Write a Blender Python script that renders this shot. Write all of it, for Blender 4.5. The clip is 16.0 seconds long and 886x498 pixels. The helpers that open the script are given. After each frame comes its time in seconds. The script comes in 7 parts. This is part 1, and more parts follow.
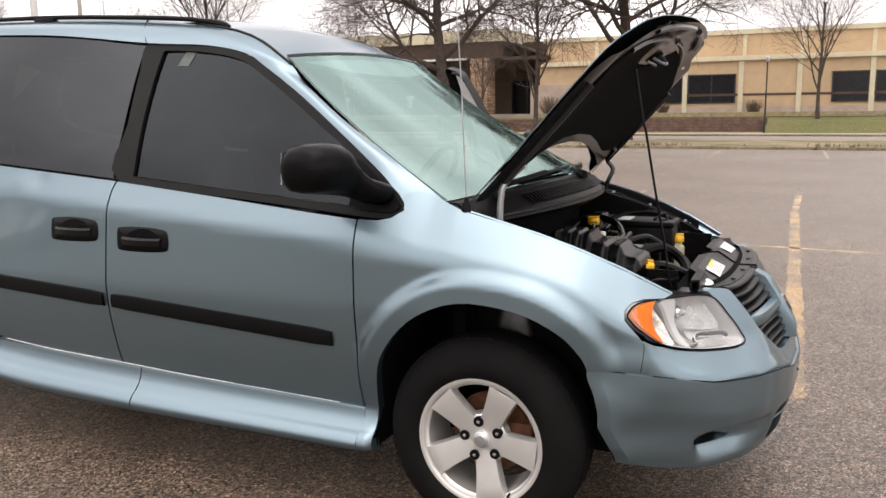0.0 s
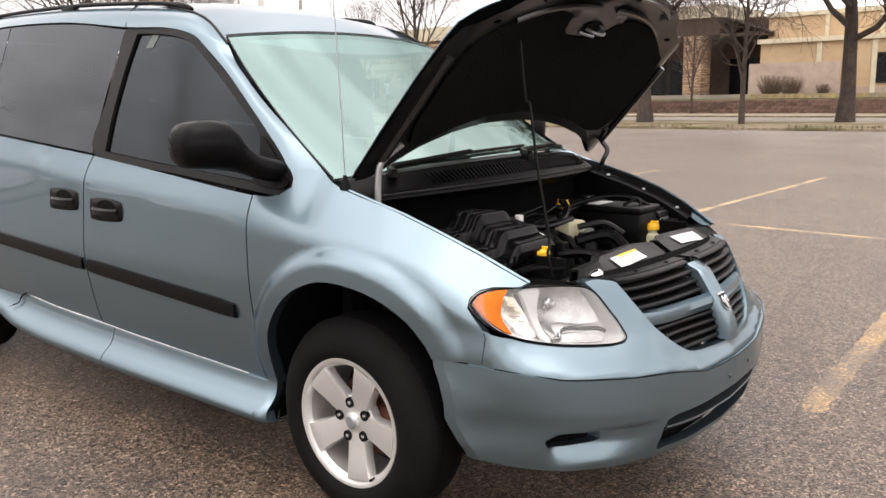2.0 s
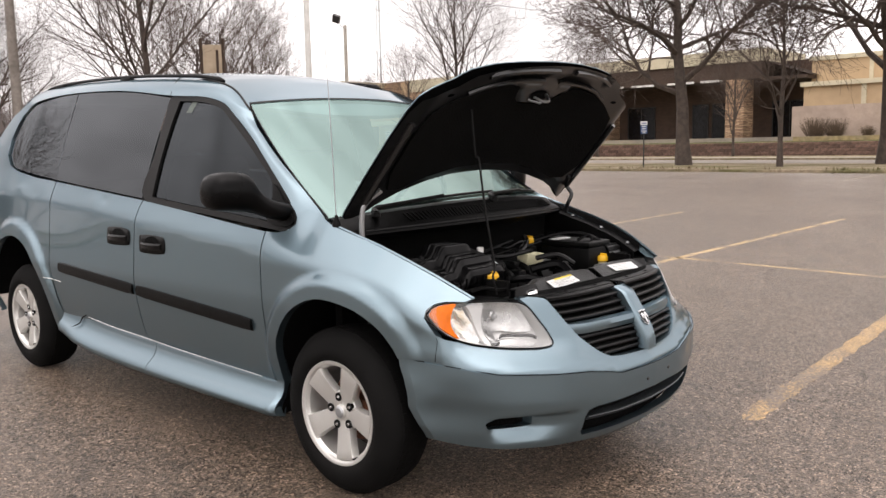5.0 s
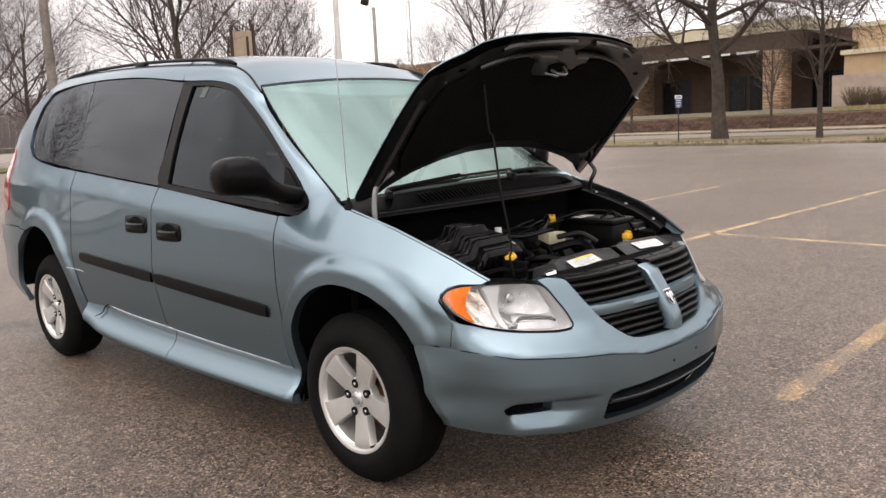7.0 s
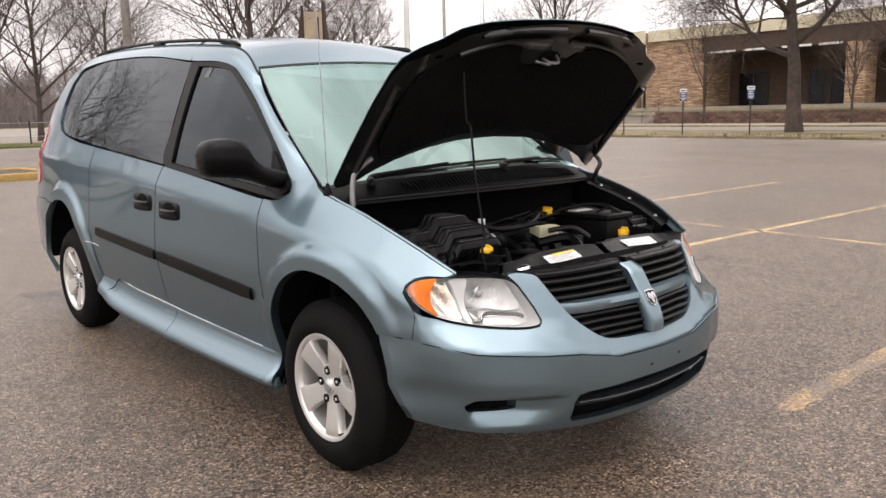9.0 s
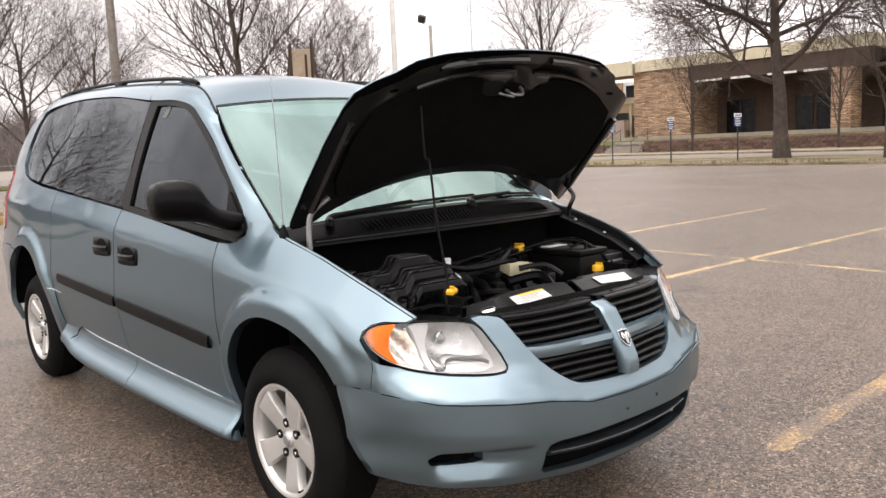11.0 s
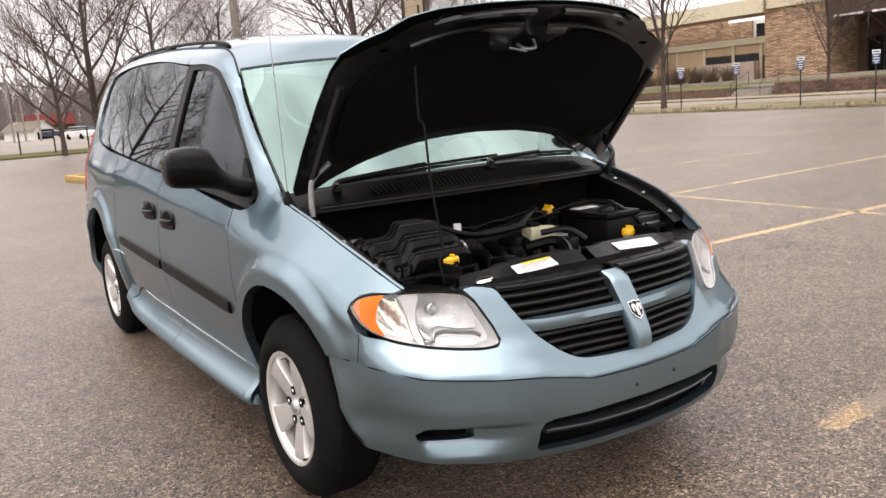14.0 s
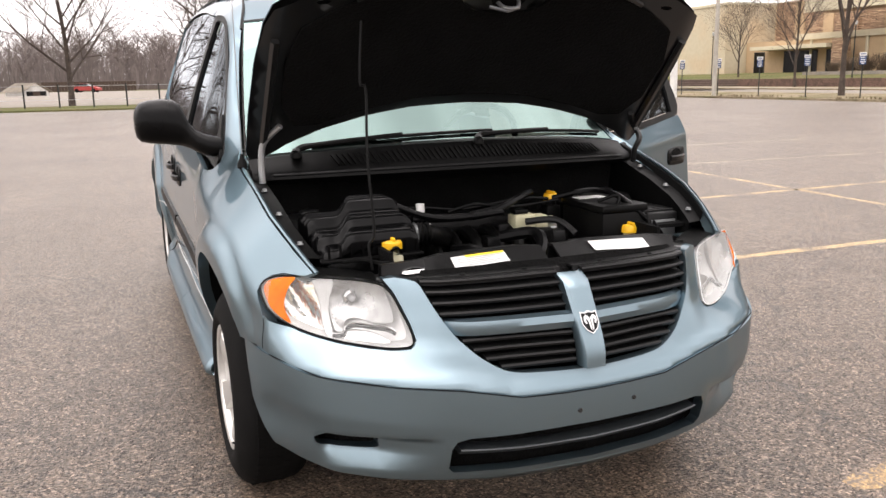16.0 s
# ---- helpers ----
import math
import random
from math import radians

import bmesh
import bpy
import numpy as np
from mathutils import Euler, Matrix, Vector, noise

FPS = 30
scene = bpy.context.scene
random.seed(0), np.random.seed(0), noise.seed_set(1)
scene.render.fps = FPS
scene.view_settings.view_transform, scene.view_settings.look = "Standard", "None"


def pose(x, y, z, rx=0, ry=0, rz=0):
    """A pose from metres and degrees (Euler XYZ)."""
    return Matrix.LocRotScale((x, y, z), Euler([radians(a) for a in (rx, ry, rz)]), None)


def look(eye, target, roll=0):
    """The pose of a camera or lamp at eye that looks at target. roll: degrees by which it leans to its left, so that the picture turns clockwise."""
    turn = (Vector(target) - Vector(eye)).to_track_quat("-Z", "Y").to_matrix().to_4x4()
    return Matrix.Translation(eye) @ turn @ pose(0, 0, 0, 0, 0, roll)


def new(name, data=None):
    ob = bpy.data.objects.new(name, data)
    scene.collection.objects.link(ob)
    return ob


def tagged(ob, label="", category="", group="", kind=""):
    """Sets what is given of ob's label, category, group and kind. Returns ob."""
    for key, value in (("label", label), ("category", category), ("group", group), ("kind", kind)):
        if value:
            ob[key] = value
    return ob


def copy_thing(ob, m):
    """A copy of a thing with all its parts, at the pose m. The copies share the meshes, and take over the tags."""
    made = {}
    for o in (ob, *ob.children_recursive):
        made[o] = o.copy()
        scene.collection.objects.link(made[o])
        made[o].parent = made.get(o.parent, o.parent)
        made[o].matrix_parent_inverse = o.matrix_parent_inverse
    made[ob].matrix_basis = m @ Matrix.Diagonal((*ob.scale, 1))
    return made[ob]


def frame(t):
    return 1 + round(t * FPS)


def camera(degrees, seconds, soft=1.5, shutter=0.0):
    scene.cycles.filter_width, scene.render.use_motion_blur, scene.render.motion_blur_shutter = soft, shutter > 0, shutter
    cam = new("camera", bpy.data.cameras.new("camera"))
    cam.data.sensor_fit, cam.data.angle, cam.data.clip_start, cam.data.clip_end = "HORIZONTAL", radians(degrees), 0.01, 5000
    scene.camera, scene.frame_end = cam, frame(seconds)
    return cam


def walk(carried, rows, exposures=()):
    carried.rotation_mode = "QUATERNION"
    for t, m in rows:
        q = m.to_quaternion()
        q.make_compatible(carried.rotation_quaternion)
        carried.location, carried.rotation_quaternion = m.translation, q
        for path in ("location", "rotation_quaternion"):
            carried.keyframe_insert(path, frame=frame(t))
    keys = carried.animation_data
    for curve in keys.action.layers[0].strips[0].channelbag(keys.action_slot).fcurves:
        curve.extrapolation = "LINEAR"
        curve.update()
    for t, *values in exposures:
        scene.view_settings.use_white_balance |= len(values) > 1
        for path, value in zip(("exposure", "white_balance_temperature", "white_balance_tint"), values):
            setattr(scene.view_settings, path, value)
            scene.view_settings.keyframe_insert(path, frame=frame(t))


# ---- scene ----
cam = camera(56.0, 16.0)
PATH = [
    (0, (0.987, -3.119, 1.327), (0.113, -1.348, 1.009), -0.5),
    (0.5, (1.291, -2.982, 1.312), (0.309, -1.289, 0.902), -0.6),
    (1, (1.433, -2.783, 1.31), (0.412, -1.096, 0.976), 0.3),
    (1.5, (1.572, -2.601, 1.31), (0.468, -0.987, 0.89), -0.7),
    (2, (1.814, -2.503, 1.299), (0.522, -1.018, 0.945), -0.8),
    (2.5, (1.994, -2.634, 1.314), (0.702, -1.149, 0.955), -1.9),
    (3, (2.149, -2.756, 1.33), (0.874, -1.251, 1.004), -0.7),
    (3.2, (2.222, -2.769, 1.327), (0.878, -1.314, 1.05), -0.5),
    (5.3, (2.466, -2.806, 1.339), (1.083, -1.382, 1.089), -1.2),
    (5.5, (2.479, -2.829, 1.336), (1.105, -1.399, 1.08), -1.1),
    (6, (2.486, -2.807, 1.329), (1.094, -1.396, 1.061), -2.3),
    (6.5, (2.474, -2.757, 1.324), (1.052, -1.381, 1.034), -2.8),
    (7, (2.434, -2.672, 1.324), (0.995, -1.314, 1.032), -2.8),
    (7.5, (2.395, -2.545, 1.318), (0.963, -1.17, 1.069), -1.5),
    (8, (2.499, -2.427, 1.32), (0.985, -1.16, 1.005), -1.2),
    (8.2, (2.557, -2.407, 1.321), (1.029, -1.158, 0.995), -0.7),
    (10.3, (2.623, -2.36, 1.339), (1.062, -1.15, 1.023), -2.6),
    (10.5, (2.613, -2.33, 1.341), (1.069, -1.102, 1.015), -2.9),
    (11, (2.56, -2.2, 1.329), (1.022, -0.946, 1.083), -2.5),
    (11.5, (2.517, -2.038, 1.325), (1.036, -0.714, 1.096), -0.5),
    (12, (2.61, -1.911, 1.33), (1.02, -0.734, 1.03), -2.4),
    (12.5, (2.689, -1.849, 1.334), (0.997, -0.827, 1.03), -2.2),
    (13, (2.706, -1.828, 1.335), (0.992, -0.848, 1.017), -2.6),
    (13.5, (2.728, -1.819, 1.337), (1.011, -0.841, 1.028), -2.8),
    (14, (2.691, -1.798, 1.345), (0.996, -0.795, 0.997), -4.1),
    (14.5, (2.586, -1.709, 1.326), (0.897, -0.666, 1.086), -1.7),
    (15, (2.548, -1.584, 1.31), (0.887, -0.505, 1.029), -3.4),
    (15.5, (2.653, -1.349, 1.322), (0.915, -0.43, 0.955), -1.9),
    (16, (2.678, -1.086, 1.302), (0.836, -0.416, 0.901), -1.0),
]
# stops by which the film's own exposure brightens and darkens
EXPOSURE = [(0, 0.61), (0.5, 0.71), (1, 0.76), (1.5, 0.795), (2, 0.79), (3, 0.81), (5.5, 0.52), (6, 0.56), (6.5, 0.5), (7, 0.49), (8, 0.51), (10.5, 0.74), (11, 0.74), (11.5, 0.56), (12, 0.51), (12.5, 0.63), (13, 0.69), (13.5, 0.72), (14, 0.805), (14.5, 0.83), (15, 0.66), (15.5, 0.78), (16, 0.92)]
walk(cam, [(t, look(eye, target, roll)) for t, eye, target, roll in PATH], [(t, stops, 6760, 15.5) for t, stops in EXPOSURE])

# ---- world and light ----
world = bpy.data.worlds.new("overcast_sky")
scene.world = world
world.use_nodes = True
wn, wl = world.node_tree.nodes, world.node_tree.links
sky = wn.new("ShaderNodeTexSky")
sky.sky_type, sky.sun_disc = "NISHITA", False
sky.sun_elevation, sky.sun_rotation = radians(72), radians(150)
sky.dust_density, sky.air_density, sky.ozone_density = 4.0, 1.0, 1.0
grey = wn.new("ShaderNodeHueSaturation")
grey.inputs["Saturation"].default_value = 0.12
wl.new(sky.outputs[0], grey.inputs["Color"])
cloud = wn.new("ShaderNodeMix")
cloud.data_type = "RGBA"
cloud.inputs["Factor"].default_value = 0.75
cloud.inputs["B"].default_value = (9.2, 9.05, 9.0, 1)
wl.new(grey.outputs[0], cloud.inputs["A"])
# soft uneven cloud cover
wc, wz, wr, wm = wn.new("ShaderNodeTexCoord"), wn.new("ShaderNodeTexNoise"), wn.new("ShaderNodeMapRange"), wn.new("ShaderNodeVectorMath")
wz.inputs["Scale"].default_value, wz.inputs["Detail"].default_value = 3.0, 5
wr.inputs["From Min"].default_value, wr.inputs["From Max"].default_value = 0.37, 0.63
wr.inputs["To Min"].default_value, wr.inputs["To Max"].default_value = 0.70, 1.30
wm.operation = "SCALE"
wl.new(wc.outputs["Generated"], wz.inputs["Vector"])
wl.new(wz.outputs["Fac"], wr.inputs["Value"])
wl.new(cloud.outputs["Result"], wm.inputs[0])
wl.new(wr.outputs[0], wm.inputs["Scale"])
# an overcast sky is brighter overhead than at the horizon
wh, wu, wx = wn.new("ShaderNodeSeparateXYZ"), wn.new("ShaderNodeMapRange"), wn.new("ShaderNodeVectorMath")
wu.inputs["From Min"].default_value, wu.inputs["From Max"].default_value = 0.25, 0.95
wu.inputs["To Min"].default_value, wu.inputs["To Max"].default_value = 0.97, 1.6
wx.operation = "SCALE"
wl.new(wc.outputs["Generated"], wh.inputs[0])
wl.new(wh.outputs["Z"], wu.inputs["Value"])
wl.new(wm.outputs[0], wx.inputs[0])
wl.new(wu.outputs[0], wx.inputs["Scale"])
wl.new(wx.outputs[0], wn["Background"].inputs["Color"])
wn["Background"].inputs["Strength"].default_value = 0.127
sun_data = bpy.data.lights.new("sun", "SUN")
sun_data.energy, sun_data.angle, sun_data.color = 0.5, radians(60), (1.0, 0.97, 0.93)
sun = new("sun", sun_data)
sun.rotation_euler = Euler((radians(18), 0, radians(150 - 180 + 60)))

# ---- materials ----


def mat(name, color, rough=0.6, metal=0.0, vary=0.15, scale=8.0, bump=0.0, bump_scale=60.0, coat=0.0, spec=0.5, rough_vary=0.1, second=None, second_scale=1.5, per_object=0.0):
    """A surface with colour varied at two scales, uneven gloss and fine relief."""
    m = bpy.data.materials.new(name)
    m.use_nodes = True
    n, l = m.node_tree.nodes, m.node_tree.links
    b = n["Principled BSDF"]
    co = n.new("ShaderNodeTexCoord")
    small, big = n.new("ShaderNodeTexNoise"), n.new("ShaderNodeTexNoise")
    for tex, s in ((small, scale), (big, second_scale)):
        tex.inputs["Scale"].default_value, tex.inputs["Detail"].default_value = s, 5
        l.new(co.outputs["Object"], tex.inputs["Vector"])
    ramp = n.new("ShaderNodeMapRange")
    ramp.inputs["From Min"].default_value, ramp.inputs["From Max"].default_value = 0.3, 0.7
    ramp.inputs["To Min"].default_value, ramp.inputs["To Max"].default_value = 1 - vary, 1 + vary
    l.new(small.outputs["Fac"], ramp.inputs["Value"])
    mix = n.new("ShaderNodeMix")
    mix.data_type = "RGBA"
    mix.inputs["A"].default_value = (*color, 1)
    mix.inputs["B"].default_value = (*(second or [c * 0.85 for c in color]), 1)
    edge = n.new("ShaderNodeMapRange")
    edge.inputs["From Min"].default_value, edge.inputs["From Max"].default_value = 0.4, 0.65
    l.new(big.outputs["Fac"], edge.inputs["Value"])
    l.new(edge.outputs[0], mix.inputs["Factor"])
    mul = n.new("ShaderNodeVectorMath")
    mul.operation = "SCALE"
    l.new(mix.outputs["Result"], mul.inputs[0])
    l.new(ramp.outputs[0], mul.inputs["Scale"])
    out = mul.outputs[0]
    if per_object:
        info, rng = n.new("ShaderNodeObjectInfo"), n.new("ShaderNodeMapRange")
        rng.inputs["To Min"].default_value, rng.inputs["To Max"].default_value = 1 - per_object, 1 + per_object
        l.new(info.outputs["Random"], rng.inputs["Value"])
        m2 = n.new("ShaderNodeVectorMath")
        m2.operation = "SCALE"
        l.new(out, m2.inputs[0])
        l.new(rng.outputs[0], m2.inputs["Scale"])
        out = m2.outputs[0]
    l.new(out, b.inputs["Base Color"])
    rr = n.new("ShaderNodeMapRange")
    rr.inputs["To Min"].default_value, rr.inputs["To Max"].default_value = max(0.02, rough - rough_vary), min(1, rough + rough_vary)
    l.new(big.outputs["Fac"], rr.inputs["Value"])
    l.new(rr.outputs[0], b.inputs["Roughness"])
    b.inputs["Metallic"].default_value = metal
    b.inputs["Coat Weight"].default_value, b.inputs["Coat Roughness"].default_value = coat, 0.04
    b.inputs["Specular IOR Level"].default_value = spec
    if bump:
        bt, bn = n.new("ShaderNodeTexNoise"), n.new("ShaderNodeBump")
        bt.inputs["Scale"].default_value, bt.inputs["Detail"].default_value = bump_scale, 4
        l.new(co.outputs["Object"], bt.inputs["Vector"])
        l.new(bt.outputs["Fac"], bn.inputs["Height"])
        bn.inputs["Strength"].default_value, bn.inputs["Distance"].default_value = bump, 0.02
        l.new(bn.outputs[0], b.inputs["Normal"])
    return m


def glass(name, tint, gloss, ior=1.5):
    """A tinted pane: mirrored sky by the angle of view, dim sight of what is behind."""
    m = bpy.data.materials.new(name)
    m.use_nodes = True
    n, l = m.node_tree.nodes, m.node_tree.links
    n.remove(n["Principled BSDF"])
    tr, gl, mx, fr = n.new("ShaderNodeBsdfTransparent"), n.new("ShaderNodeBsdfGlossy"), n.new("ShaderNodeMixShader"), n.new("ShaderNodeFresnel")
    tr.inputs["Color"].default_value = (*tint, 1)
    gl.inputs["Color"].default_value = (*gloss, 1)
    gl.inputs["Roughness"].default_value = 0.015
    fr.inputs["IOR"].default_value = ior
    co, nz, bn = n.new("ShaderNodeTexCoord"), n.new("ShaderNodeTexNoise"), n.new("ShaderNodeBump")
    nz.inputs["Scale"].default_value = 2.5
    bn.inputs["Strength"].default_value, bn.inputs["Distance"].default_value = 0.004, 0.02
    l.new(co.outputs["Object"], nz.inputs["Vector"])
    l.new(nz.outputs["Fac"], bn.inputs["Height"])
    l.new(bn.outputs[0], gl.inputs["Normal"])
    l.new(fr.outputs[0], mx.inputs["Fac"])
    l.new(tr.outputs[0], mx.inputs[1])
    l.new(gl.outputs[0], mx.inputs[2])
    l.new(mx.outputs[0], n["Material Output"].inputs["Surface"])
    return m


def grazing_sheen(b):
    """Weathered tarmac: rough stones, with a warm sheen added to brighten flat views."""
    b.inputs["Diffuse Roughness"].default_value = 1.0
    b.inputs["Sheen Weight"].default_value, b.inputs["Sheen Roughness"].default_value = 0.15, 0.25
    b.inputs["Sheen Tint"].default_value = (1.0, 0.88, 0.76, 1)


def stones(n, l, co):
    """Shades of the single stones: dark pits, common stones and a few pale ones."""
    fine, fsep, pits = n.new("ShaderNodeTexVoronoi"), n.new("ShaderNodeSeparateColor"), n.new("ShaderNodeValToRGB")
    fine.inputs["Scale"].default_value = 140
    l.new(co.outputs["Object"], fine.inputs["Vector"])
    l.new(fine.outputs["Color"], fsep.inputs["Color"])
    shades = ((0.0, 0.06), (0.20, 0.10), (0.36, 0.24), (0.80, 0.34), (0.90, 0.62), (1.0, 1.0))
    while len(pits.color_ramp.elements) < len(shades):
        pits.color_ramp.elements.new(0.5)
    for stop, (at, v) in zip(pits.color_ramp.elements, shades):
        stop.position, stop.color = at, (v, v, v, 1)
    l.new(fsep.outputs[1], pits.inputs["Fac"])
    return pits


def asphalt_mat():
    m = mat("asphalt", (0.130, 0.0945, 0.068), 0.40, vary=0.18, scale=4.0, second=(0.102, 0.074, 0.0535), second_scale=0.35, bump=0.32, bump_scale=120, spec=0.9, rough_vary=0.06)
    n, l = m.node_tree.nodes, m.node_tree.links
    b = n["Principled BSDF"]
    grazing_sheen(b)
    co = n.new("ShaderNodeTexCoord")
    # pale and dark stones in the binder
    vor = n.new("ShaderNodeTexVoronoi")
    vor.inputs["Scale"].default_value = 58
    l.new(co.outputs["Object"], vor.inputs["Vector"])
    sep = n.new("ShaderNodeSeparateColor")
    l.new(vor.outputs["Color"], sep.inputs["Color"])
    stone = n.new("ShaderNodeMapRange")
    stone.inputs["From Min"].default_value, stone.inputs["From Max"].default_value = 0.0, 1.0
    stone.inputs["To Min"].default_value, stone.inputs["To Max"].default_value = 1.2, 4.4
    l.new(sep.outputs[0], stone.inputs["Value"])
    old = b.inputs["Base Color"].links[0].from_socket
    s1 = n.new("ShaderNodeVectorMath")
    s1.operation = "SCALE"
    l.new(old, s1.inputs[0])
    l.new(stone.outputs[0], s1.inputs["Scale"])
    pits = stones(n, l, co)
    fsc = n.new("ShaderNodeVectorMath")
    fsc.operation = "MULTIPLY"
    l.new(s1.outputs[0], fsc.inputs[0])
    l.new(pits.outputs["Color"], fsc.inputs[1])
    gleam = n.new("ShaderNodeMapRange")
    gleam.inputs["From Min"].default_value, gleam.inputs["From Max"].default_value = 0.08, 0.60
    gleam.inputs["To Min"].default_value, gleam.inputs["To Max"].default_value = 0.20, 1.1
    l.new(pits.outputs["Color"], gleam.inputs["Value"])
    l.new(gleam.outputs[0], b.inputs["Specular IOR Level"])
    s1 = fsc
    # cracks
    warp = n.new("ShaderNodeTexNoise")
    warp.inputs["Scale"].default_value, warp.inputs["Detail"].default_value = 1.3, 7
    l.new(co.outputs["Object"], warp.inputs["Vector"])
    add = n.new("ShaderNodeVectorMath")
    add.operation = "MULTIPLY_ADD"
    add.inputs[1].default_value = (1.4, 1.4, 0)
    l.new(warp.outputs["Color"], add.inputs[0])
    l.new(co.outputs["Object"], add.inputs[2])
    cr = n.new("ShaderNodeTexVoronoi")
    cr.feature = "DISTANCE_TO_EDGE"
    cr.inputs["Scale"].default_value = 0.34
    l.new(add.outputs[0], cr.inputs["Vector"])
    crm = n.new("ShaderNodeMapRange")
    crm.inputs["From Min"].default_value, crm.inputs["From Max"].default_value = 0.001, 0.0042
    crm.inputs["To Min"].default_value = 0.28
    l.new(cr.outputs["Distance"], crm.inputs["Value"])
    s2 = n.new("ShaderNodeVectorMath")
    s2.operation = "SCALE"
    l.new(s1.outputs[0], s2.inputs[0])
    l.new(crm.outputs[0], s2.inputs["Scale"])
    l.new(s2.outputs[0], b.inputs["Base Color"])
    return m


def worn_paint(name, color, under, cover=0.5):
    """Road paint worn through to the stones below."""
    m = mat(name, color, 0.45, vary=0.15, scale=20, bump=0.25, bump_scale=110, spec=0.9)
    n, l = m.node_tree.nodes, m.node_tree.links
    b = n["Principled BSDF"]
    grazing_sheen(b)
    co = n.new("ShaderNodeTexCoord")
    nz, nb = n.new("ShaderNodeTexNoise"), n.new("ShaderNodeTexNoise")
    nz.inputs["Scale"].default_value, nz.inputs["Detail"].default_value = 55, 6
    nb.inputs["Scale"].default_value, nb.inputs["Detail"].default_value = 2.2, 3
    for t in (nz, nb):
        l.new(co.outputs["Object"], t.inputs["Vector"])
    av = n.new("ShaderNodeMath")
    av.operation = "ADD"
    l.new(nz.outputs["Fac"], av.inputs[0])
    l.new(nb.outputs["Fac"], av.inputs[1])
    mr = n.new("ShaderNodeMapRange")
    mr.inputs["From Min"].default_value, mr.inputs["From Max"].default_value = 2 * cover - 0.06, 2 * cover + 0.10
    l.new(av.outputs[0], mr.inputs["Value"])
    mx = n.new("ShaderNodeMix")
    mx.data_type = "RGBA"
    mx.inputs["B"].default_value = (*under, 1)
    old = b.inputs["Base Color"].links[0].from_socket
    l.new(old, mx.inputs["A"])
    l.new(mr.outputs[0], mx.inputs["Factor"])
    pits, thin, cut = stones(n, l, co), n.new("ShaderNodeMapRange"), n.new("ShaderNodeVectorMath")
    thin.inputs["To Min"].default_value, thin.inputs["To Max"].default_value = 0.42, 2.4
    cut.operation = "SCALE"
    l.new(pits.outputs["Color"], thin.inputs["Value"])
    l.new(mx.outputs["Result"], cut.inputs[0])
    l.new(thin.outputs[0], cut.inputs["Scale"])
    l.new(cut.outputs[0], b.inputs["Base Color"])
    return m


def course_mat(name, c1, c2, mortar, width, height, gap, rough=0.85, offset=0.5, rugged=0.0):
    """Courses of stone or brick on a far wall."""
    m = mat(name, c1, rough, bump=0.3, bump_scale=30)
    n, l = m.node_tree.nodes, m.node_tree.links
    b = n["Principled BSDF"]
    co = n.new("ShaderNodeTexCoord")
    sw, cb, br = n.new("ShaderNodeSeparateXYZ"), n.new("ShaderNodeCombineXYZ"), n.new("ShaderNodeTexBrick")
    ad = n.new("ShaderNodeMath")
    ad.operation = "ADD"
    l.new(co.outputs["Object"], sw.inputs[0])
    l.new(sw.outputs[0], ad.inputs[0])
    l.new(sw.outputs[1], ad.inputs[1])
    l.new(ad.outputs[0], cb.inputs[0])
    l.new(sw.outputs[2], cb.inputs[1])
    l.new(cb.outputs[0], br.inputs["Vector"])
    if rugged:
        # uneven beds: the courses wander and break
        stretch, wn_, mv = n.new("ShaderNodeVectorMath"), n.new("ShaderNodeTexNoise"), n.new("ShaderNodeVectorMath")
        stretch.operation, mv.operation = "MULTIPLY", "MULTIPLY_ADD"
        stretch.inputs[1].default_value = (1.6, 4.0, 1.0)
        wn_.inputs["Scale"].default_value, wn_.inputs["Detail"].default_value = 1.0, 3
        mv.inputs[1].default_value = (rugged * 2.5, rugged, 0)
        l.new(cb.outputs[0], stretch.inputs[0])
        l.new(stretch.outputs[0], wn_.inputs["Vector"])
        l.new(wn_.outputs["Color"], mv.inputs[0])
        l.new(cb.outputs[0], mv.inputs[2])
        l.new(mv.outputs[0], br.inputs["Vector"])
    br.inputs["Color1"].default_value, br.inputs["Color2"].default_value, br.inputs["Mortar"].default_value = (*c1, 1), (*c2, 1), (*mortar, 1)
    br.inputs["Scale"].default_value, br.inputs["Mortar Size"].default_value = 1.0, gap
    br.inputs["Brick Width"].default_value, br.inputs["Row Height"].default_value = width, height
    br.offset = offset
    nz, ov = n.new("ShaderNodeTexNoise"), n.new("ShaderNodeMix")
    nz.inputs["Scale"].default_value = 0.8
    l.new(co.outputs["Object"], nz.inputs["Vector"])
    ov.data_type, ov.blend_type = "RGBA", "MULTIPLY"
    ov.inputs["Factor"].default_value = 0.6
    l.new(br.outputs["Color"], ov.inputs["A"])
    l.new(nz.outputs["Fac"], ov.inputs["B"])
    hs = n.new("ShaderNodeHueSaturation")
    hs.inputs["Saturation"].default_value, hs.inputs["Value"].default_value = 0.9, 1.45
    l.new(ov.outputs["Result"], hs.inputs["Color"])
    l.new(hs.outputs[0], b.inputs["Base Color"])
    return m


def grass_mat(name, dry, green, size):
    return mat(name, dry, 0.95, vary=0.35, scale=9, second=green, second_scale=size, bump=0.8, bump_scale=40, spec=0.1)


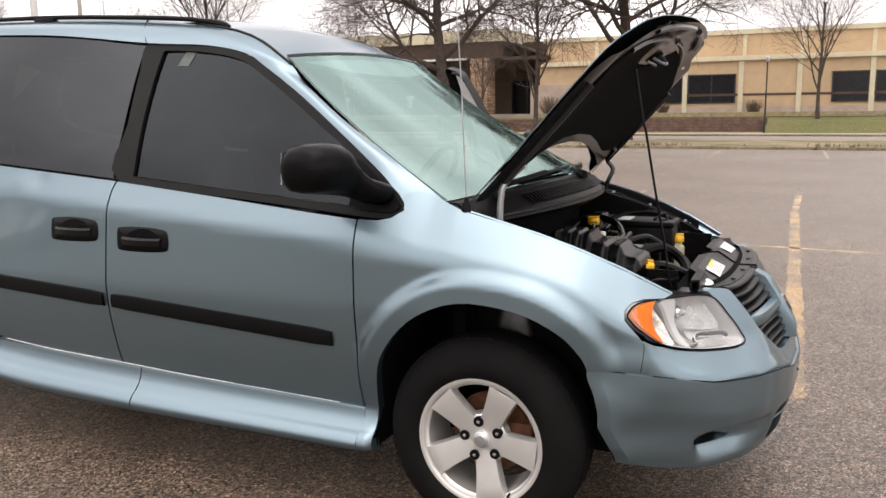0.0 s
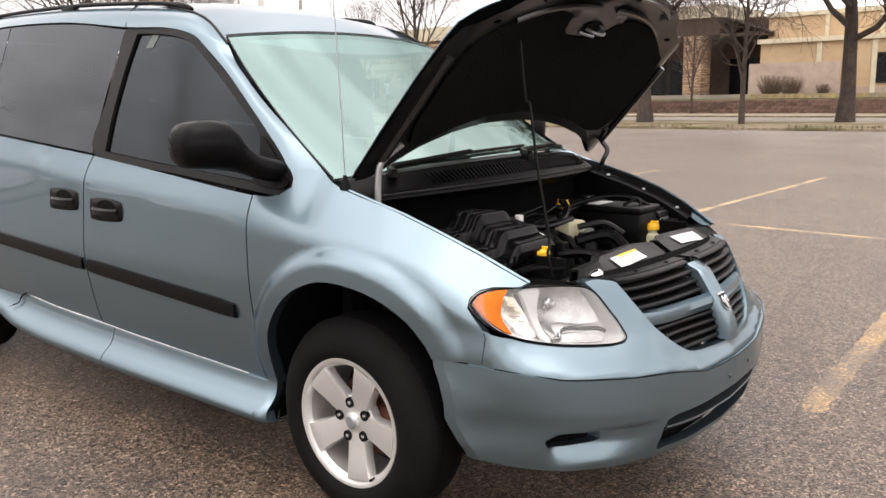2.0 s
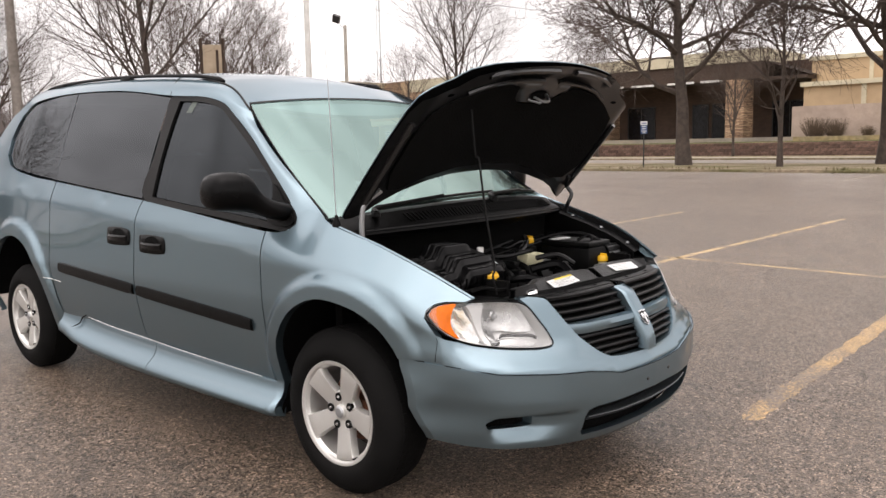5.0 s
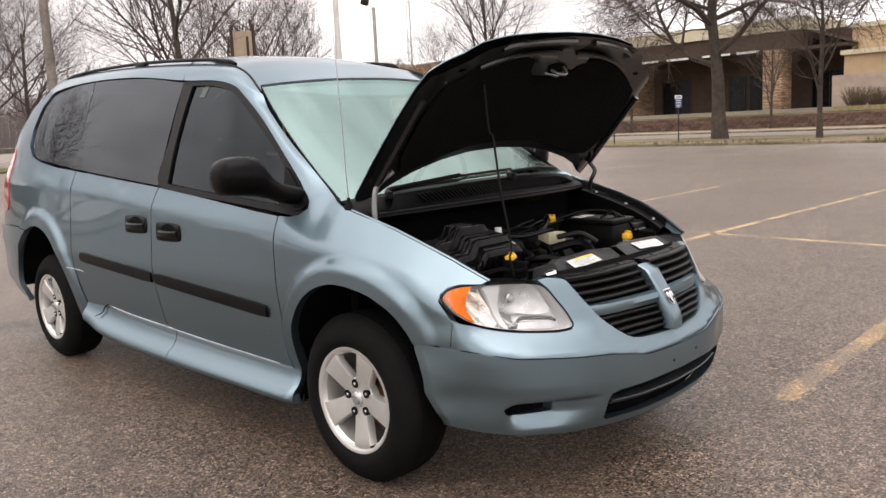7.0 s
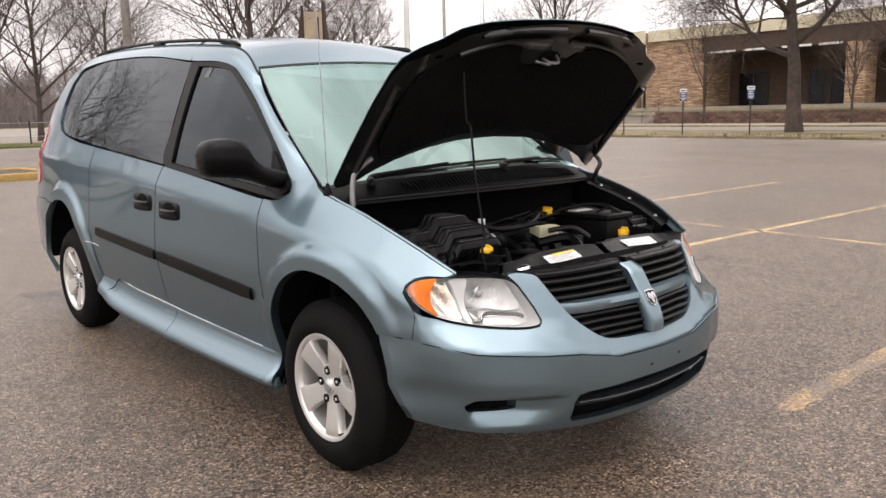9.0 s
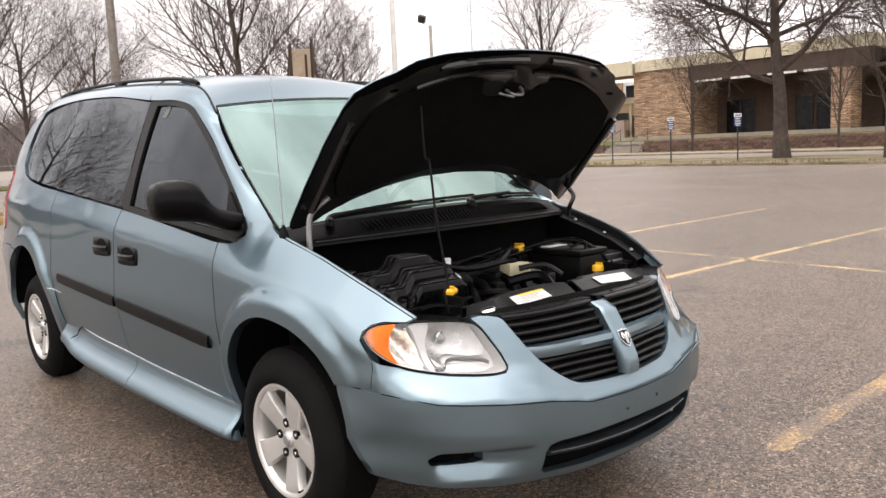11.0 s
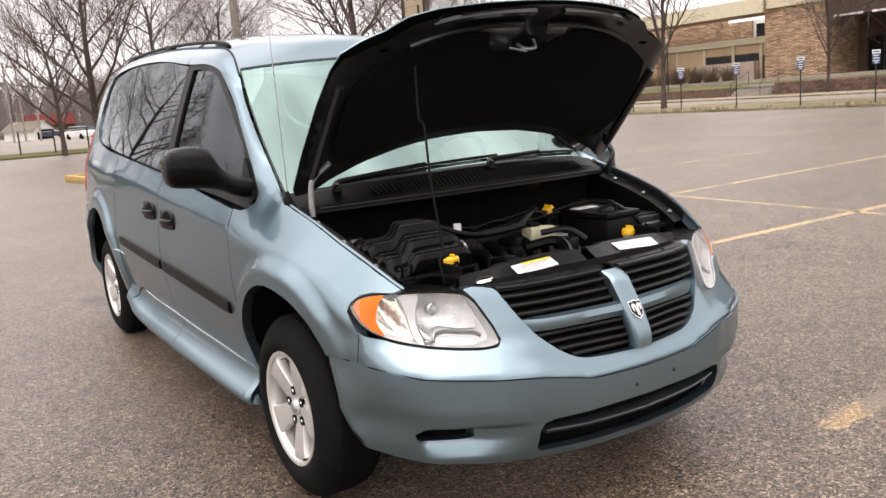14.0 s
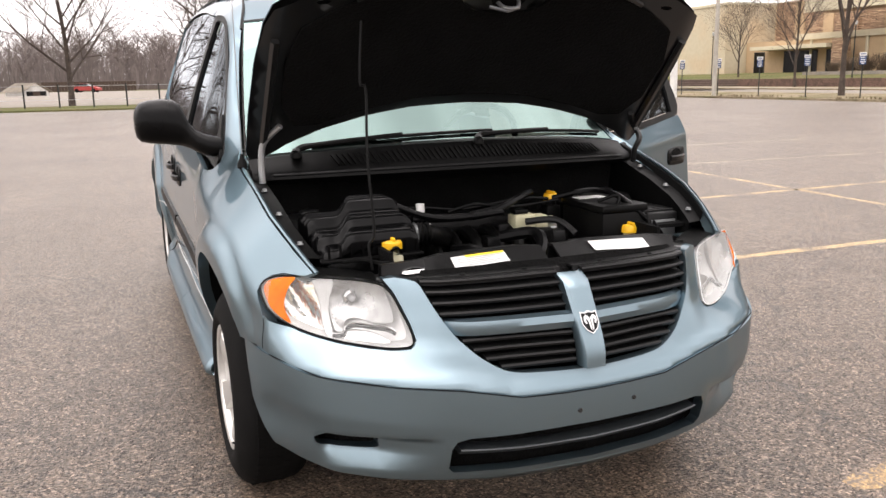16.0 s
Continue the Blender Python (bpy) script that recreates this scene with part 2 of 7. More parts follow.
def paint_mat():
    m = mat("blue_silver_paint", (0.177, 0.246, 0.284), 0.34, 0.92, vary=0.03, scale=900, second=(0.173, 0.241, 0.276), coat=0.85, rough_vary=0.02)
    n, l = m.node_tree.nodes, m.node_tree.links
    co, nz, bn = n.new("ShaderNodeTexCoord"), n.new("ShaderNodeTexNoise"), n.new("ShaderNodeBump")
    nz.inputs["Scale"].default_value = 3.0
    bn.inputs["Strength"].default_value, bn.inputs["Distance"].default_value = 0.015, 0.01
    l.new(co.outputs["Object"], nz.inputs["Vector"])
    l.new(nz.outputs["Fac"], bn.inputs["Height"])
    l.new(bn.outputs[0], n["Principled BSDF"].inputs["Coat Normal"])
    # the flakes darken towards a flat view
    n["Principled BSDF"].inputs["Specular Tint"].default_value = (0.36, 0.44, 0.50, 1)
    return m


PAINT = paint_mat()
BLACK = mat("black_textured_plastic", (0.003, 0.003, 0.003), 0.42, vary=0.2, spec=0.11, bump=0.1, bump_scale=400)
GREYPLASTIC = mat("dark_grey_plastic", (0.0055, 0.0055, 0.0057), 0.36, vary=0.15, spec=0.2, bump=0.12, bump_scale=500)
TRIMSATIN = mat("satin_grey_trim", (0.055, 0.062, 0.068), 0.32, 0.3, vary=0.08)
GLOSSBLACK = mat("satin_black_plastic", (0.0025, 0.0025, 0.0027), 0.27, vary=0.15, spec=0.11)
FRAMEBLACK = mat("black_window_frame", (0.006, 0.0058, 0.0058), 0.5, vary=0.15, spec=0.2)
TRIMGREY = mat("faded_window_trim", (0.022, 0.020, 0.019), 0.55, vary=0.2)
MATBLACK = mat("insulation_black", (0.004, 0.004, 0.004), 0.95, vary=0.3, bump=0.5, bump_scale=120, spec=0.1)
DARKPAINT = mat("underhood_black_paint", (0.008, 0.0082, 0.0085), 0.32, vary=0.1, coat=0.4)
RUBBER = mat("tyre_rubber", (0.0045, 0.0045, 0.0045), 0.8, spec=0.1, vary=0.25, second=(0.007, 0.0066, 0.0063), bump=0.15, bump_scale=200)
ALLOY = mat("silver_alloy", (0.74, 0.735, 0.71), 0.40, 0.72, vary=0.05, second=(0.62, 0.61, 0.58), coat=0.6)
ALLOYDARK = mat("dark_barrel_alloy", (0.03, 0.028, 0.027), 0.6, 0.5, vary=0.2)
RUST = mat("rusty_steel", (0.16, 0.06, 0.03), 0.8, 0.3, vary=0.4, scale=30, bump=0.3)
STEEL = mat("bare_steel", (0.42, 0.43, 0.44), 0.4, 0.8, vary=0.15)
CHROME = mat("chrome", (0.8, 0.8, 0.8), 0.08, 1.0, vary=0.02)
YELLOW = mat("yellow_cap_plastic", (0.75, 0.42, 0.01), 0.45, vary=0.1)
CREAM = mat("translucent_tank_plastic", (0.55, 0.52, 0.36), 0.5, vary=0.12, second=(0.36, 0.34, 0.22))
WHITE = mat("white_plastic", (0.675, 0.675, 0.666), 0.45, vary=0.04)
PAPER = mat("label_paper", (0.686, 0.695, 0.686), 0.5, vary=0.04)
STICKER = mat("faded_sticker", (0.10, 0.125, 0.11), 0.5, vary=0.2, scale=60)
PALEMARK = mat("pale_mark", (0.62, 0.63, 0.62), 0.5, vary=0.3, scale=40)
PRINT = mat("label_print", (0.16, 0.16, 0.17), 0.6)
PRINTYELLOW = mat("label_yellow", (0.80, 0.62, 0.05), 0.5)
AMBER = mat("amber_lens", (0.66, 0.145, 0.002), 0.25, vary=0.15, scale=30, spec=0.3, second=(0.56, 0.105, 0.0), second_scale=8)
REDLENS = mat("red_lens", (0.45, 0.02, 0.02), 0.15, coat=1.0)
LENSWHITE = mat("hazy_reflector", (0.62, 0.62, 0.61), 0.34, 0.3, vary=0.1, scale=14, second=(0.46, 0.46, 0.46), second_scale=7)
REFLECT = mat("lamp_reflector", (0.42, 0.42, 0.415), 0.30, 0.95, vary=0.12, scale=40, second=(0.30, 0.30, 0.297), second_scale=22)
CRUMPLED = mat("crumpled_lamp_chrome", (0.74, 0.73, 0.71), 0.13, 1.0, vary=0.15, scale=24, second=(0.72, 0.61, 0.45), second_scale=16, bump=0.35, bump_scale=26)
ASPHALT = asphalt_mat()
LINEYELLOW = worn_paint("worn_yellow_paint", (0.35, 0.215, 0.078), (0.108, 0.078, 0.055), 0.49)
LINEFAR = worn_paint("yellow_stall_paint", (0.46, 0.315, 0.135), (0.108, 0.078, 0.055), 0.515)
LINEPALE = worn_paint("faded_pale_paint", (0.41, 0.335, 0.22), (0.108, 0.078, 0.055), 0.50)
GRASS = grass_mat("winter_grass", (0.128, 0.115, 0.051), (0.085, 0.098, 0.034), 0.22)
VERGE = grass_mat("straw_verge", (0.264, 0.212, 0.148), (0.136, 0.124, 0.060), 0.45)
CONCRETE = mat("concrete", (0.328, 0.283, 0.226), 0.9, vary=0.12, scale=6, second=(0.238, 0.213, 0.189), second_scale=0.6, bump=0.2)
ROADGREY = mat("street_asphalt", (0.216, 0.188, 0.160), 0.9, vary=0.12, scale=4, bump=0.2)
STRAWKERB = mat("worn_straw_kerb", (0.320, 0.248, 0.128), 0.9, vary=0.3, scale=3, second=(0.264, 0.224, 0.152), second_scale=0.8)
KERBYELLOW = mat("yellow_kerb_paint", (0.374, 0.230, 0.060), 0.8, vary=0.2, scale=14, second=(0.357, 0.255, 0.085), second_scale=4)
BARK = mat("grey_brown_bark", (0.070, 0.052, 0.042), 0.95, vary=0.35, scale=6, second=(0.048, 0.037, 0.03), bump=0.8, bump_scale=20)
BARKPALE = mat("pale_twig_bark", (0.085, 0.062, 0.05), 0.95, vary=0.3, scale=6, second=(0.06, 0.044, 0.036))
SHRUB = mat("winter_shrub_twigs", (0.12, 0.085, 0.055), 0.95, vary=0.3)
STUCCO = mat("tan_stucco", (0.50, 0.36, 0.22), 0.9, vary=0.05, scale=2, second=(0.45, 0.325, 0.20), second_scale=0.3)
STUCCOPALE = mat("pale_tan_stucco", (0.50, 0.44, 0.32), 0.9, vary=0.05, scale=2, second=(0.50, 0.40, 0.27), second_scale=0.3)
CREAMFASCIA = mat("cream_fascia", (0.58, 0.52, 0.38), 0.8, vary=0.05, second=(0.53, 0.47, 0.34))
BROWNFASCIA = mat("dark_brown_cladding", (0.055, 0.033, 0.022), 0.8, vary=0.12, second=(0.055, 0.034, 0.024))
SOFFIT = mat("brown_soffit", (0.30, 0.20, 0.14), 0.85, vary=0.1)
BROWNBRICK = course_mat("brown_brick", (0.085, 0.044, 0.027), (0.065, 0.035, 0.021), (0.055, 0.036, 0.027), 0.4, 0.13, 0.012)
STONE = course_mat("ledge_stone", (0.53, 0.345, 0.20), (0.25, 0.135, 0.072), (0.045, 0.028, 0.018), 0.75, 0.125, 0.018, offset=0.37, rugged=0.20)
BLOCKRED = course_mat("red_block", (0.13, 0.085, 0.066), (0.095, 0.062, 0.05), (0.05, 0.03, 0.025), 0.42, 0.20, 0.03)
DARKGLASS = mat("dark_window_glass", (0.008, 0.008, 0.010), 0.2, vary=0.2, spec=0.3)
WHITEPAINT = mat("white_paint", (0.72, 0.71, 0.68), 0.6, vary=0.06)
PINKWALL = mat("pinkish_screen_wall", (0.42, 0.33, 0.27), 0.9, vary=0.05)
SIGNBLUE = mat("blue_sign_sheet", (0.02, 0.055, 0.16), 0.4)
POSTDARK = mat("dark_steel_post", (0.03, 0.032, 0.03), 0.6, 0.4)
WOODPOLE = mat("weathered_pole_wood", (0.25, 0.22, 0.195), 0.9, vary=0.2, scale=5, second=(0.19, 0.165, 0.145), bump=0.4, bump_scale=25)
PALEPOLE = mat("dull_pale_pole", (0.42, 0.39, 0.34), 0.7, vary=0.1)
BOARD = mat("weathered_tan_board", (0.44, 0.35, 0.25), 0.85, vary=0.15, scale=3)
GALV = mat("galvanised_steel", (0.50, 0.51, 0.52), 0.5, 0.6, vary=0.08)
REDPAINT = mat("red_paint", (0.32, 0.03, 0.025), 0.5)
ROOFRED = mat("red_shingle", (0.22, 0.04, 0.035), 0.9)
CARBLUE = mat("dark_blue_car_paint", (0.02, 0.03, 0.06), 0.3, 0.3, coat=1.0)
CARWHITE = mat("white_car_paint", (0.7, 0.7, 0.7), 0.3, coat=1.0)
SEAT = mat("grey_seat_cloth", (0.20, 0.19, 0.175), 0.95, vary=0.1)
DASH = mat("grey_dash_plastic", (0.16, 0.16, 0.155), 0.7, vary=0.06)
WINDSHIELD = glass("green_windshield_glass", (0.20, 0.27, 0.25), (0.50, 0.69, 0.655), 4.4)
PRIVACY = glass("privacy_glass", (0.02, 0.021, 0.023), (0.80, 0.85, 0.90), 1.62)
FRONTGLASS = glass("tinted_door_glass", (0.04, 0.043, 0.043), (0.76, 0.83, 0.89), 1.48)
LENSHAZE, LENSCLEAR = [mat(name, (0.66, 0.67, 0.66), 0.22, vary=0.06, coat=0.4) for name in ("hazy_lens", "lightly_hazed_lens")]
for lens_mat, cover in ((LENSHAZE, 0.42), (LENSCLEAR, 0.17)):
    lens_mat.node_tree.nodes["Principled BSDF"].inputs["Alpha"].default_value = cover
FARWOOD = mat("far_bare_wood", (0.19, 0.155, 0.15), 1.0, vary=0.3, scale=0.6, second=(0.15, 0.125, 0.115), second_scale=0.05)

# ---- building helpers ----
from mathutils.geometry import delaunay_2d_cdt


def part(name, bm, material, parent=None, label="", smooth=True, sharp=35):
    me = bpy.data.meshes.new(name)
    bmesh.ops.recalc_face_normals(bm, faces=bm.faces) if smooth == "recalc" else None
    exact = bm.verts.layers.float_vector.get("slope") if smooth else None
    if exact:
        lip = bm.faces.layers.int["lip"]
        slopes, lips = [v[exact].copy() for v in bm.verts], [f[lip] for f in bm.faces]
    bm.to_mesh(me)
    bm.free()
    if smooth:
        me.shade_smooth()
        me.set_sharp_from_angle(angle=radians(sharp))
    if exact:
        out = [Vector(c.vector) for c in me.corner_normals]
        for p in me.polygons:
            for i in p.loop_indices:
                n = slopes[me.loops[i].vertex_index]
                if not lips[p.index] and n.length > 0.5:
                    out[i] = n if n.dot(p.normal) > 0 else -n
        me.normals_split_custom_set(out)
    me.materials.append(material)
    ob = new(name, me)
    ob.parent = parent
    return tagged(ob, label)


def thing(name, label, category, at=(0, 0, 0), rz=0.0, group="", kind=""):
    ob = new(name)
    ob.empty_display_size = 0.2
    ob.matrix_basis = pose(*at, 0, 0, rz)
    return tagged(ob, label, category, group, kind)


def lerp_table(table, x):
    """Smooth (monotone cubic) reading of a table of (x, value)."""
    xs = [p[0] for p in table]
    ys = [p[1] for p in table]
    if xs[0] > xs[-1]:
        xs, ys = xs[::-1], ys[::-1]
    if x <= xs[0]:
        return ys[0]
    if x >= xs[-1]:
        return ys[-1]
    i = max(k for k in range(len(xs) - 1) if xs[k] <= x)
    h = xs[i + 1] - xs[i]
    d = [(ys[k + 1] - ys[k]) / (xs[k + 1] - xs[k]) for k in range(len(xs) - 1)]

    def slope(k):
        if k == 0:
            return d[0]
        if k == len(d):
            return d[-1]
        return 0.0 if d[k - 1] * d[k] <= 0 else 2 * d[k - 1] * d[k] / (d[k - 1] + d[k])

    t = (x - xs[i]) / h
    a, b = slope(i) * h, slope(i + 1) * h
    return (2 * t**3 - 3 * t**2 + 1) * ys[i] + (t**3 - 2 * t**2 + t) * a + (3 * t**2 - 2 * t**3) * ys[i + 1] + (t**3 - t**2) * b


def curve(points, n=8, closed=False):
    """A smooth line through the points (Catmull-Rom), of tuples of any length."""
    p = [Vector(q) for q in points]
    out = []
    m = len(p)
    for i in range(m if closed else m - 1):
        a = p[(i - 1) % m] if closed or i else p[0]
        b, c = p[i], p[(i + 1) % m]
        d = p[(i + 2) % m] if closed or i + 2 < m else p[-1]
        for k in range(n):
            t = k / n
            out.append(0.5 * ((2 * b) + (c - a) * t + (2 * a - 5 * b + 4 * c - d) * t * t + (3 * b - a - 3 * c + d) * t**3))
    if not closed:
        out.append(p[-1])
    return out


def within(poly, x, y):
    inside, j = False, len(poly) - 1
    for i in range(len(poly)):
        xi, yi, xj, yj = poly[i][0], poly[i][1], poly[j][0], poly[j][1]
        if (yi > y) != (yj > y) and x < (xj - xi) * (y - yi) / (yj - yi) + xi:
            inside = not inside
        j = i
    return inside


def resample(poly, step):
    out = []
    for i in range(len(poly)):
        a, b = Vector(poly[i][:2]), Vector(poly[(i + 1) % len(poly)][:2])
        n = max(1, math.ceil((b - a).length / step))
        out += [a.lerp(b, k / n) for k in range(n)]
    return out


def sheet(outline, place, step=0.05, lip=0.02, holes=(), inward=None, lip_holes=True, flip=False):
    """A curved panel: an outline in two coordinates, with holes, laid onto the surface place(u, v), its rim turned inwards by lip."""
    loops = [resample(outline, step)] + [resample(h, step) for h in holes]
    verts, edges = [], []
    for lp in loops:
        s = len(verts)
        verts += lp
        edges += [(s + i, s + (i + 1) % len(lp)) for i in range(len(lp))]
    us, vs = [p[0] for p in loops[0]], [p[1] for p in loops[0]]
    nu, nv = int((max(us) - min(us)) / step) + 1, int((max(vs) - min(vs)) / step) + 1
    bound = np.array([(p[0], p[1]) for p in verts])
    for i in range(nu + 1):
        for j in range(nv + 1):
            u, v = min(us) + (i + 0.5 * (j % 2)) * step, min(vs) + j * step
            if within(loops[0], u, v) and not any(within(h, u, v) for h in loops[1:]) and np.hypot(bound[:, 0] - u, bound[:, 1] - v).min() > 0.55 * step:
                verts.append(Vector((u, v)))
    vo, _, fo, _, _, _ = delaunay_2d_cdt(verts, edges, [], 0, 1e-6)
    bm = bmesh.new()
    exact, islip = bm.verts.layers.float_vector.new("slope"), bm.faces.layers.int.new("lip")
    bv = [bm.verts.new(place(p[0], p[1])) for p in vo]
    e = 0.006
    for v, p in zip(bv, vo):
        v[exact] = (place(p[0] + e, p[1]) - place(p[0] - e, p[1])).cross(place(p[0], p[1] + e) - place(p[0], p[1] - e)).normalized()
    for f in fo:
        cx, cy = sum(vo[i][0] for i in f) / 3, sum(vo[i][1] for i in f) / 3
        if within(loops[0], cx, cy) and not any(within(h, cx, cy) for h in loops[1:]):
            bm.faces.new([bv[i] for i in (reversed(f) if flip else f)])
    for v in [v for v in bm.verts if not v.link_faces]:
        bm.verts.remove(v)
    bm.normal_update()
    if lip:
        rim = [e for e in bm.edges if len(e.link_faces) == 1]
        normals = {v: v.normal.copy() for e in rim for v in e.verts}
        ext = bmesh.ops.extrude_edge_only(bm, edges=rim)
        for g in ext["geom"]:
            if isinstance(g, bmesh.types.BMFace):
                g[islip] = 1
        moved = [g for g in ext["geom"] if isinstance(g, bmesh.types.BMVert)]
        byco = {tuple(round(c, 6) for c in v.co): n for v, n in normals.items()}
        for v in moved:
            nrm = byco.get(tuple(round(c, 6) for c in v.co), Vector((0, 0, 1)))
            v.co += (inward if inward is not None else -nrm) * lip
    bm.normal_update()
    return bm


def box(bm, x0, x1, y0, y1, z0, z1, bevel=0.0, seg=2):
    r = bmesh.ops.create_cube(bm, size=1, matrix=Matrix.LocRotScale(((x0 + x1) / 2, (y0 + y1) / 2, (z0 + z1) / 2), None, (abs(x1 - x0), abs(y1 - y0), abs(z1 - z0))))
    if bevel:
        es = list({e for v in r["verts"] for e in v.link_edges})
        bmesh.ops.bevel(bm, geom=es, offset=bevel, segments=seg, affect="EDGES", profile=0.5)
    return bm


def boxed(*a, **k):
    return box(bmesh.new(), *a, **k)


def tube(bm, path, radius, sides=8, cap=True):
    """A round bar along a path; radius may be a list."""
    path = [Vector(p) for p in path]
    rs = radius if isinstance(radius, (list, tuple)) else [radius] * len(path)
    rings, ref = [], None
    for i, p in enumerate(path):
        d = (path[min(i + 1, len(path) - 1)] - path[max(i - 1, 0)]).normalized()
        if ref is None:
            ref = d.orthogonal().normalized()
        ref = (ref - d * ref.dot(d)).normalized()
        side = d.cross(ref)
        rings.append([bm.verts.new(p + rs[i] * (math.cos(2 * math.pi * k / sides) * ref + math.sin(2 * math.pi * k / sides) * side)) for k in range(sides)])
    for a, b in zip(rings, rings[1:]):
        for k in range(sides):
            bm.faces.new((a[k], a[(k + 1) % sides], b[(k + 1) % sides], b[k]))
    if cap:
        bm.faces.new(rings[0][::-1])
        bm.faces.new(rings[-1])
    return bm


def loft(bm, rows, closed=False, cap=False):
    """Faces between rows of points of equal length."""
    vs = [[bm.verts.new(p) for p in r] for r in rows]
    m = len(vs[0])
    for a, b in zip(vs, vs[1:]):
        for k in range(m if closed else m - 1):
            bm.faces.new((a[k], a[(k + 1) % m], b[(k + 1) % m], b[k]))
    if cap:
        bm.faces.new(vs[0][::-1])
        bm.faces.new(vs[-1])
    return bm


def lathe(profile, axis="z", sides=32, at=(0, 0, 0)):
    """A turned shape from (radius, height) pairs about an axis."""
    bm = bmesh.new()
    rows = []
    for r, h in profile:
        row = []
        for k in range(sides):
            c, s = r * math.cos(2 * math.pi * k / sides), r * math.sin(2 * math.pi * k / sides)
            p = {"z": (c, s, h), "y": (c, h, s), "x": (h, c, s)}[axis]
            row.append(Vector(p) + Vector(at))
        rows.append(row)
    loft(bm, rows, closed=True)
    bmesh.ops.recalc_face_normals(bm, faces=bm.faces)
    return bm


def solid(bm, depth):
    """Gives an open sheet a thickness, inwards."""
    bmesh.ops.solidify(bm, geom=bm.faces[:], thickness=depth)
    return bm

# ---- the ground, one sheet: car park, verge, street, bank and lawn ----
EDGE, WALL_Y = 28.8, 52.0


def height(x, y):
    """The lie of the land: flat car park, verge a little above it, raised lawn behind the retaining wall."""
    if y < EDGE:
        return 0.0
    if y < WALL_Y + 0.35:
        return 0.10 if y < 37 else 0.02 if y < 45.5 else 0.12
    return 0.75 + 0.5 * min(1, (y - WALL_Y) / 10)


def flat(name, x0, x1, y0, y1, z, material, label, category="ground", thick=0.0, nx=1, ny=1):
    bm = bmesh.new()
    if thick:
        box(bm, x0, x1, y0, y1, z - thick, z)
    else:
        bmesh.ops.create_grid(bm, x_segments=nx, y_segments=ny, size=0.5, matrix=Matrix.LocRotScale(((x0 + x1) / 2, (y0 + y1) / 2, z), None, (x1 - x0, y1 - y0, 1)))
    return tagged(part(name, bm, material, smooth=False), label, category, kind="structure")


flat("ground", -700, 700, -700, 700, -0.05, GRASS, "dull winter grass reaching away to the horizon")
flat("pavement", -44, 40, -24, EDGE, 0.0, ASPHALT, "worn grey-brown asphalt car park with cracks and pale stones", "car park", thick=0.3)
flat("verge", -90, 60, EDGE, 37.0, 0.10, VERGE, "patchy brown and green verge beside the car park", "grass", thick=0.3)
flat("road", -120, 90, 37.0, 45.5, 0.03, ROADGREY, "grey asphalt street behind the verge", "street", thick=0.3)
flat("verge_far", -120, 90, 45.5, WALL_Y, 0.12, VERGE, "strip of dry grass below the retaining wall", "grass", thick=0.3)
flat("footpath", -120, 90, 46.3, 48.0, 0.135, CONCRETE, "pale concrete footpath along the street", "path", thick=0.1)
# lawn: a sloped bank behind the wall
bm = bmesh.new()
loft(bm, [[(x, WALL_Y + 0.36, 0.72), (x, WALL_Y + 5, 1.0), (x, WALL_Y + 12, 1.3), (x, WALL_Y + 60, 1.4)] for x in range(-140, 100, 10)])
loft(bm, [[(x, WALL_Y - 2.5, 0.10), (x, WALL_Y + 0.37, 0.73)] for x in range(-4, 100, 8)])
tagged(part("lawn", bm, GRASS), "green lawn sloping up to the school building", "grass", kind="structure")
flat("drive_kerb", -21, 60, 57.0, 57.5, 1.33, STRAWKERB, "worn straw-coloured kerb before the building", "kerb", thick=0.3)
flat("drive", -60, 60, 57.5, 60.5, 1.34, CONCRETE, "pale concrete walk before the building", "path", thick=0.3)
flat("verge_left", -52, -44, -60, EDGE, 0.08, GRASS, "thin dry grass strip at the end of the car park", "grass", thick=0.3)
flat("road_left", -170, -52, -90, 120, 0.03, ROADGREY, "grey side street beyond the car park", "street", thick=0.2)

# painted stall lines: a thin ragged film on the asphalt


def line(x0, y0, x1, y1, w, material, label):
    d = Vector((x1 - x0, y1 - y0, 0))
    s = Vector((-d.y, d.x, 0)).normalized() * w / 2
    n = max(2, int(d.length / 0.07))
    rnd = random.Random(int(x0 * 100 + y0 * 7))
    bm = bmesh.new()
    rows = []
    for i in range(n + 1):
        p = Vector((x0, y0, 0.001)) + d * i / n
        taper = 0.55 if i in (0, n) else 1.0
        rows.append([p - s * rnd.uniform(0.72, 1.10) * taper, p + s * rnd.uniform(0.72, 1.10) * taper])
    loft(bm, rows)
    return tagged(part("painted_line", bm, material, smooth=False), label, "road marking", group="stall lines", kind="structure")


LY = "worn yellow stall line flaking off the asphalt"
line(0.80, 0.97, 0.30, 9.0, 0.12, LINEYELLOW, LY)
line(0.30, 9.0, 0.22, 11.4, 0.10, LINEFAR, LY)
line(-2.12, 2.6, -2.24, 11.4, 0.10, LINEFAR, LY)
line(-4.66, 4.0, -5.06, 11.3, 0.10, LINEFAR, LY)
line(-7.7, 5.2, -7.62, 11.4, 0.09, LINEPALE, "faded stall line on the asphalt")
line(-10.4, 5.2, -10.5, 11.5, 0.09, LINEPALE, "faded stall line on the asphalt")
line(2.6, 5.6, -12, 6.2, 0.085, LINEFAR, "thin yellow line joining the stall ends")
for k in range(14):
    line(-36 + 3.3 * k, 23.2, -36.3 + 3.3 * k, 28.4, 0.10, LINEPALE, "faded stall line by the verge")

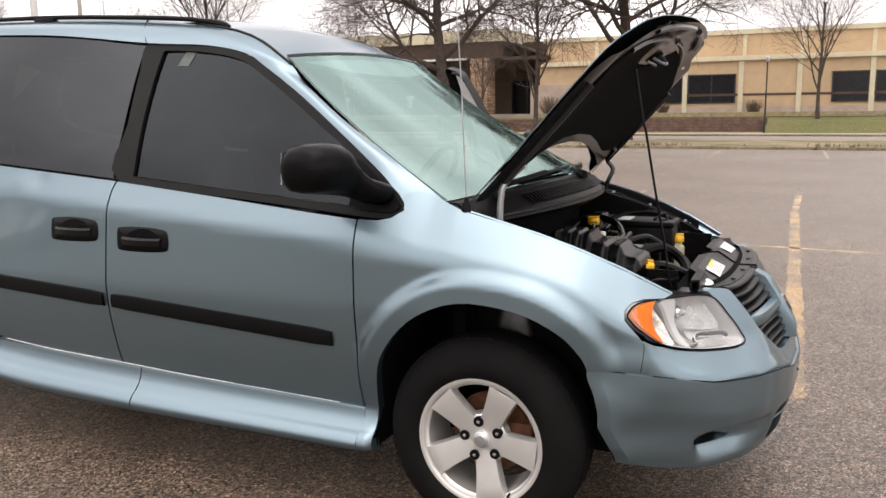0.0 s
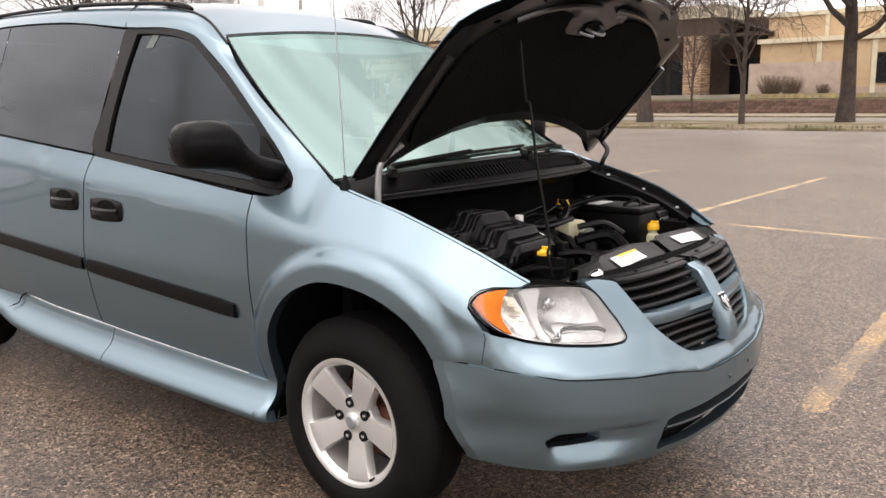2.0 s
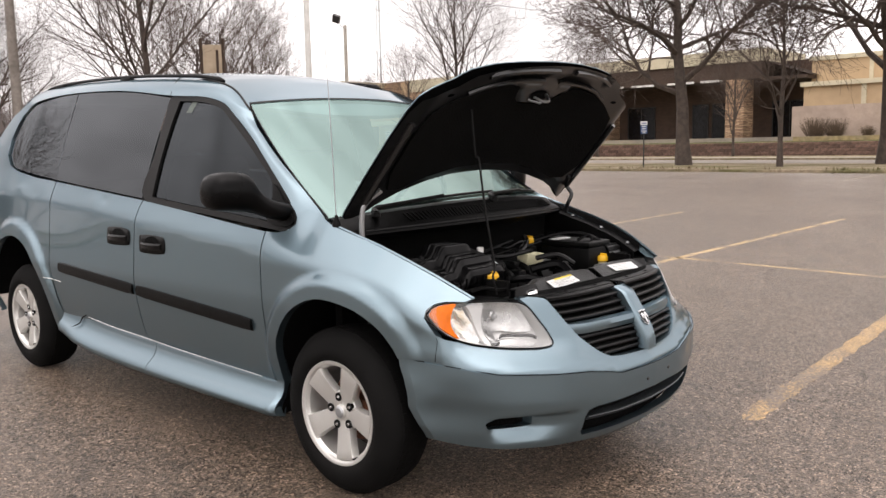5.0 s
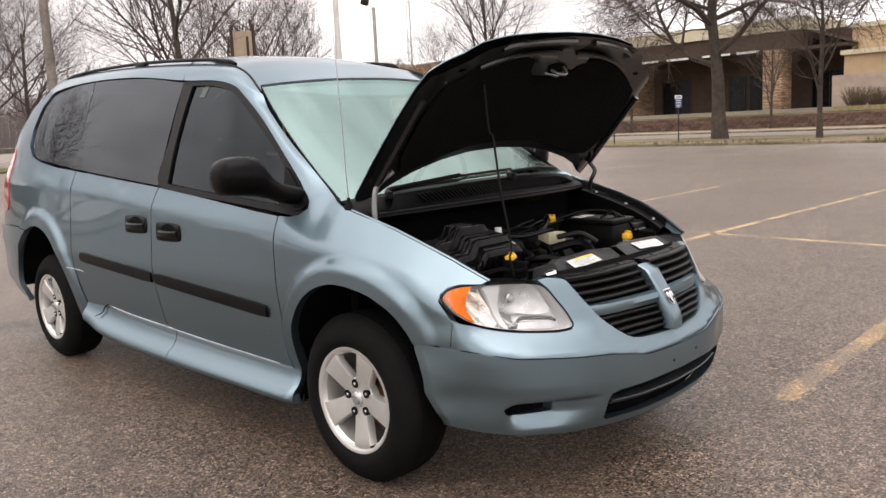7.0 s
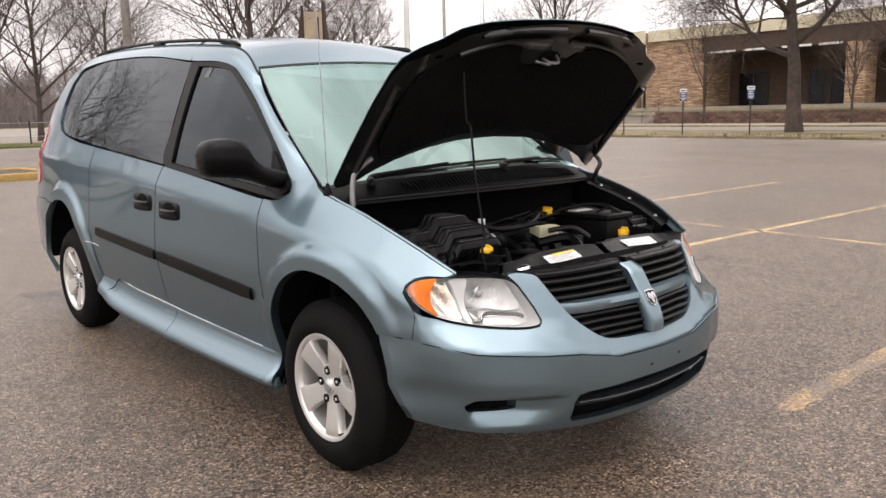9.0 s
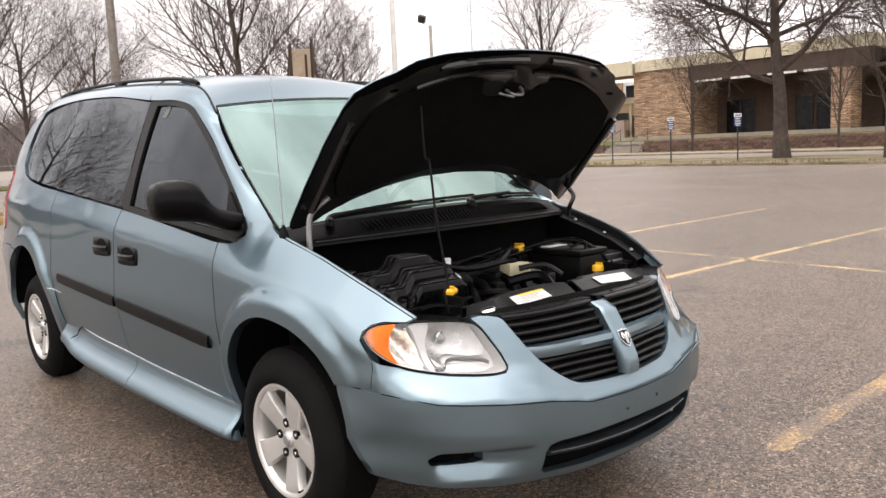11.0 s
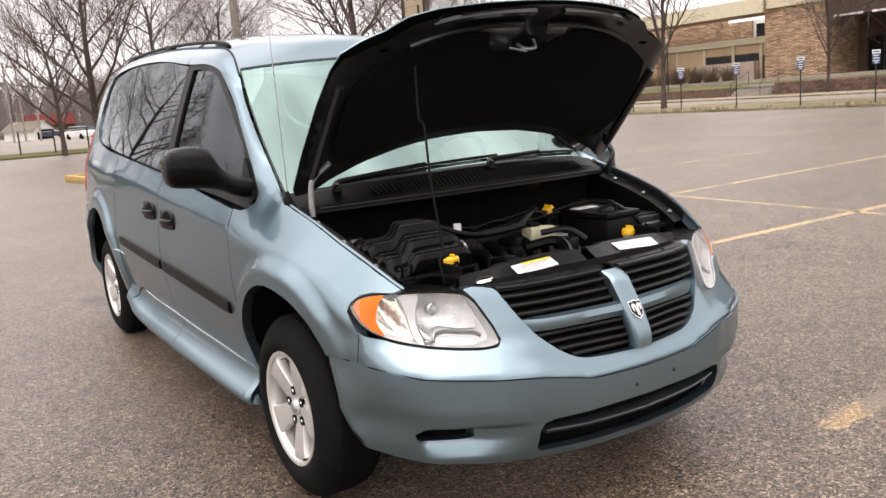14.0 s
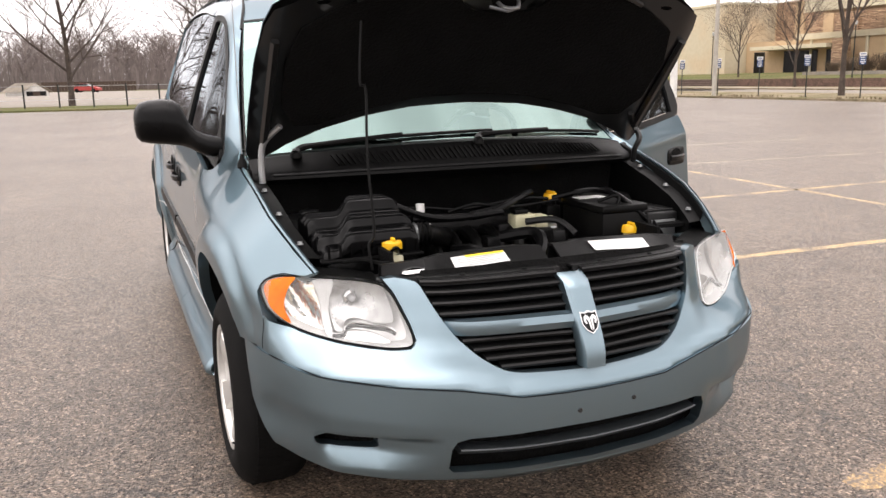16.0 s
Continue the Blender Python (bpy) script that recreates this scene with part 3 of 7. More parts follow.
# ragged edge of the verge: dry tufts that creep over the asphalt
rnd = random.Random(77)
verts, faces = [], []
for k in range(1500):
    x = rnd.uniform(-44, 24)
    if math.sin(x * 0.7) + 0.6 * math.sin(x * 2.3 + 1.3) + rnd.uniform(-0.8, 0.8) < 0.1:
        continue
    wave = 0.35 * math.sin(x * 0.9) + 0.2 * math.sin(x * 2.7 + 1)
    y, z = EDGE - 0.15 + wave * 0.5 + abs(rnd.gauss(0, 0.6)), 0.0
    z = 0.0 if y < EDGE else 0.10
    for b in range(5):
        a, h, r = rnd.uniform(0, 6.283), rnd.uniform(0.05, 0.16), rnd.uniform(0.03, 0.10)
        c, sn = math.cos(a), math.sin(a)
        i = len(verts)
        verts += [(x - sn * 0.02, y + c * 0.02, z), (x + sn * 0.02, y - c * 0.02, z), (x + c * r, y + sn * r, z + h)]
        faces.append((i, i + 1, i + 2))
me = bpy.data.meshes.new("grass_tufts")
me.from_pydata(verts, [], faces)
me.materials.append(VERGE)
tagged(new("grass_tufts", me), "dry grass tufts creeping over the asphalt edge", "grass", kind="stuff")

# ---- the minivan ----
VAN = thing("minivan", "light blue metallic minivan with raised bonnet, parked on the asphalt", "minivan", (-0.032, -0.02, 0), 2.0)

HALF = [(0.62, 0.71), (0.54, 0.778), (0.48, 0.807), (0.40, 0.823), (0.33, 0.835), (0.2, 0.850), (0.1, 0.860), (-0.1, 0.868), (-0.35, 0.868), (-0.8, 0.864), (-1.3, 0.862), (-2.2, 0.862), (-3.0, 0.856), (-3.5, 0.825), (-3.9, 0.76), (-4.1, 0.70)]
LEAN = [(0.2, 0.118), (0.38, 0.066), (0.5, 0.037), (0.65, 0.012), (0.78, 0.0), (0.88, 0.001), (0.91, 0.004), (0.94, 0.013), (0.97, 0.024), (1.0, 0.036), (1.05, 0.052), (1.095, 0.066), (1.2, 0.0975), (1.3, 0.1305), (1.4, 0.1655), (1.5, 0.2020), (1.6, 0.2390), (1.68, 0.2690), (1.75, 0.296)]
EDGE_Z = [(-0.6, 1.20), (-0.43, 1.15), (-0.28, 1.10), (-0.20, 1.078), (-0.16, 1.060), (-0.10, 1.035), (0.09, 0.985), (0.278, 0.924), (0.42, 0.862), (0.541, 0.797), (0.7, 0.72)]
EDGE_Y = [(-0.6, 0.745), (-0.43, 0.760), (-0.28, 0.750), (-0.20, 0.736), (-0.16, 0.745), (-0.10, 0.758), (0.09, 0.75), (0.278, 0.74), (0.42, 0.71), (0.541, 0.671), (0.7, 0.6)]
CREASE = [(-0.6, 0.94), (-0.39, 0.922), (-0.1, 0.888), (0.1, 0.860), (0.28, 0.812), (0.45, 0.718), (0.6, 0.66)]
REAR_ARCH = (-2.985, 0.40, 0.437)
SHOULDER = [(-0.15, 0.89), (-0.41, 0.919), (-1.44, 0.993), (-2.4, 1.058), (-3.0, 1.085), (-3.6, 1.09)]
BELT = [(-0.42, 1.0), (-1.48, 1.093), (-2.5, 1.168), (-3.18, 1.224), (-3.6, 1.25)]
SILL = [(0.2, 0.110), (0.30, 0.080), (0.36, 0.062), (0.45, 0.040), (0.55, 0.021), (0.65, 0.007), (0.74, 0.0), (0.78, 0.0)]
DENTS = [(-1.86, 1.085, 0.045, 0.022, 0.0035), (-1.97, 1.075, 0.05, 0.03, -0.0025), (-2.72, 1.10, 0.10, 0.03, 0.003), (-2.95, 1.12, 0.08, 0.025, -0.003)]
ARCH_LINE = curve([(-0.378, 0.222), (-0.376, 0.32), (-0.366, 0.43), (-0.328, 0.57), (-0.218, 0.70), (-0.06, 0.768), (0.12, 0.756), (0.245, 0.702), (0.310, 0.640), (0.334, 0.590)], 4)


ARCH_FINE = curve([ARCH_LINE[4 * i] for i in range(10)], 10)
SKIRT_Y = [(0.20, 0.76), (0.222, 0.82), (0.235, 0.873), (0.254, 0.885), (0.270, 0.882), (0.287, 0.868), (0.304, 0.845), (0.325, 0.827), (0.346, 0.818), (0.365, 0.814), (0.40, 0.806), (0.6, 0.79)]


def soft(t):
    t = max(0.0, min(1.0, t))
    return t * t * (3 - 2 * t)


def soft_min(a, b, k):
    h = max(k - abs(a - b), 0.0) / k
    return min(a, b) - h * h * k / 4


def to_arch(x, z):
    """The distance to the front wheel opening."""
    best = 9.0
    for p, q in zip(ARCH_FINE, ARCH_FINE[1:]):
        dx, dz = q[0] - p[0], q[1] - p[1]
        t = max(0.0, min(1.0, ((x - p[0]) * dx + (z - p[1]) * dz) / (dx * dx + dz * dz)))
        best = min(best, math.hypot(x - p[0] - t * dx, z - p[1] - t * dz))
    return best


def lean(x, z):
    """How far the side falls in at a height: tucked under below, a crisp shoulder crease, then the belt and the glass."""
    zc, belt = lerp_table(SHOULDER, x), lerp_table(BELT, x)
    if z >= belt:
        return lerp_table(LEAN, z)
    at = lerp_table([(-0.4, 0.005), (-1.44, 0.020), (-2.4, 0.040), (-3.6, 0.045)], x)
    flank = at * max(0.0, (z - 0.70) / (zc - 0.70)) + lerp_table(SILL, z)
    ledge = at + (lerp_table(LEAN, belt) - at) * (z - zc) / (belt - zc)
    return -soft_min(-flank, -ledge, 0.008)


def half_width(x, z):
    """How far the van's side lies from its middle."""
    w = lerp_table(HALF, x)
    y = w - lean(x, z)
    if x < -1.5 and 1.0 < z < 1.2:
        y -= sum(d * math.exp(-(((x - a) / p) ** 2) - ((z - b) / q) ** 2) for a, b, p, q, d in DENTS)
    if x > -0.6:
        zt, yt, zc = lerp_table(EDGE_Z, x), lerp_table(EDGE_Y, x), lerp_table(CREASE, x)
        low = w - lerp_table(SILL, z)
        shoulder = yt + (zt - z) * (low - yt) / max(0.02, zt - zc)
        y += (soft_min(low, shoulder, 0.028) - y) * soft((x + 0.6) / 0.25)
        d = to_arch(x, z) if x < 0.6 and z < 0.9 else 9
        if d < 0.11:
            y += 0.030 * soft((0.105 - d) / 0.058) * (1 - 0.6 * soft((x - 0.30) / 0.1)) * (soft((z - 0.30) / 0.3) if x < -0.2 else 1.0)
        if x > 0.32 and z < 0.70:
            y += 0.0155 * soft((0.695 - z) / 0.105) * soft((x - 0.32) / 0.11)
        if z < 0.52 and -0.43 < x < -0.28:
            y += max(0.0, lerp_table(SKIRT_Y, z) - y) * soft((-0.305 - x) / 0.10)
    cx, cz, r = REAR_ARCH
    d = math.hypot(x - cx, z - cz)
    if d < r + 0.13:
        y += 0.026 * soft((r + 0.118 - d) / 0.058)
    return y


def side(s):
    return lambda x, z: Vector((x, s * half_width(x, z), z))


NOSE_Y = (0, 0.2, 0.38, 0.45, 0.5, 0.6, 0.66, 0.72, 0.78, 0.81, 0.835)
SEAM = [(0, 0.49), (0.1, 0.49), (0.22, 0.494), (0.30, 0.511), (0.38, 0.526), (0.55, 0.541), (0.70, 0.556), (0.79, 0.578), (0.835, 0.588)]
NOSE = [
    (0.20, (0.780, 0.770, 0.735, 0.710, 0.693, 0.630, 0.584, 0.480, 0.380, 0.330, 0.280)),
    (0.28, (0.842, 0.830, 0.794, 0.770, 0.751, 0.690, 0.643, 0.545, 0.430, 0.395, 0.370)),
    (0.40, (0.880, 0.869, 0.836, 0.814, 0.798, 0.744, 0.704, 0.640, 0.530, 0.462, 0.372)),
    (0.475, (0.883, 0.871, 0.838, 0.815, 0.798, 0.743, 0.704, 0.645, 0.548, 0.464, 0.340)),
    (0.488, (0.880, 0.868, 0.835, 0.812, 0.795, 0.740, 0.701, 0.643, 0.546, 0.463, 0.338)),
    (0.502, (0.873, 0.861, 0.828, 0.805, 0.787, 0.731, 0.691, 0.635, 0.541, 0.460, 0.335)),
    (0.535, (0.854, 0.838, 0.802, 0.776, 0.754, 0.694, 0.652, 0.598, 0.527, 0.455, 0.335)),
    (0.58, (0.850, 0.820, 0.782, 0.748, 0.720, 0.652, 0.607, 0.560, 0.507, 0.442, 0.335)),
    (0.62, (0.835, 0.800, 0.764, 0.726, 0.693, 0.618, 0.573, 0.532, 0.494, 0.428, 0.335)),
    (0.68, (0.800, 0.780, 0.745, 0.705, 0.670, 0.590, 0.545, 0.512, 0.480, 0.414, 0.320)),
    (0.78, (0.735, 0.728, 0.700, 0.660, 0.625, 0.560, 0.520, 0.482, 0.432, 0.362, 0.270)),
    (0.85, (0.69, 0.682, 0.65, 0.61, 0.575, 0.50, 0.46, 0.40, 0.32, 0.26, 0.2)),
]
NOSE_COLS = [[(h, row[i]) for h, row in NOSE] for i in range(len(NOSE_Y))]


def nose_x(y, z, least=0.0, most=9.0):
    """How far forward the nose lies; its step follows the seam of the bumper."""
    y = abs(y)
    rise = lerp_table(SEAM, y) - 0.49
    z -= rise * soft((z - 0.30) / 0.14) * (1 - soft((z - 0.52 - rise) / 0.16))
    z = min(max(z, least), most)
    return lerp_table([(NOSE_Y[i], lerp_table(c, z)) for i, c in enumerate(NOSE_COLS)], y)


def arc_y(q):
    """Runs evenly round the nose: from the middle to the wheel arch."""
    return lerp_table(WRAP, q)


_at, _last, WRAP = 0.0, None, []
for _i in range(0, 84):
    _y = _i / 100
    _p = Vector((nose_x(_y, 0.5), _y))
    _at += (_p - _last).length if _last else 0
    _last = _p
    WRAP.append((_at, _y))
UNWRAP = [(b, a) for a, b in WRAP]


def q_of(y):
    return math.copysign(lerp_table(UNWRAP, abs(y)), y)


def front(out=0.0, least=0.0, most=9.0, tuck=False):
    def place(q, z):
        y = math.copysign(arc_y(abs(q)), q)
        x = nose_x(y, z, least, most)
        k = 0.75 * soft((abs(y) - 0.4) / 0.4)
        d = Vector((1 - 0.4 * k, math.copysign(k, y), 0))
        if tuck and abs(y) > 0.70:
            w = half_width(min(x, 0.49), z) - 0.001
            y = math.copysign(abs(y) + (w - abs(y)) * soft((0.535 - x) / 0.05), y)
        return Vector((x, y, z)) + d * out
    return place


def yz(points):
    return [(q_of(y), z) for y, z in points]


def mirror(points):
    """A symmetrical outline from its half, which runs from the middle to the middle on the y < 0 side."""
    return list(points) + [(-a, b) for a, b in reversed(points) if abs(a) > 1e-6]


def arc(cx, cz, r, a0, a1, n=18):
    return [(cx + r * math.cos(radians(a0 + (a1 - a0) * i / n)), cz + r * math.sin(radians(a0 + (a1 - a0) * i / n))) for i in range(n + 1)]


def both(name, build, material, parent, label=""):
    return [part(name, build(s), material, parent, label) for s in (-1, 1)]


LAMP = [(-0.793, 0.742), (-0.788, 0.762), (-0.770, 0.779), (-0.735, 0.787), (-0.66, 0.785), (-0.58, 0.782), (-0.518, 0.773), (-0.494, 0.752), (-0.480, 0.715), (-0.467, 0.675), (-0.461, 0.640), (-0.474, 0.6255), (-0.515, 0.6215), (-0.575, 0.6255), (-0.640, 0.634), (-0.706, 0.651), (-0.756, 0.676), (-0.785, 0.706)]
lamp_l = curve(LAMP, 3, True)
# front wing, its upper part laid out wider so that the shoulder keeps an even mesh
def wing_v(x, z):
    zc = lerp_table(CREASE, x) - 0.02
    return z if z < zc else zc + (z - zc) * 1.6


def wing_z(x, v):
    zc = lerp_table(CREASE, x) - 0.02
    return v if v < zc else zc + (v - zc) / 1.6


wing_outline = [(p[0], p[1]) for p in reversed(ARCH_LINE)] + [(-0.40, 0.221), (-0.424, 0.222), (-0.424, 0.42), (-0.424, 0.70), (-0.424, 0.90), (-0.424, 1.000), (-0.36, 0.998), (-0.315, 1.006), (-0.278, 1.030), (-0.29, 1.075), (-0.25, 1.09), (-0.205, 1.079)] + [(x, lerp_table(EDGE_Z, x)) for x in (-0.17, -0.14, -0.09, -0.02, 0.09, 0.18, 0.278, 0.35, 0.42, 0.48, 0.535)] + [(nose_x(0.66, 0.785) + 0.004, 0.7915), (nose_x(0.735, 0.787), 0.793), (nose_x(0.770, 0.779) - 0.005, 0.785), (nose_x(0.788, 0.762) - 0.008, 0.766), (nose_x(0.793, 0.742) - 0.008, 0.741), (nose_x(0.787, 0.706) - 0.006, 0.702), (0.482, 0.679), (0.486, 0.665), (0.483, 0.63), (0.478, 0.594), (0.40, 0.592)]
wing_flat = [(x, wing_v(x, z)) for x, z in wing_outline]
for s in (-1, 1):
    part("front_wing", sheet(wing_flat, lambda x, v: side(s)(x, wing_z(x, v)), 0.0125, 0.040, flip=s > 0), PAINT, VAN)
for s in (-1, 1):
    bm = bmesh.new()
    tube(bm, [(x, s * (half_width(x, z) - 0.001), z) for x, z in ((0.482, 0.678), (0.486, 0.665), (0.4845, 0.645), (0.482, 0.62), (0.479, 0.594))], 0.0014, 5)
    part("wing_joint", bm, BLACK, VAN, "dark joint between wing and nose")
# doors: below the glass
front_door = [(-0.430, 0.32), (-0.430, 0.70), (-0.430, 0.90), (-0.430, 0.999), (-0.60, 1.012), (-1.0, 1.050), (-1.472, 1.092), (-1.484, 1.06), (-1.491, 0.90), (-1.496, 0.75), (-1.500, 0.60), (-1.496, 0.45), (-1.480, 0.32)]
slide_door = [(-1.487, 0.32), (-1.503, 0.45), (-1.507, 0.60), (-1.503, 0.75), (-1.498, 0.90), (-1.491, 1.06), (-1.480, 1.093), (-2.50, 1.168), (-2.49, 0.95), (-2.475, 0.62), (-2.44, 0.45), (-2.42, 0.32)]


def door_bm(outline):
    return lambda s: sheet(outline, side(s), 0.03, 0.022, flip=s > 0)


DOOR_R = part("front_door", door_bm(front_door)(-1), PAINT, VAN)
both("sliding_door", door_bm(slide_door), PAINT, VAN)
# rear quarter with its arch
cx, cz, r = REAR_ARCH
quarter = [(-2.428, 0.32), (-2.448, 0.45), (-2.483, 0.62), (-2.498, 0.95), (-2.508, 1.169), (-2.808, 1.189), (-3.12, 1.226), (-3.285, 1.262), (-3.385, 1.328), (-3.392, 1.435), (-3.35, 1.51), (-3.3, 1.572), (-3.19, 1.630), (-3.12, 1.652), (-3.24, 1.66), (-3.48, 1.585), (-3.771, 1.403), (-3.843, 1.174), (-3.839, 0.911), (-3.85, 0.800), (-3.50, 0.812)] + arc(cx, cz, r, 111, 0) + [(-2.545, 0.32)]
both("rear_quarter", lambda s: sheet(quarter, side(s), 0.022, 0.025, flip=s > 0), PAINT, VAN)
# windows, set a little in
slide_glass = curve([(-1.502, 1.125), (-1.498, 1.103), (-1.54, 1.105), (-2.465, 1.175), (-3.10, 1.232), (-3.268, 1.272), (-3.36, 1.335), (-3.365, 1.43), (-3.28, 1.555), (-3.10, 1.640), (-2.65, 1.672), (-2.0, 1.656), (-1.50, 1.601), (-1.462, 1.597), (-1.466, 1.565), (-1.478, 1.48), (-1.492, 1.28)], 4, True)
door_glass = curve([(-1.403, 1.135), (-1.400, 1.113), (-1.36, 1.108), (-0.95, 1.074), (-0.53, 1.040), (-0.475, 1.045), (-0.49, 1.185), (-0.62, 1.285), (-0.76, 1.383), (-0.91, 1.480), (-1.01, 1.532), (-1.17, 1.562), (-1.335, 1.574), (-1.363, 1.570), (-1.370, 1.545), (-1.385, 1.46), (-1.40, 1.30)], 4, True)
frame_outline = curve([(-1.478, 1.098), (-0.95, 1.050), (-0.45, 1.006), (-0.334, 1.006), (-0.284, 1.034), (-0.300, 1.072), (-0.345, 1.110), (-0.457, 1.20), (-0.593, 1.30), (-0.737, 1.40), (-0.894, 1.50), (-0.985, 1.55), (-1.164, 1.585), (-1.44, 1.604), (-1.462, 1.50), (-1.472, 1.30)], 4, True)


def lower(s, d):
    return lambda x, z: Vector((x, s * (half_width(x, z) - d), z))


def glass_side(s, d):
    def place(x, z):
        w = lerp_table(HALF, min(x, -0.35)) - lerp_table(LEAN, z) - 0.030 * soft((x + 1.1) / 0.6)
        return Vector((x, s * (w - d), z))
    return place


# two panes butt together behind the sliding door, the rear one turned in a little
SPLIT = -2.535
slide_poly = [(p[0], p[1]) for p in slide_glass]
front_pane = [p for p in slide_poly if p[0] > SPLIT]
rear_pane = [p for p in slide_poly if p[0] < SPLIT - 0.004]
k = max(range(len(front_pane) - 1), key=lambda i: abs(front_pane[i][1] - front_pane[i + 1][1]) if front_pane[i][0] < -2.2 else 0)
front_pane = front_pane[:k + 1] + [(SPLIT, front_pane[k][1] + 0.004), (SPLIT, front_pane[k + 1][1])] + front_pane[k + 1:]
rear_pane = [(SPLIT - 0.004, front_pane[k + 1][1])] + rear_pane + [(SPLIT - 0.004, front_pane[k + 2][1])]


def rear_glass(s):
    def place(x, z):
        p = glass_side(s, 0.006)(x, z)
        return p - Vector((0, s * (0.007 * (SPLIT - x) - 0.008 * (z - 1.42)), 0))
    return place


both("side_window", lambda s: sheet(front_pane, glass_side(s, 0.006), 0.05, 0.0, flip=s > 0), PRIVACY, VAN, "dark privacy glass mirroring bare trees")
both("quarter_window", lambda s: sheet(rear_pane, rear_glass(s), 0.05, 0.0, flip=s > 0), PRIVACY, VAN, "dark privacy glass mirroring bare trees")
part("window_frame", sheet(frame_outline, glass_side(-1, 0.004), 0.05, 0.03, holes=[door_glass]), FRAMEBLACK, DOOR_R, "faded black window surround")
GLASS_R = part("door_window", sheet(door_glass, glass_side(-1, 0.016), 0.08, 0.0), FRONTGLASS, DOOR_R, "tinted door glass")
both("pillar_backing", lambda s: sheet([(-1.55, 1.10), (-1.36, 1.10), (-1.33, 1.60), (-1.52, 1.61)], glass_side(s, 0.045), 0.06, 0.0, flip=s > 0), MATBLACK, VAN, "black inner door pillar")
part("window_sticker", sheet([(-1.292, 1.515), (-1.240, 1.513), (-1.214, 1.562), (-1.262, 1.568)], glass_side(-1, 0.014), 0.03, 0.0), STICKER, GLASS_R, "pale green faded sticker")
# A-pillar and roof edge: a strip between the door frame and the windshield, then the roof
DOORLINE = curve([(-0.255, -0.792, 1.018), (-0.284, -0.786, 1.036), (-0.345, -0.760, 1.112), (-0.457, -0.735, 1.202), (-0.593, -0.704, 1.302), (-0.737, -0.671, 1.402), (-0.894, -0.646, 1.502), (-0.985, -0.636, 1.552), (-1.164, -0.628, 1.587), (-1.45, -0.625, 1.607), (-2.0, -0.606, 1.662), (-2.65, -0.594, 1.680), (-3.12, -0.600, 1.652), (-3.40, -0.590, 1.585)], 5)
GLASSLINE = curve([(-0.150, -0.745, 1.050), (-0.199, -0.728, 1.080), (-0.31, -0.709, 1.152), (-0.386, -0.698, 1.202), (-0.55, -0.668, 1.302), (-0.690, -0.640, 1.402), (-0.757, -0.622, 1.452), (-0.838, -0.600, 1.525), (-1.08, -0.548, 1.640), (-1.6, -0.50, 1.712), (-2.2, -0.49, 1.742), (-2.85, -0.49, 1.750), (-3.3, -0.49, 1.728), (-3.55, -0.48, 1.67)], 5)


def pillar(s):
    bm = bmesh.new()
    rows = []
    for a, b in zip(DOORLINE, GLASSLINE):
        row = []
        for k in range(7):
            t = k / 6
            p = a.lerp(b, t)
            out = Vector((0.35, -0.6, 0.7)).normalized() * 0.012 * min(1, max(0, (-0.26 - a.x) / 0.2)) * math.sin(math.pi * t)
            p = p + out
            row.append((p.x, p.y if s < 0 else -p.y, p.z))
        rows.append(row)
    loft(bm, rows)
    bmesh.ops.recalc_face_normals(bm, faces=bm.faces)
    for f in bm.faces:
        if f.normal.z < 0:
            f.normal_flip()
    return bm


both("roof_pillar", pillar, PAINT, VAN)
# roof between the glass lines
bm = bmesh.new()
rows = []
header = [(y, -0.76 - 0.078 * (abs(y) / 0.6) ** 2.2, 1.575 - 0.03 * (abs(y) / 0.6) ** 2) for y in [-0.6 + 0.1 * i for i in range(13)]]
for i in range(13):
    t = i / 12
    row = []
    for y, hx, hz in header:
        x = hx + (-3.55 - hx) * t
        edge = lerp_table([(p.x, p.z) for p in GLASSLINE[::-1]], x)
        crown = lerp_table([(-3.5, 0.03), (-2.5, 0.035), (-1.2, 0.045), (-0.9, 0.04), (-0.70, 0.03)], x)
        wide = lerp_table([(p.x, -p.y) for p in GLASSLINE[::-1]], x)
        row.append((x, y / 0.6 * wide, edge + crown * (1 - (y / 0.6) ** 2)))
    rows.append(row)
loft(bm, rows)
bmesh.ops.recalc_face_normals(bm, faces=bm.faces)
part("roof", solid(bm, 0.02), PAINT, VAN)
# tailgate
bm = bmesh.new()
rows = []
for x, z, w in ((-3.55, 1.67, 0.48), (-3.68, 1.55, 0.53), (-3.82, 1.30, 0.60), (-3.96, 1.0, 0.68), (-4.02, 0.75, 0.72), (-4.0, 0.45, 0.72)):
    rows.append([(x + (0.0 if abs(y) < 0.8 else 0.06), w * y, z) for y in [-1 + 0.25 * i for i in range(9)]])
loft(bm, rows)
bmesh.ops.recalc_face_normals(bm, faces=bm.faces)
part("tailgate", solid(bm, 0.03), PAINT, VAN)
both("rear_bumper", lambda s: sheet(arc(cx, cz, r, 192, 111.8) + [(-3.50, 0.807), (-3.86, 0.795), (-4.00, 0.78), (-4.05, 0.55), (-4.0, 0.34), (-3.7, 0.318)], lambda x, z: Vector((x, s * (half_width(x, max(z, 0.62)) + 0.004 - 0.05 * soft((0.46 - z) / 0.16)), z)), 0.03, 0.03, flip=s > 0), PAINT, VAN)
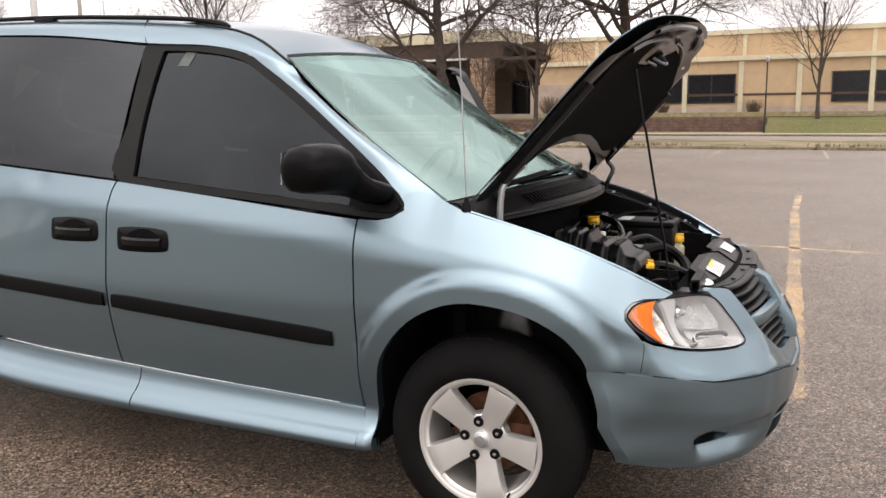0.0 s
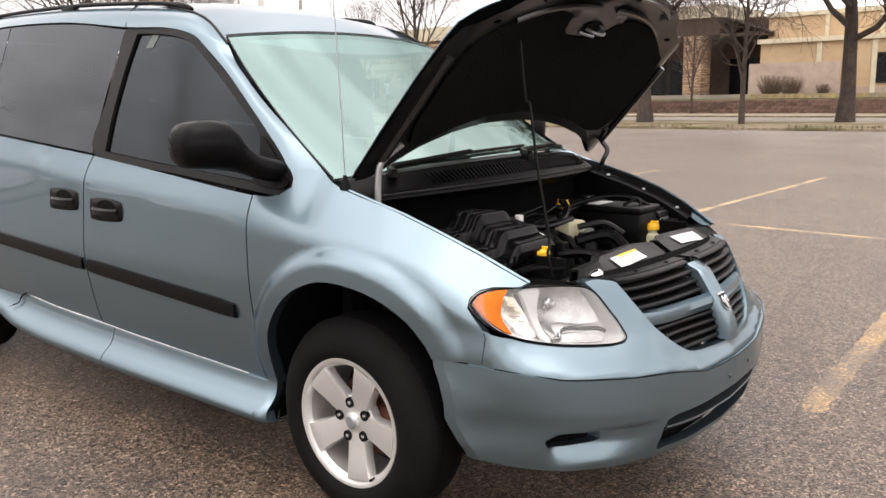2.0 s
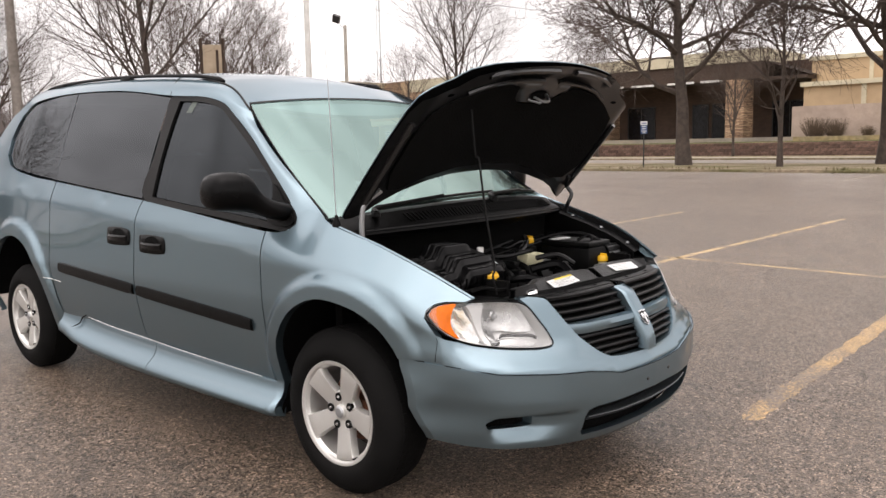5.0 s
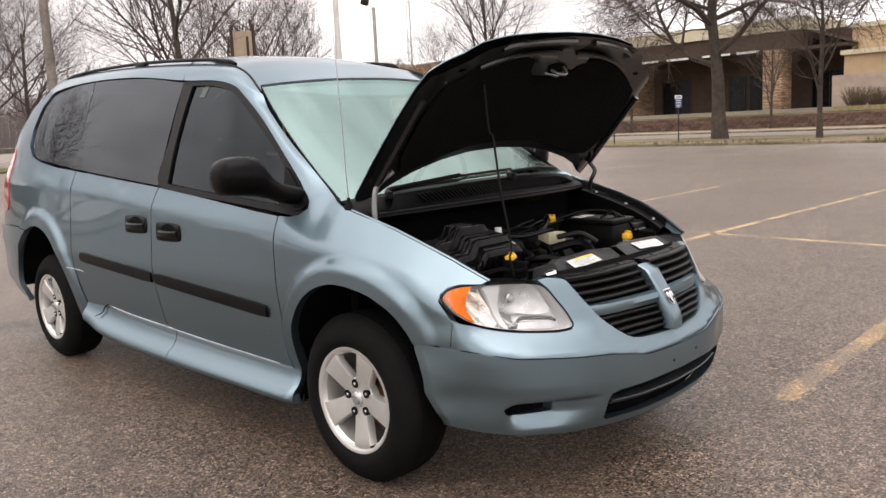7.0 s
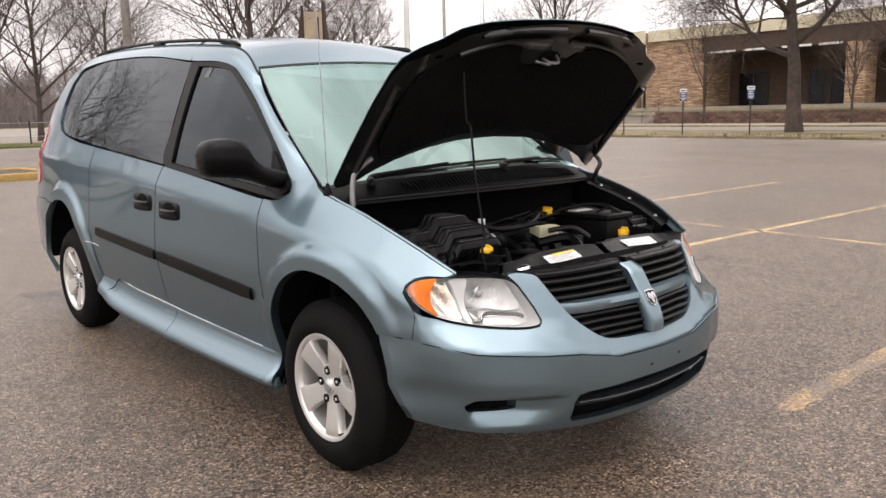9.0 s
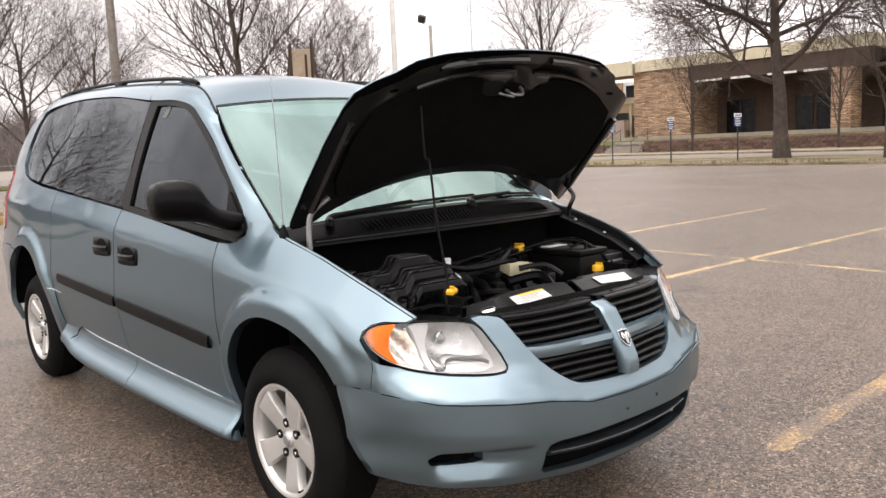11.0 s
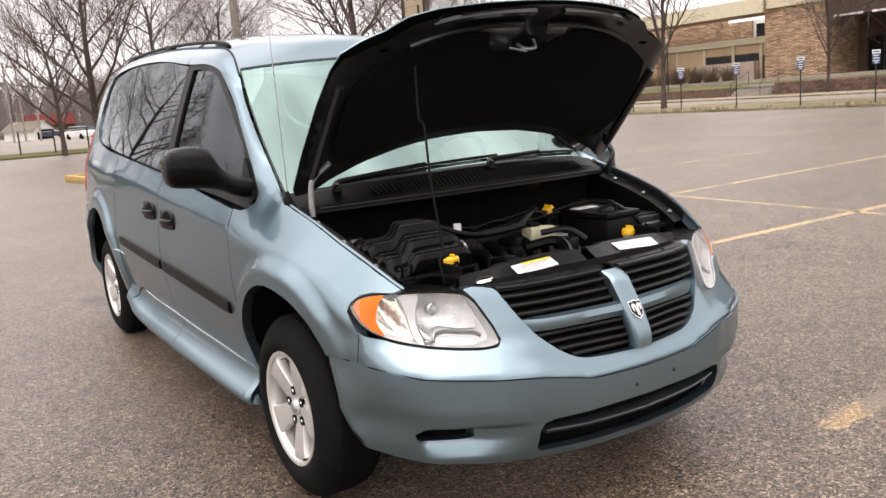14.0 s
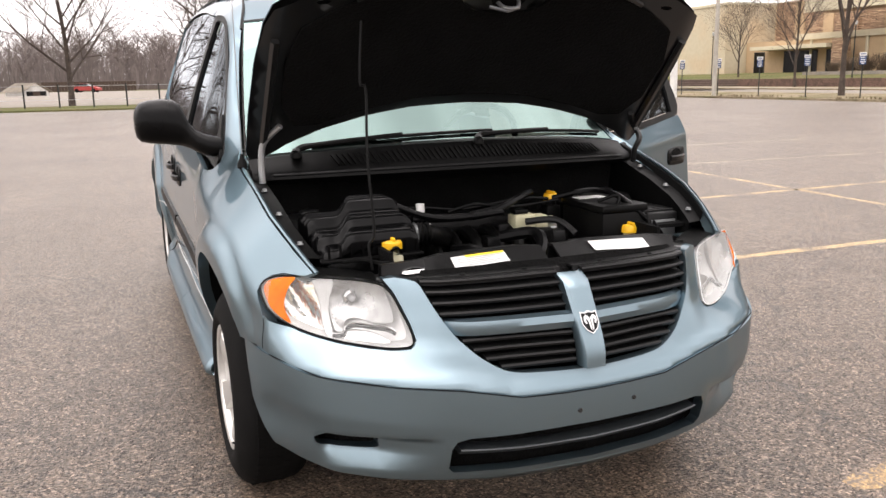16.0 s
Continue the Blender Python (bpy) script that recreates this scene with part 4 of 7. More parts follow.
both("tail_lamp", lambda s: sheet(curve([(-3.793, 1.267), (-3.72, 1.299), (-3.669, 1.092), (-3.657, 0.921), (-3.819, 0.911), (-3.832, 1.143)], 3, True), lambda x, z: Vector((x, s * (half_width(x, z) + 0.006), z)), 0.05, 0.03, flip=s > 0), REDLENS, VAN, "red tail lamp lens")
# windshield, bowed forward in the middle
bm = bmesh.new()
rows = []
for i in range(13):
    t = i / 12
    lo = Vector((-0.165, 0.735, 1.055)).lerp(Vector((-0.838, 0.605, 1.540)), t)
    row = []
    for k in range(17):
        u = -1 + k / 8
        bow = (1 - abs(u) ** 2.2)
        row.append((lo.x - 0.18 * t * (1 - t) + bow * (0.20 * (1 - t) + 0.075 * t), u * (lo.y - 0.012), lo.z + bow * (0.045 * (1 - t) + 0.03 * t) + 0.006 * math.sin(math.pi * t)))
    rows.append(row)
loft(bm, rows)
bmesh.ops.recalc_face_normals(bm, faces=bm.faces)
WS = part("windshield", bm, WINDSHIELD, VAN, "greenish windshield mirroring a white sky")
# its dark frit and rubber along the edges
ws = lambda t, u, lift=0.004: Vector((-0.165 + t * -0.673 - 0.18 * t * (1 - t) + (1 - abs(u) ** 2.2) * (0.20 * (1 - t) + 0.075 * t), u * (0.735 - 0.13 * t - 0.012), 1.055 + 0.485 * t + (1 - abs(u) ** 2.2) * (0.045 * (1 - t) + 0.03 * t) + 0.006 * math.sin(math.pi * t) + lift))
for s in (-1, 1):
    bm = bmesh.new()
    loft(bm, [[ws(i / 16, s * 1.0), ws(i / 16, s * 0.993)] for i in range(17)])
    part("windshield_seal", solid(bm, 0.004), TRIMGREY, WS)
    bm = bmesh.new()
    loft(bm, [[ws(i / 16, s * 0.99, -0.006), ws(i / 16, s * (0.962 - 0.012 * i / 16), -0.006)] for i in range(17)])
    part("windshield_border", bm, TRIMGREY, WS, "black printed glass border")
bm = bmesh.new()
loft(bm, [[ws(1.0, -1 + i / 10, -0.006), ws(0.955, -1 + i / 10, -0.006)] for i in range(21)])
part("windshield_border", bm, TRIMGREY, WS)
bm = bmesh.new()
loft(bm, [[ws(1.0, -1 + i / 10), ws(0.985, -1 + i / 10)] for i in range(21)])
part("windshield_seal", solid(bm, 0.004), TRIMGREY, WS)

# nose: bumper cover, grille surround, lamps
GRILLE_EDGE = [(p[0], p[1]) for p in curve([(-0.426, 0.774), (-0.415, 0.748), (-0.395, 0.704), (-0.367, 0.657), (-0.34, 0.625), (-0.30, 0.589), (-0.25, 0.559), (-0.20, 0.547), (-0.10, 0.541), (0, 0.539)], 3)]
grille = mirror([(0, 0.80), (-0.20, 0.80), (-0.40, 0.795)] + GRILLE_EDGE)
fascia_half = GRILLE_EDGE[::-1] + [(-0.434, 0.781), (-0.455, 0.786), (-0.48, 0.789), (-0.506, 0.784), (-0.487, 0.754), (-0.473, 0.716), (-0.460, 0.676), (-0.453, 0.638), (-0.470, 0.6185), (-0.515, 0.6145), (-0.575, 0.6185), (-0.64, 0.627), (-0.708, 0.644), (-0.758, 0.669), (-0.783, 0.684), (-0.795, 0.657), (-0.808, 0.62), (-0.816, 0.584), (-0.79, 0.5765), (-0.70, 0.553), (-0.55, 0.538), (-0.38, 0.5235), (-0.30, 0.5085), (-0.22, 0.494), (-0.1, 0.4905), (0, 0.4905)]
part("bumper_cover", sheet(yz(mirror(fascia_half)), front(0.0, 0.495, 9.0, True), 0.018, 0.03, inward=Vector((-1, 0, 0))), PAINT, VAN)
line_half = [(0, 0.490), (-0.1, 0.490), (-0.22, 0.494), (-0.30, 0.511), (-0.38, 0.526), (-0.55, 0.541), (-0.70, 0.556), (-0.79, 0.581), (-0.832, 0.592), (-0.832, 0.50), (-0.824, 0.42), (-0.806, 0.35), (-0.782, 0.302), (-0.72, 0.284), (-0.55, 0.270), (-0.3, 0.257), (0, 0.252)]
low_grille_half = [(0, 0.398), (-0.2, 0.397), (-0.35, 0.394), (-0.385, 0.386), (-0.398, 0.362), (-0.400, 0.305), (-0.386, 0.288), (-0.2, 0.283), (0, 0.281)]
fog = [(p[0], p[1]) for p in curve([(-0.700, 0.383), (-0.63, 0.388), (-0.566, 0.389), (-0.560, 0.372), (-0.564, 0.352), (-0.63, 0.349), (-0.685, 0.350), (-0.706, 0.365)], 3, True)]


def scoop(y, z):
    """The pressing round each lower slot: slanting in from the intake, open below, with a firm edge above."""
    y = abs(y)
    across = max(0.0, min(1.0, (y - 0.415) / 0.145)) * (1 - soft((y - 0.665) / 0.05))
    return 0.050 * across * max(0.0, min(1.0, (z - 0.292) / 0.058)) * (1 - soft((z - 0.389) / 0.009))


def bumper_at(q, z):
    p = front(0.004, 0.0, 0.476)(q, z)
    return p - Vector((scoop(p.y, z), 0, 0))


part("bumper", sheet(yz(mirror(line_half)), bumper_at, 0.0125, 0.04, holes=[yz(mirror(low_grille_half)), yz(fog), yz([(-y, z) for y, z in fog])], inward=Vector((-1, 0, 0)), flip=True), PAINT, VAN)
bm = bmesh.new()
tube(bm, [front(0.0025, 0.0, 0.476)(q_of(y), z + 0.0012) for y, z in line_half[8::-1] + [(-y, z) for y, z in line_half[1:9]]], 0.0016, 5)
part("bumper_joint", bm, BLACK, VAN, "dark joint over the bumper")
# ---- lamps, grille and lower front ----


def headlamp(s):
    """Clear lens over a pale housing: amber corner, crumpled bright turn chamber, plain wedge, fluted main bowl, dark brow and a small lower bowl."""
    out = [(s * -p[0], p[1]) for p in lamp_l]
    chamber = CRUMPLED if s < 0 else LENSWHITE
    back = Vector((-1, 0, 0))

    def cell(name, points, depth, material, label="", step=0.012, lip=0.012):
        pts = [(s * -p[0], p[1]) for p in curve(points, 3, True)]
        return part(name, sheet(yz(pts), lambda q, z: front(0.0)(q, z) + back * depth(-arc_y(abs(q)), z), step, lip, inward=back), material, lens, label)

    lens = part("headlamp", sheet(yz(out), front(0.007), 0.03, 0.012, inward=back), LENSCLEAR if s < 0 else LENSHAZE, VAN, "clear headlamp lens with a black seal")
    part("lamp_housing", sheet(yz([(y * 0.997, z) for y, z in out]), front(-0.062), 0.03, 0.0), LENSWHITE, lens, "pale inner housing")
    rim = [[front(0.0)(q, z), front(-0.064)(q, z)] for q, z in yz(out)]
    bm = bmesh.new()
    loft(bm, rim + [rim[0]])
    part("lamp_rim", bm, LENSWHITE, lens)
    ring = [front(0.007)(q, z) for q, z in yz(out)]
    bm = bmesh.new()
    tube(bm, ring + [ring[0]], 0.0026 if s < 0 else 0.0015, 6, cap=False)
    part("lamp_seal", bm, BLACK if s < 0 else LENSWHITE, lens, "thin seal")
    bm = bmesh.new()
    loft(bm, [[front(0.003)(q, z), front(-0.09)(q, z)] for q, z in yz([(s * -y, z + 0.006) for y, z in ((-0.74, 0.787), (-0.70, 0.7865), (-0.66, 0.785), (-0.62, 0.7835), (-0.58, 0.782), (-0.545, 0.778), (-0.512, 0.771))])])
    part("lamp_cover", solid(bm, 0.003), BLACK, lens, "black cover strip over the lamp")
    edge = (-0.712, -0.742, -0.748, -0.736) if s < 0 else (-0.762, -0.768, -0.768, -0.762)
    amber = [(-0.789, 0.742), (-0.784, 0.760), (-0.768, 0.775), (-0.735, 0.783), (edge[0], 0.783), (edge[0] - 0.015, 0.765), (edge[1], 0.735), (edge[2], 0.705), (edge[3], 0.669), (-0.756, 0.680), (-0.781, 0.707)]
    cell("turn_lens", amber, lambda y, z: -0.0095, AMBER, "amber corner lens")
    cell("turn_chamber", [(-0.716, 0.780), (-0.668, 0.780), (-0.660, 0.74), (-0.650, 0.69), (-0.652, 0.645), (-0.70, 0.655), (-0.745, 0.680), (-0.752, 0.71), (-0.745, 0.74)], lambda y, z: 0.030 + 0.020 * math.sin((y + 0.74) * 33) + 0.006 * math.sin(z * 55 + y * 90), chamber, "crumpled bright turn signal chamber", 0.008)
    cell("lamp_wedge", [(-0.669, 0.780), (-0.62, 0.778), (-0.632, 0.73), (-0.638, 0.69), (-0.640, 0.642), (-0.655, 0.643), (-0.655, 0.70), (-0.662, 0.75)], lambda y, z: 0.012, LENSWHITE, "plain white divider")
    cell("main_reflector", [(-0.612, 0.774), (-0.56, 0.775), (-0.512, 0.766), (-0.497, 0.742), (-0.489, 0.705), (-0.494, 0.674), (-0.53, 0.667), (-0.572, 0.674), (-0.598, 0.667), (-0.610, 0.650), (-0.630, 0.650), (-0.632, 0.70), (-0.624, 0.75)], lambda y, z: 0.020 + 0.042 * max(0.0, 1 - ((y + 0.560) / 0.085) ** 2 - ((z - 0.715) / 0.085) ** 2) + 0.0014 * math.sin(y * 2 * math.pi / 0.0105) * soft((0.735 - z) / 0.03), REFLECT if s < 0 else LENSWHITE, "fluted main reflector", 0.0042)
    cell("lower_reflector", [(-0.622, 0.634), (-0.604, 0.648), (-0.555, 0.650), (-0.520, 0.638), (-0.512, 0.627), (-0.56, 0.627)], lambda y, z: 0.018, REFLECT if s < 0 else LENSWHITE, "small lower reflector", 0.008)
    brow = [(-0.640, 0.637), (-0.616, 0.640), (-0.604, 0.655), (-0.580, 0.663), (-0.545, 0.660), (-0.510, 0.657), (-0.494, 0.648)]
    for lift, r, material, name in ((0.0, 0.0058, GREYPLASTIC, "lamp_brow"), (0.0075, 0.0016, CHROME, "brow_trim")):
        bm = bmesh.new()
        tube(bm, [(nose_x(y, z) - 0.014, s * -y, z + lift) for y, z in [(p[0], p[1]) for p in curve(brow, 4)]], r, 6)
        part(name, bm, material, lens)
    x = nose_x(0.575, 0.725)
    part("bulb", lathe([(0.001, 0.004), (0.008, 0.002), (0.011, -0.006), (0.011, -0.03)], "x", 14, (x - 0.034, s * 0.575, 0.725)), GALV, lens, "capped bulb")
    part("bulb_ring", lathe([(0.014, 0.0), (0.020, -0.003), (0.022, -0.012)], "x", 18, (x - 0.044, s * 0.575, 0.725)), CHROME, lens)
    return lens


for s in (-1, 1):
    headlamp(s)

# grille: dark backing, slats, body-coloured cross, emblem
GR = part("grille", sheet(yz([(y * 1.02, 0.665 + (z - 0.665) * 1.02) for y, z in grille]), front(-0.06), 0.04, 0.0), MATBLACK, VAN, "black slatted grille")


def inside_at(z):
    """Half the width of the grille opening at a height."""
    return lerp_table([(0.538, 0.02), (0.547, 0.20), (0.559, 0.25), (0.589, 0.30), (0.625, 0.34), (0.657, 0.367), (0.704, 0.395), (0.748, 0.415), (0.80, 0.432)], z)


for z in (0.776, 0.750, 0.723, 0.697, 0.629, 0.606, 0.583, 0.561):
    w = inside_at(z) - 0.004
    for s in (-1, 1):
        bm = bmesh.new()
        rows = []
        for i in range(9):
            y = 0.04 + (w - 0.04) * i / 8
            x = nose_x(y, z)
            rows.append([(x - 0.008, s * y, z + 0.002), (x - 0.012, s * y, z + 0.0065), (x - 0.050, s * y, z + 0.011), (x - 0.050, s * y, z - 0.001), (x - 0.010, s * y, z - 0.004)])
        loft(bm, rows, closed=True, cap=True)
        bmesh.ops.recalc_face_normals(bm, faces=bm.faces)
        part("slat", bm, GREYPLASTIC, GR)
for s in (-1, 1):
    bm = bmesh.new()
    rows = []
    for i in range(11):
        y = 0.03 + 0.345 * i / 10
        zc = 0.662
        h = 0.0235
        x = nose_x(y, zc) - 0.030 * (y / 0.375) ** 10
        rows.append([(x - 0.02, s * y, zc + h), (x + 0.004, s * y, zc + h * 0.8), (x + 0.010, s * y, zc), (x + 0.004, s * y, zc - h * 0.8), (x - 0.02, s * y, zc - h)])
    loft(bm, rows)
    bmesh.ops.recalc_face_normals(bm, faces=bm.faces)
    part("grille_bar", solid(bm, 0.004), PAINT, GR, "body-coloured grille bar")
bm = bmesh.new()
rows = []
for i in range(13):
    z = 0.776 - 0.231 * i / 12
    w = 0.041 - 0.006 * (i / 12)
    x = nose_x(0, z) + 0.012 - (0.03 if i == 0 else 0)
    rows.append([(x - 0.035, -w, z), (x - 0.002, -w * 0.97, z), (x + 0.008, -w * 0.8, z), (x + 0.010, 0, z), (x + 0.008, w * 0.8, z), (x - 0.002, w * 0.97, z), (x - 0.035, w, z)])
loft(bm, rows)
bmesh.ops.recalc_face_normals(bm, faces=bm.faces)
part("grille_post", solid(bm, 0.004), PAINT, GR, "body-coloured upright grille bar")
shield = [(y * 1.0, 0.662 + (z - 0.66) * 0.78) for y, z in ((-0.025, 0.692), (-0.012, 0.689), (0.0, 0.694), (0.012, 0.689), (0.025, 0.692), (0.026, 0.655), (0.016, 0.634), (0.0, 0.622), (-0.016, 0.634), (-0.026, 0.655))]
emblem = part("emblem", sheet(shield, lambda y, z: Vector((nose_x(0, z) + 0.026, y, z)), 0.02, 0.006), CHROME, GR, "small chrome shield emblem")
part("emblem_field", sheet([(y * 0.86, 0.662 + (z - 0.662) * 0.86) for y, z in shield], lambda y, z: Vector((nose_x(0, z) + 0.0275, y, z)), 0.02, 0.0), GREYPLASTIC, emblem)
for sgn in (-1, 1):
    part("emblem_motif", sheet([(sgn * a_, b_) for a_, b_ in ((0.001, 0.671), (0.005, 0.676), (0.012, 0.679), (0.0185, 0.674), (0.0195, 0.665), (0.015, 0.657), (0.0105, 0.659), (0.0135, 0.667), (0.009, 0.669), (0.0065, 0.660), (0.005, 0.645), (0.001, 0.641))], lambda y, z: Vector((nose_x(0, z) + 0.0290, y, z)), 0.02, 0.0), CHROME, emblem)
for y in (-0.055, 0.115):
    part("bolt", lathe([(0.001, 0.004), (0.006, 0.003), (0.007, 0.0)], "x", 10, (nose_x(y, 0.445) + 0.004, y, 0.445 if y > 0 else 0.437)), DARKPAINT, VAN)
# lower grille with one bar, fog pockets
LG = part("lower_grille", sheet(yz(mirror([(y * 1.12, 0.33 + (z - 0.33) * 1.5) for y, z in low_grille_half])), front(-0.05), 0.08, 0.0, flip=True), MATBLACK, VAN, "dark lower air intake")
bm = bmesh.new()
rows = []
for i in range(25):
    y = -0.372 + 0.744 * i / 24
    x, z = nose_x(y, 0.33), 0.341 + 0.010 * abs(y / 0.385) ** 2
    rows.append([(x - 0.05, y, z + 0.008), (x + 0.003, y, z + 0.008), (x + 0.006, y, z + 0.005), (x - 0.010, y, z - 0.009), (x - 0.05, y, z - 0.008)])
loft(bm, rows, closed=True, cap=True)
bmesh.ops.recalc_face_normals(bm, faces=bm.faces)
part("intake_bar", bm, TRIMSATIN, LG, "grey bar across the intake")
bm = bmesh.new()
rows = []
for i in range(25):
    y = -0.40 + 0.8 * i / 24
    x, z = nose_x(y, 0.25), 0.262 + 0.016 * abs(y / 0.40) ** 3
    rows.append([(x - 0.03, y, z + 0.004), (x + 0.014, y, z + 0.004), (x + 0.014, y, z - 0.002), (x - 0.006, y, z - 0.022), (x - 0.03, y, z - 0.03)])
loft(bm, rows, closed=True, cap=True)
bmesh.ops.recalc_face_normals(bm, faces=bm.faces)
part("lower_lip", bm, PAINT, LG)
both("fog_recess", lambda s: sheet(yz([(s * -y * 1.0, z) for y, z in ((-0.72, 0.335), (-0.72, 0.405), (-0.54, 0.405), (-0.54, 0.335))]), lambda q, z: front(-0.035)(q, z) - Vector((0.05, 0, 0)), 0.03, 0.0), MATBLACK, VAN)

# ---- wheels ----


def wheel(x, y, s, turn, name="wheel"):
    w = new(name)
    w.parent = VAN
    w.matrix_basis = pose(x, y, 0.3245, 0, 0, turn) @ Matrix.Diagonal((0.958, -s if s else 1, 0.958, 1))
    tagged(w, "alloy wheel with black tyre")
    # the wheel's outer face looks to -y
    part("tyre", lathe([(0.205, 0.10), (0.225, 0.105), (0.275, 0.118), (0.318, 0.108), (0.333, 0.085), (0.3375, 0.05), (0.338, 0.0), (0.3375, -0.040), (0.3335, -0.054), (0.322, -0.072), (0.302, -0.088), (0.272, -0.101), (0.245, -0.106), (0.228, -0.101), (0.214, -0.093), (0.205, -0.085)], "y", 64), RUBBER, w, "black rubber tyre")
    tr = bmesh.new()
    for k in range(54):
        a = 2 * math.pi * k / 54
        for y0, y1, off in ((-0.050, -0.032, 0), (-0.022, 0.022, 0.5), (0.032, 0.050, 0)):
            b = a + off * math.pi / 54
            m = Matrix.Rotation(b, 4, "Y") @ Matrix.LocRotScale((0.3357, (y0 + y1) / 2, 0), None, (0.006, y1 - y0, 0.030))
            bmesh.ops.create_cube(tr, size=1, matrix=m)
    part("tread", tr, RUBBER, w, smooth=False)
    rim = part("rim", lathe([(0.184, 0.08), (0.185, -0.04), (0.188, -0.074), (0.193, -0.079), (0.197, -0.091), (0.204, -0.0955), (0.213, -0.0955), (0.2155, -0.089), (0.208, -0.080), (0.207, 0.08)], "y", 48), ALLOY, w, "silver alloy rim")
    # barrel much darker than the spokes, so that their gaps look dark
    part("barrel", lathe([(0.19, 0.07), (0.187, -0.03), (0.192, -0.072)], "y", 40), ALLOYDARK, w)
    part("brake_disc", lathe([(0.001, -0.005), (0.07, -0.006), (0.075, 0.01), (0.135, 0.012), (0.135, 0.03), (0.001, 0.03)], "y", 36), RUST, w, "rusty brake disc")
    part("brake_caliper", boxed(0.06, 0.155, -0.02, 0.05, -0.055, 0.055, bevel=0.015), RUST, w)
    for k in range(5):
        a = radians(65 + 72 * k)
        bm = bmesh.new()
        rows = []
        for r, hw, d in ((0.035, 0.034, -0.064), (0.06, 0.036, -0.067), (0.09, 0.0385, -0.072), (0.12, 0.041, -0.078), (0.16, 0.0465, -0.085), (0.180, 0.050, -0.087), (0.190, 0.056, -0.086)):
            row = []
            for u, dy in ((-1.06, 0.032), (-1.03, 0.008), (-0.96, 0.0), (0, -0.002), (0.96, 0.0), (1.03, 0.008), (1.06, 0.032)):
                t = u * hw
                row.append((r * math.cos(a) - t * math.sin(a), d + dy, r * math.sin(a) + t * math.cos(a)))
            rows.append(row)
        loft(bm, rows, closed=True, cap=True)
        bmesh.ops.recalc_face_normals(bm, faces=bm.faces)
        part("spoke", bm, ALLOY, rim)
    part("hub", lathe([(0.001, -0.078), (0.022, -0.078), (0.028, -0.074), (0.03, -0.066), (0.068, -0.0645), (0.084, -0.057), (0.09, -0.03)], "y", 30), ALLOY, rim)
    part("hub_cap", lathe([(0.001, -0.083), (0.018, -0.082), (0.025, -0.076)], "y", 24), STEEL, rim)
    for k in range(5):
        a = radians(101 + 72 * k)
        c = (0.061 * math.cos(a), 0, 0.061 * math.sin(a))
        # a black disc just over the hub paints the shade in the lug hole
        part("lug_well_shade", lathe([(0.0175, -0.060), (0.0172, -0.0712), (0.0155, -0.0705), (0.001, -0.0705)], "y", 16, c), BLACK, rim)
        part("lug_nut", lathe([(0.001, -0.0745), (0.006, -0.0738), (0.0082, -0.070), (0.0082, -0.060)], "y", 6, c), CHROME, rim)
    part("valve", lathe([(0.001, -0.1), (0.004, -0.1), (0.004, -0.07)], "y", 8, (0.10, 0, -0.165)), BLACK, rim)
    return w


wheel(0.0, -0.762, 0, 0)
wheel(-2.975, -0.730, 0, 0)
wheel(0.0, 0.762, 1, 0)
wheel(-2.975, 0.730, 1, 0)


def liner(cx, cz, r):
    def make(s):
        bm = bmesh.new()
        loft(bm, [[(cx + (r + 0.012) * math.cos(a), s * y, cz + (r + 0.012) * math.sin(a)) for y in (0.82, 0.70, 0.55, 0.45)] for a in [radians(2 + 176 * i / 24) for i in range(25)]])
        return bm
    return make


def front_liner(s):
    bm = bmesh.new()
    loft(bm, [[(p[0], s * (half_width(p[0], p[1]) - 0.036), p[1])] + [(p[0] * 1.02, s * y, p[1] + 0.012) for y in (0.80, 0.70, 0.55, 0.45)] for p in ARCH_LINE + [Vector((0.36, 0.45)), Vector((0.40, 0.30))]])
    return bm


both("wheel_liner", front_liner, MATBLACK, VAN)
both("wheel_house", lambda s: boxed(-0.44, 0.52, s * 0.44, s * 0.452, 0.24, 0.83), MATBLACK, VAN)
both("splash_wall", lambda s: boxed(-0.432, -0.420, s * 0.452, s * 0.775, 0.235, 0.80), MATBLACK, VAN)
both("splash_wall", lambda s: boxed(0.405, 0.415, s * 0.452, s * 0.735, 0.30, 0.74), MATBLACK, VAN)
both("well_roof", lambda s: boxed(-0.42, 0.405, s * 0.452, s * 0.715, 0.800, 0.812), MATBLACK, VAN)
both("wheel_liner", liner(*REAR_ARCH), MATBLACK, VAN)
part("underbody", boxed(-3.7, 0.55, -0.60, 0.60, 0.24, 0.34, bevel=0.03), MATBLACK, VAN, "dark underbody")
for x in (0.0, -2.975):
    bm = bmesh.new()
    tube(bm, [(x, -0.75, 0.338), (x, 0.75, 0.338)], 0.05, 12)
    part("axle", bm, MATBLACK, VAN)

# sill skirts of the lowered floor, in two lengths, with a curled rear end


SKIRT = curve([(0.745, 0.378), (0.806, 0.374), (0.812, 0.371), (0.814, 0.366), (0.818, 0.346), (0.827, 0.325), (0.845, 0.304), (0.868, 0.287), (0.882, 0.270), (0.885, 0.254), (0.873, 0.235), (0.84, 0.224), (0.75, 0.222)], 3)


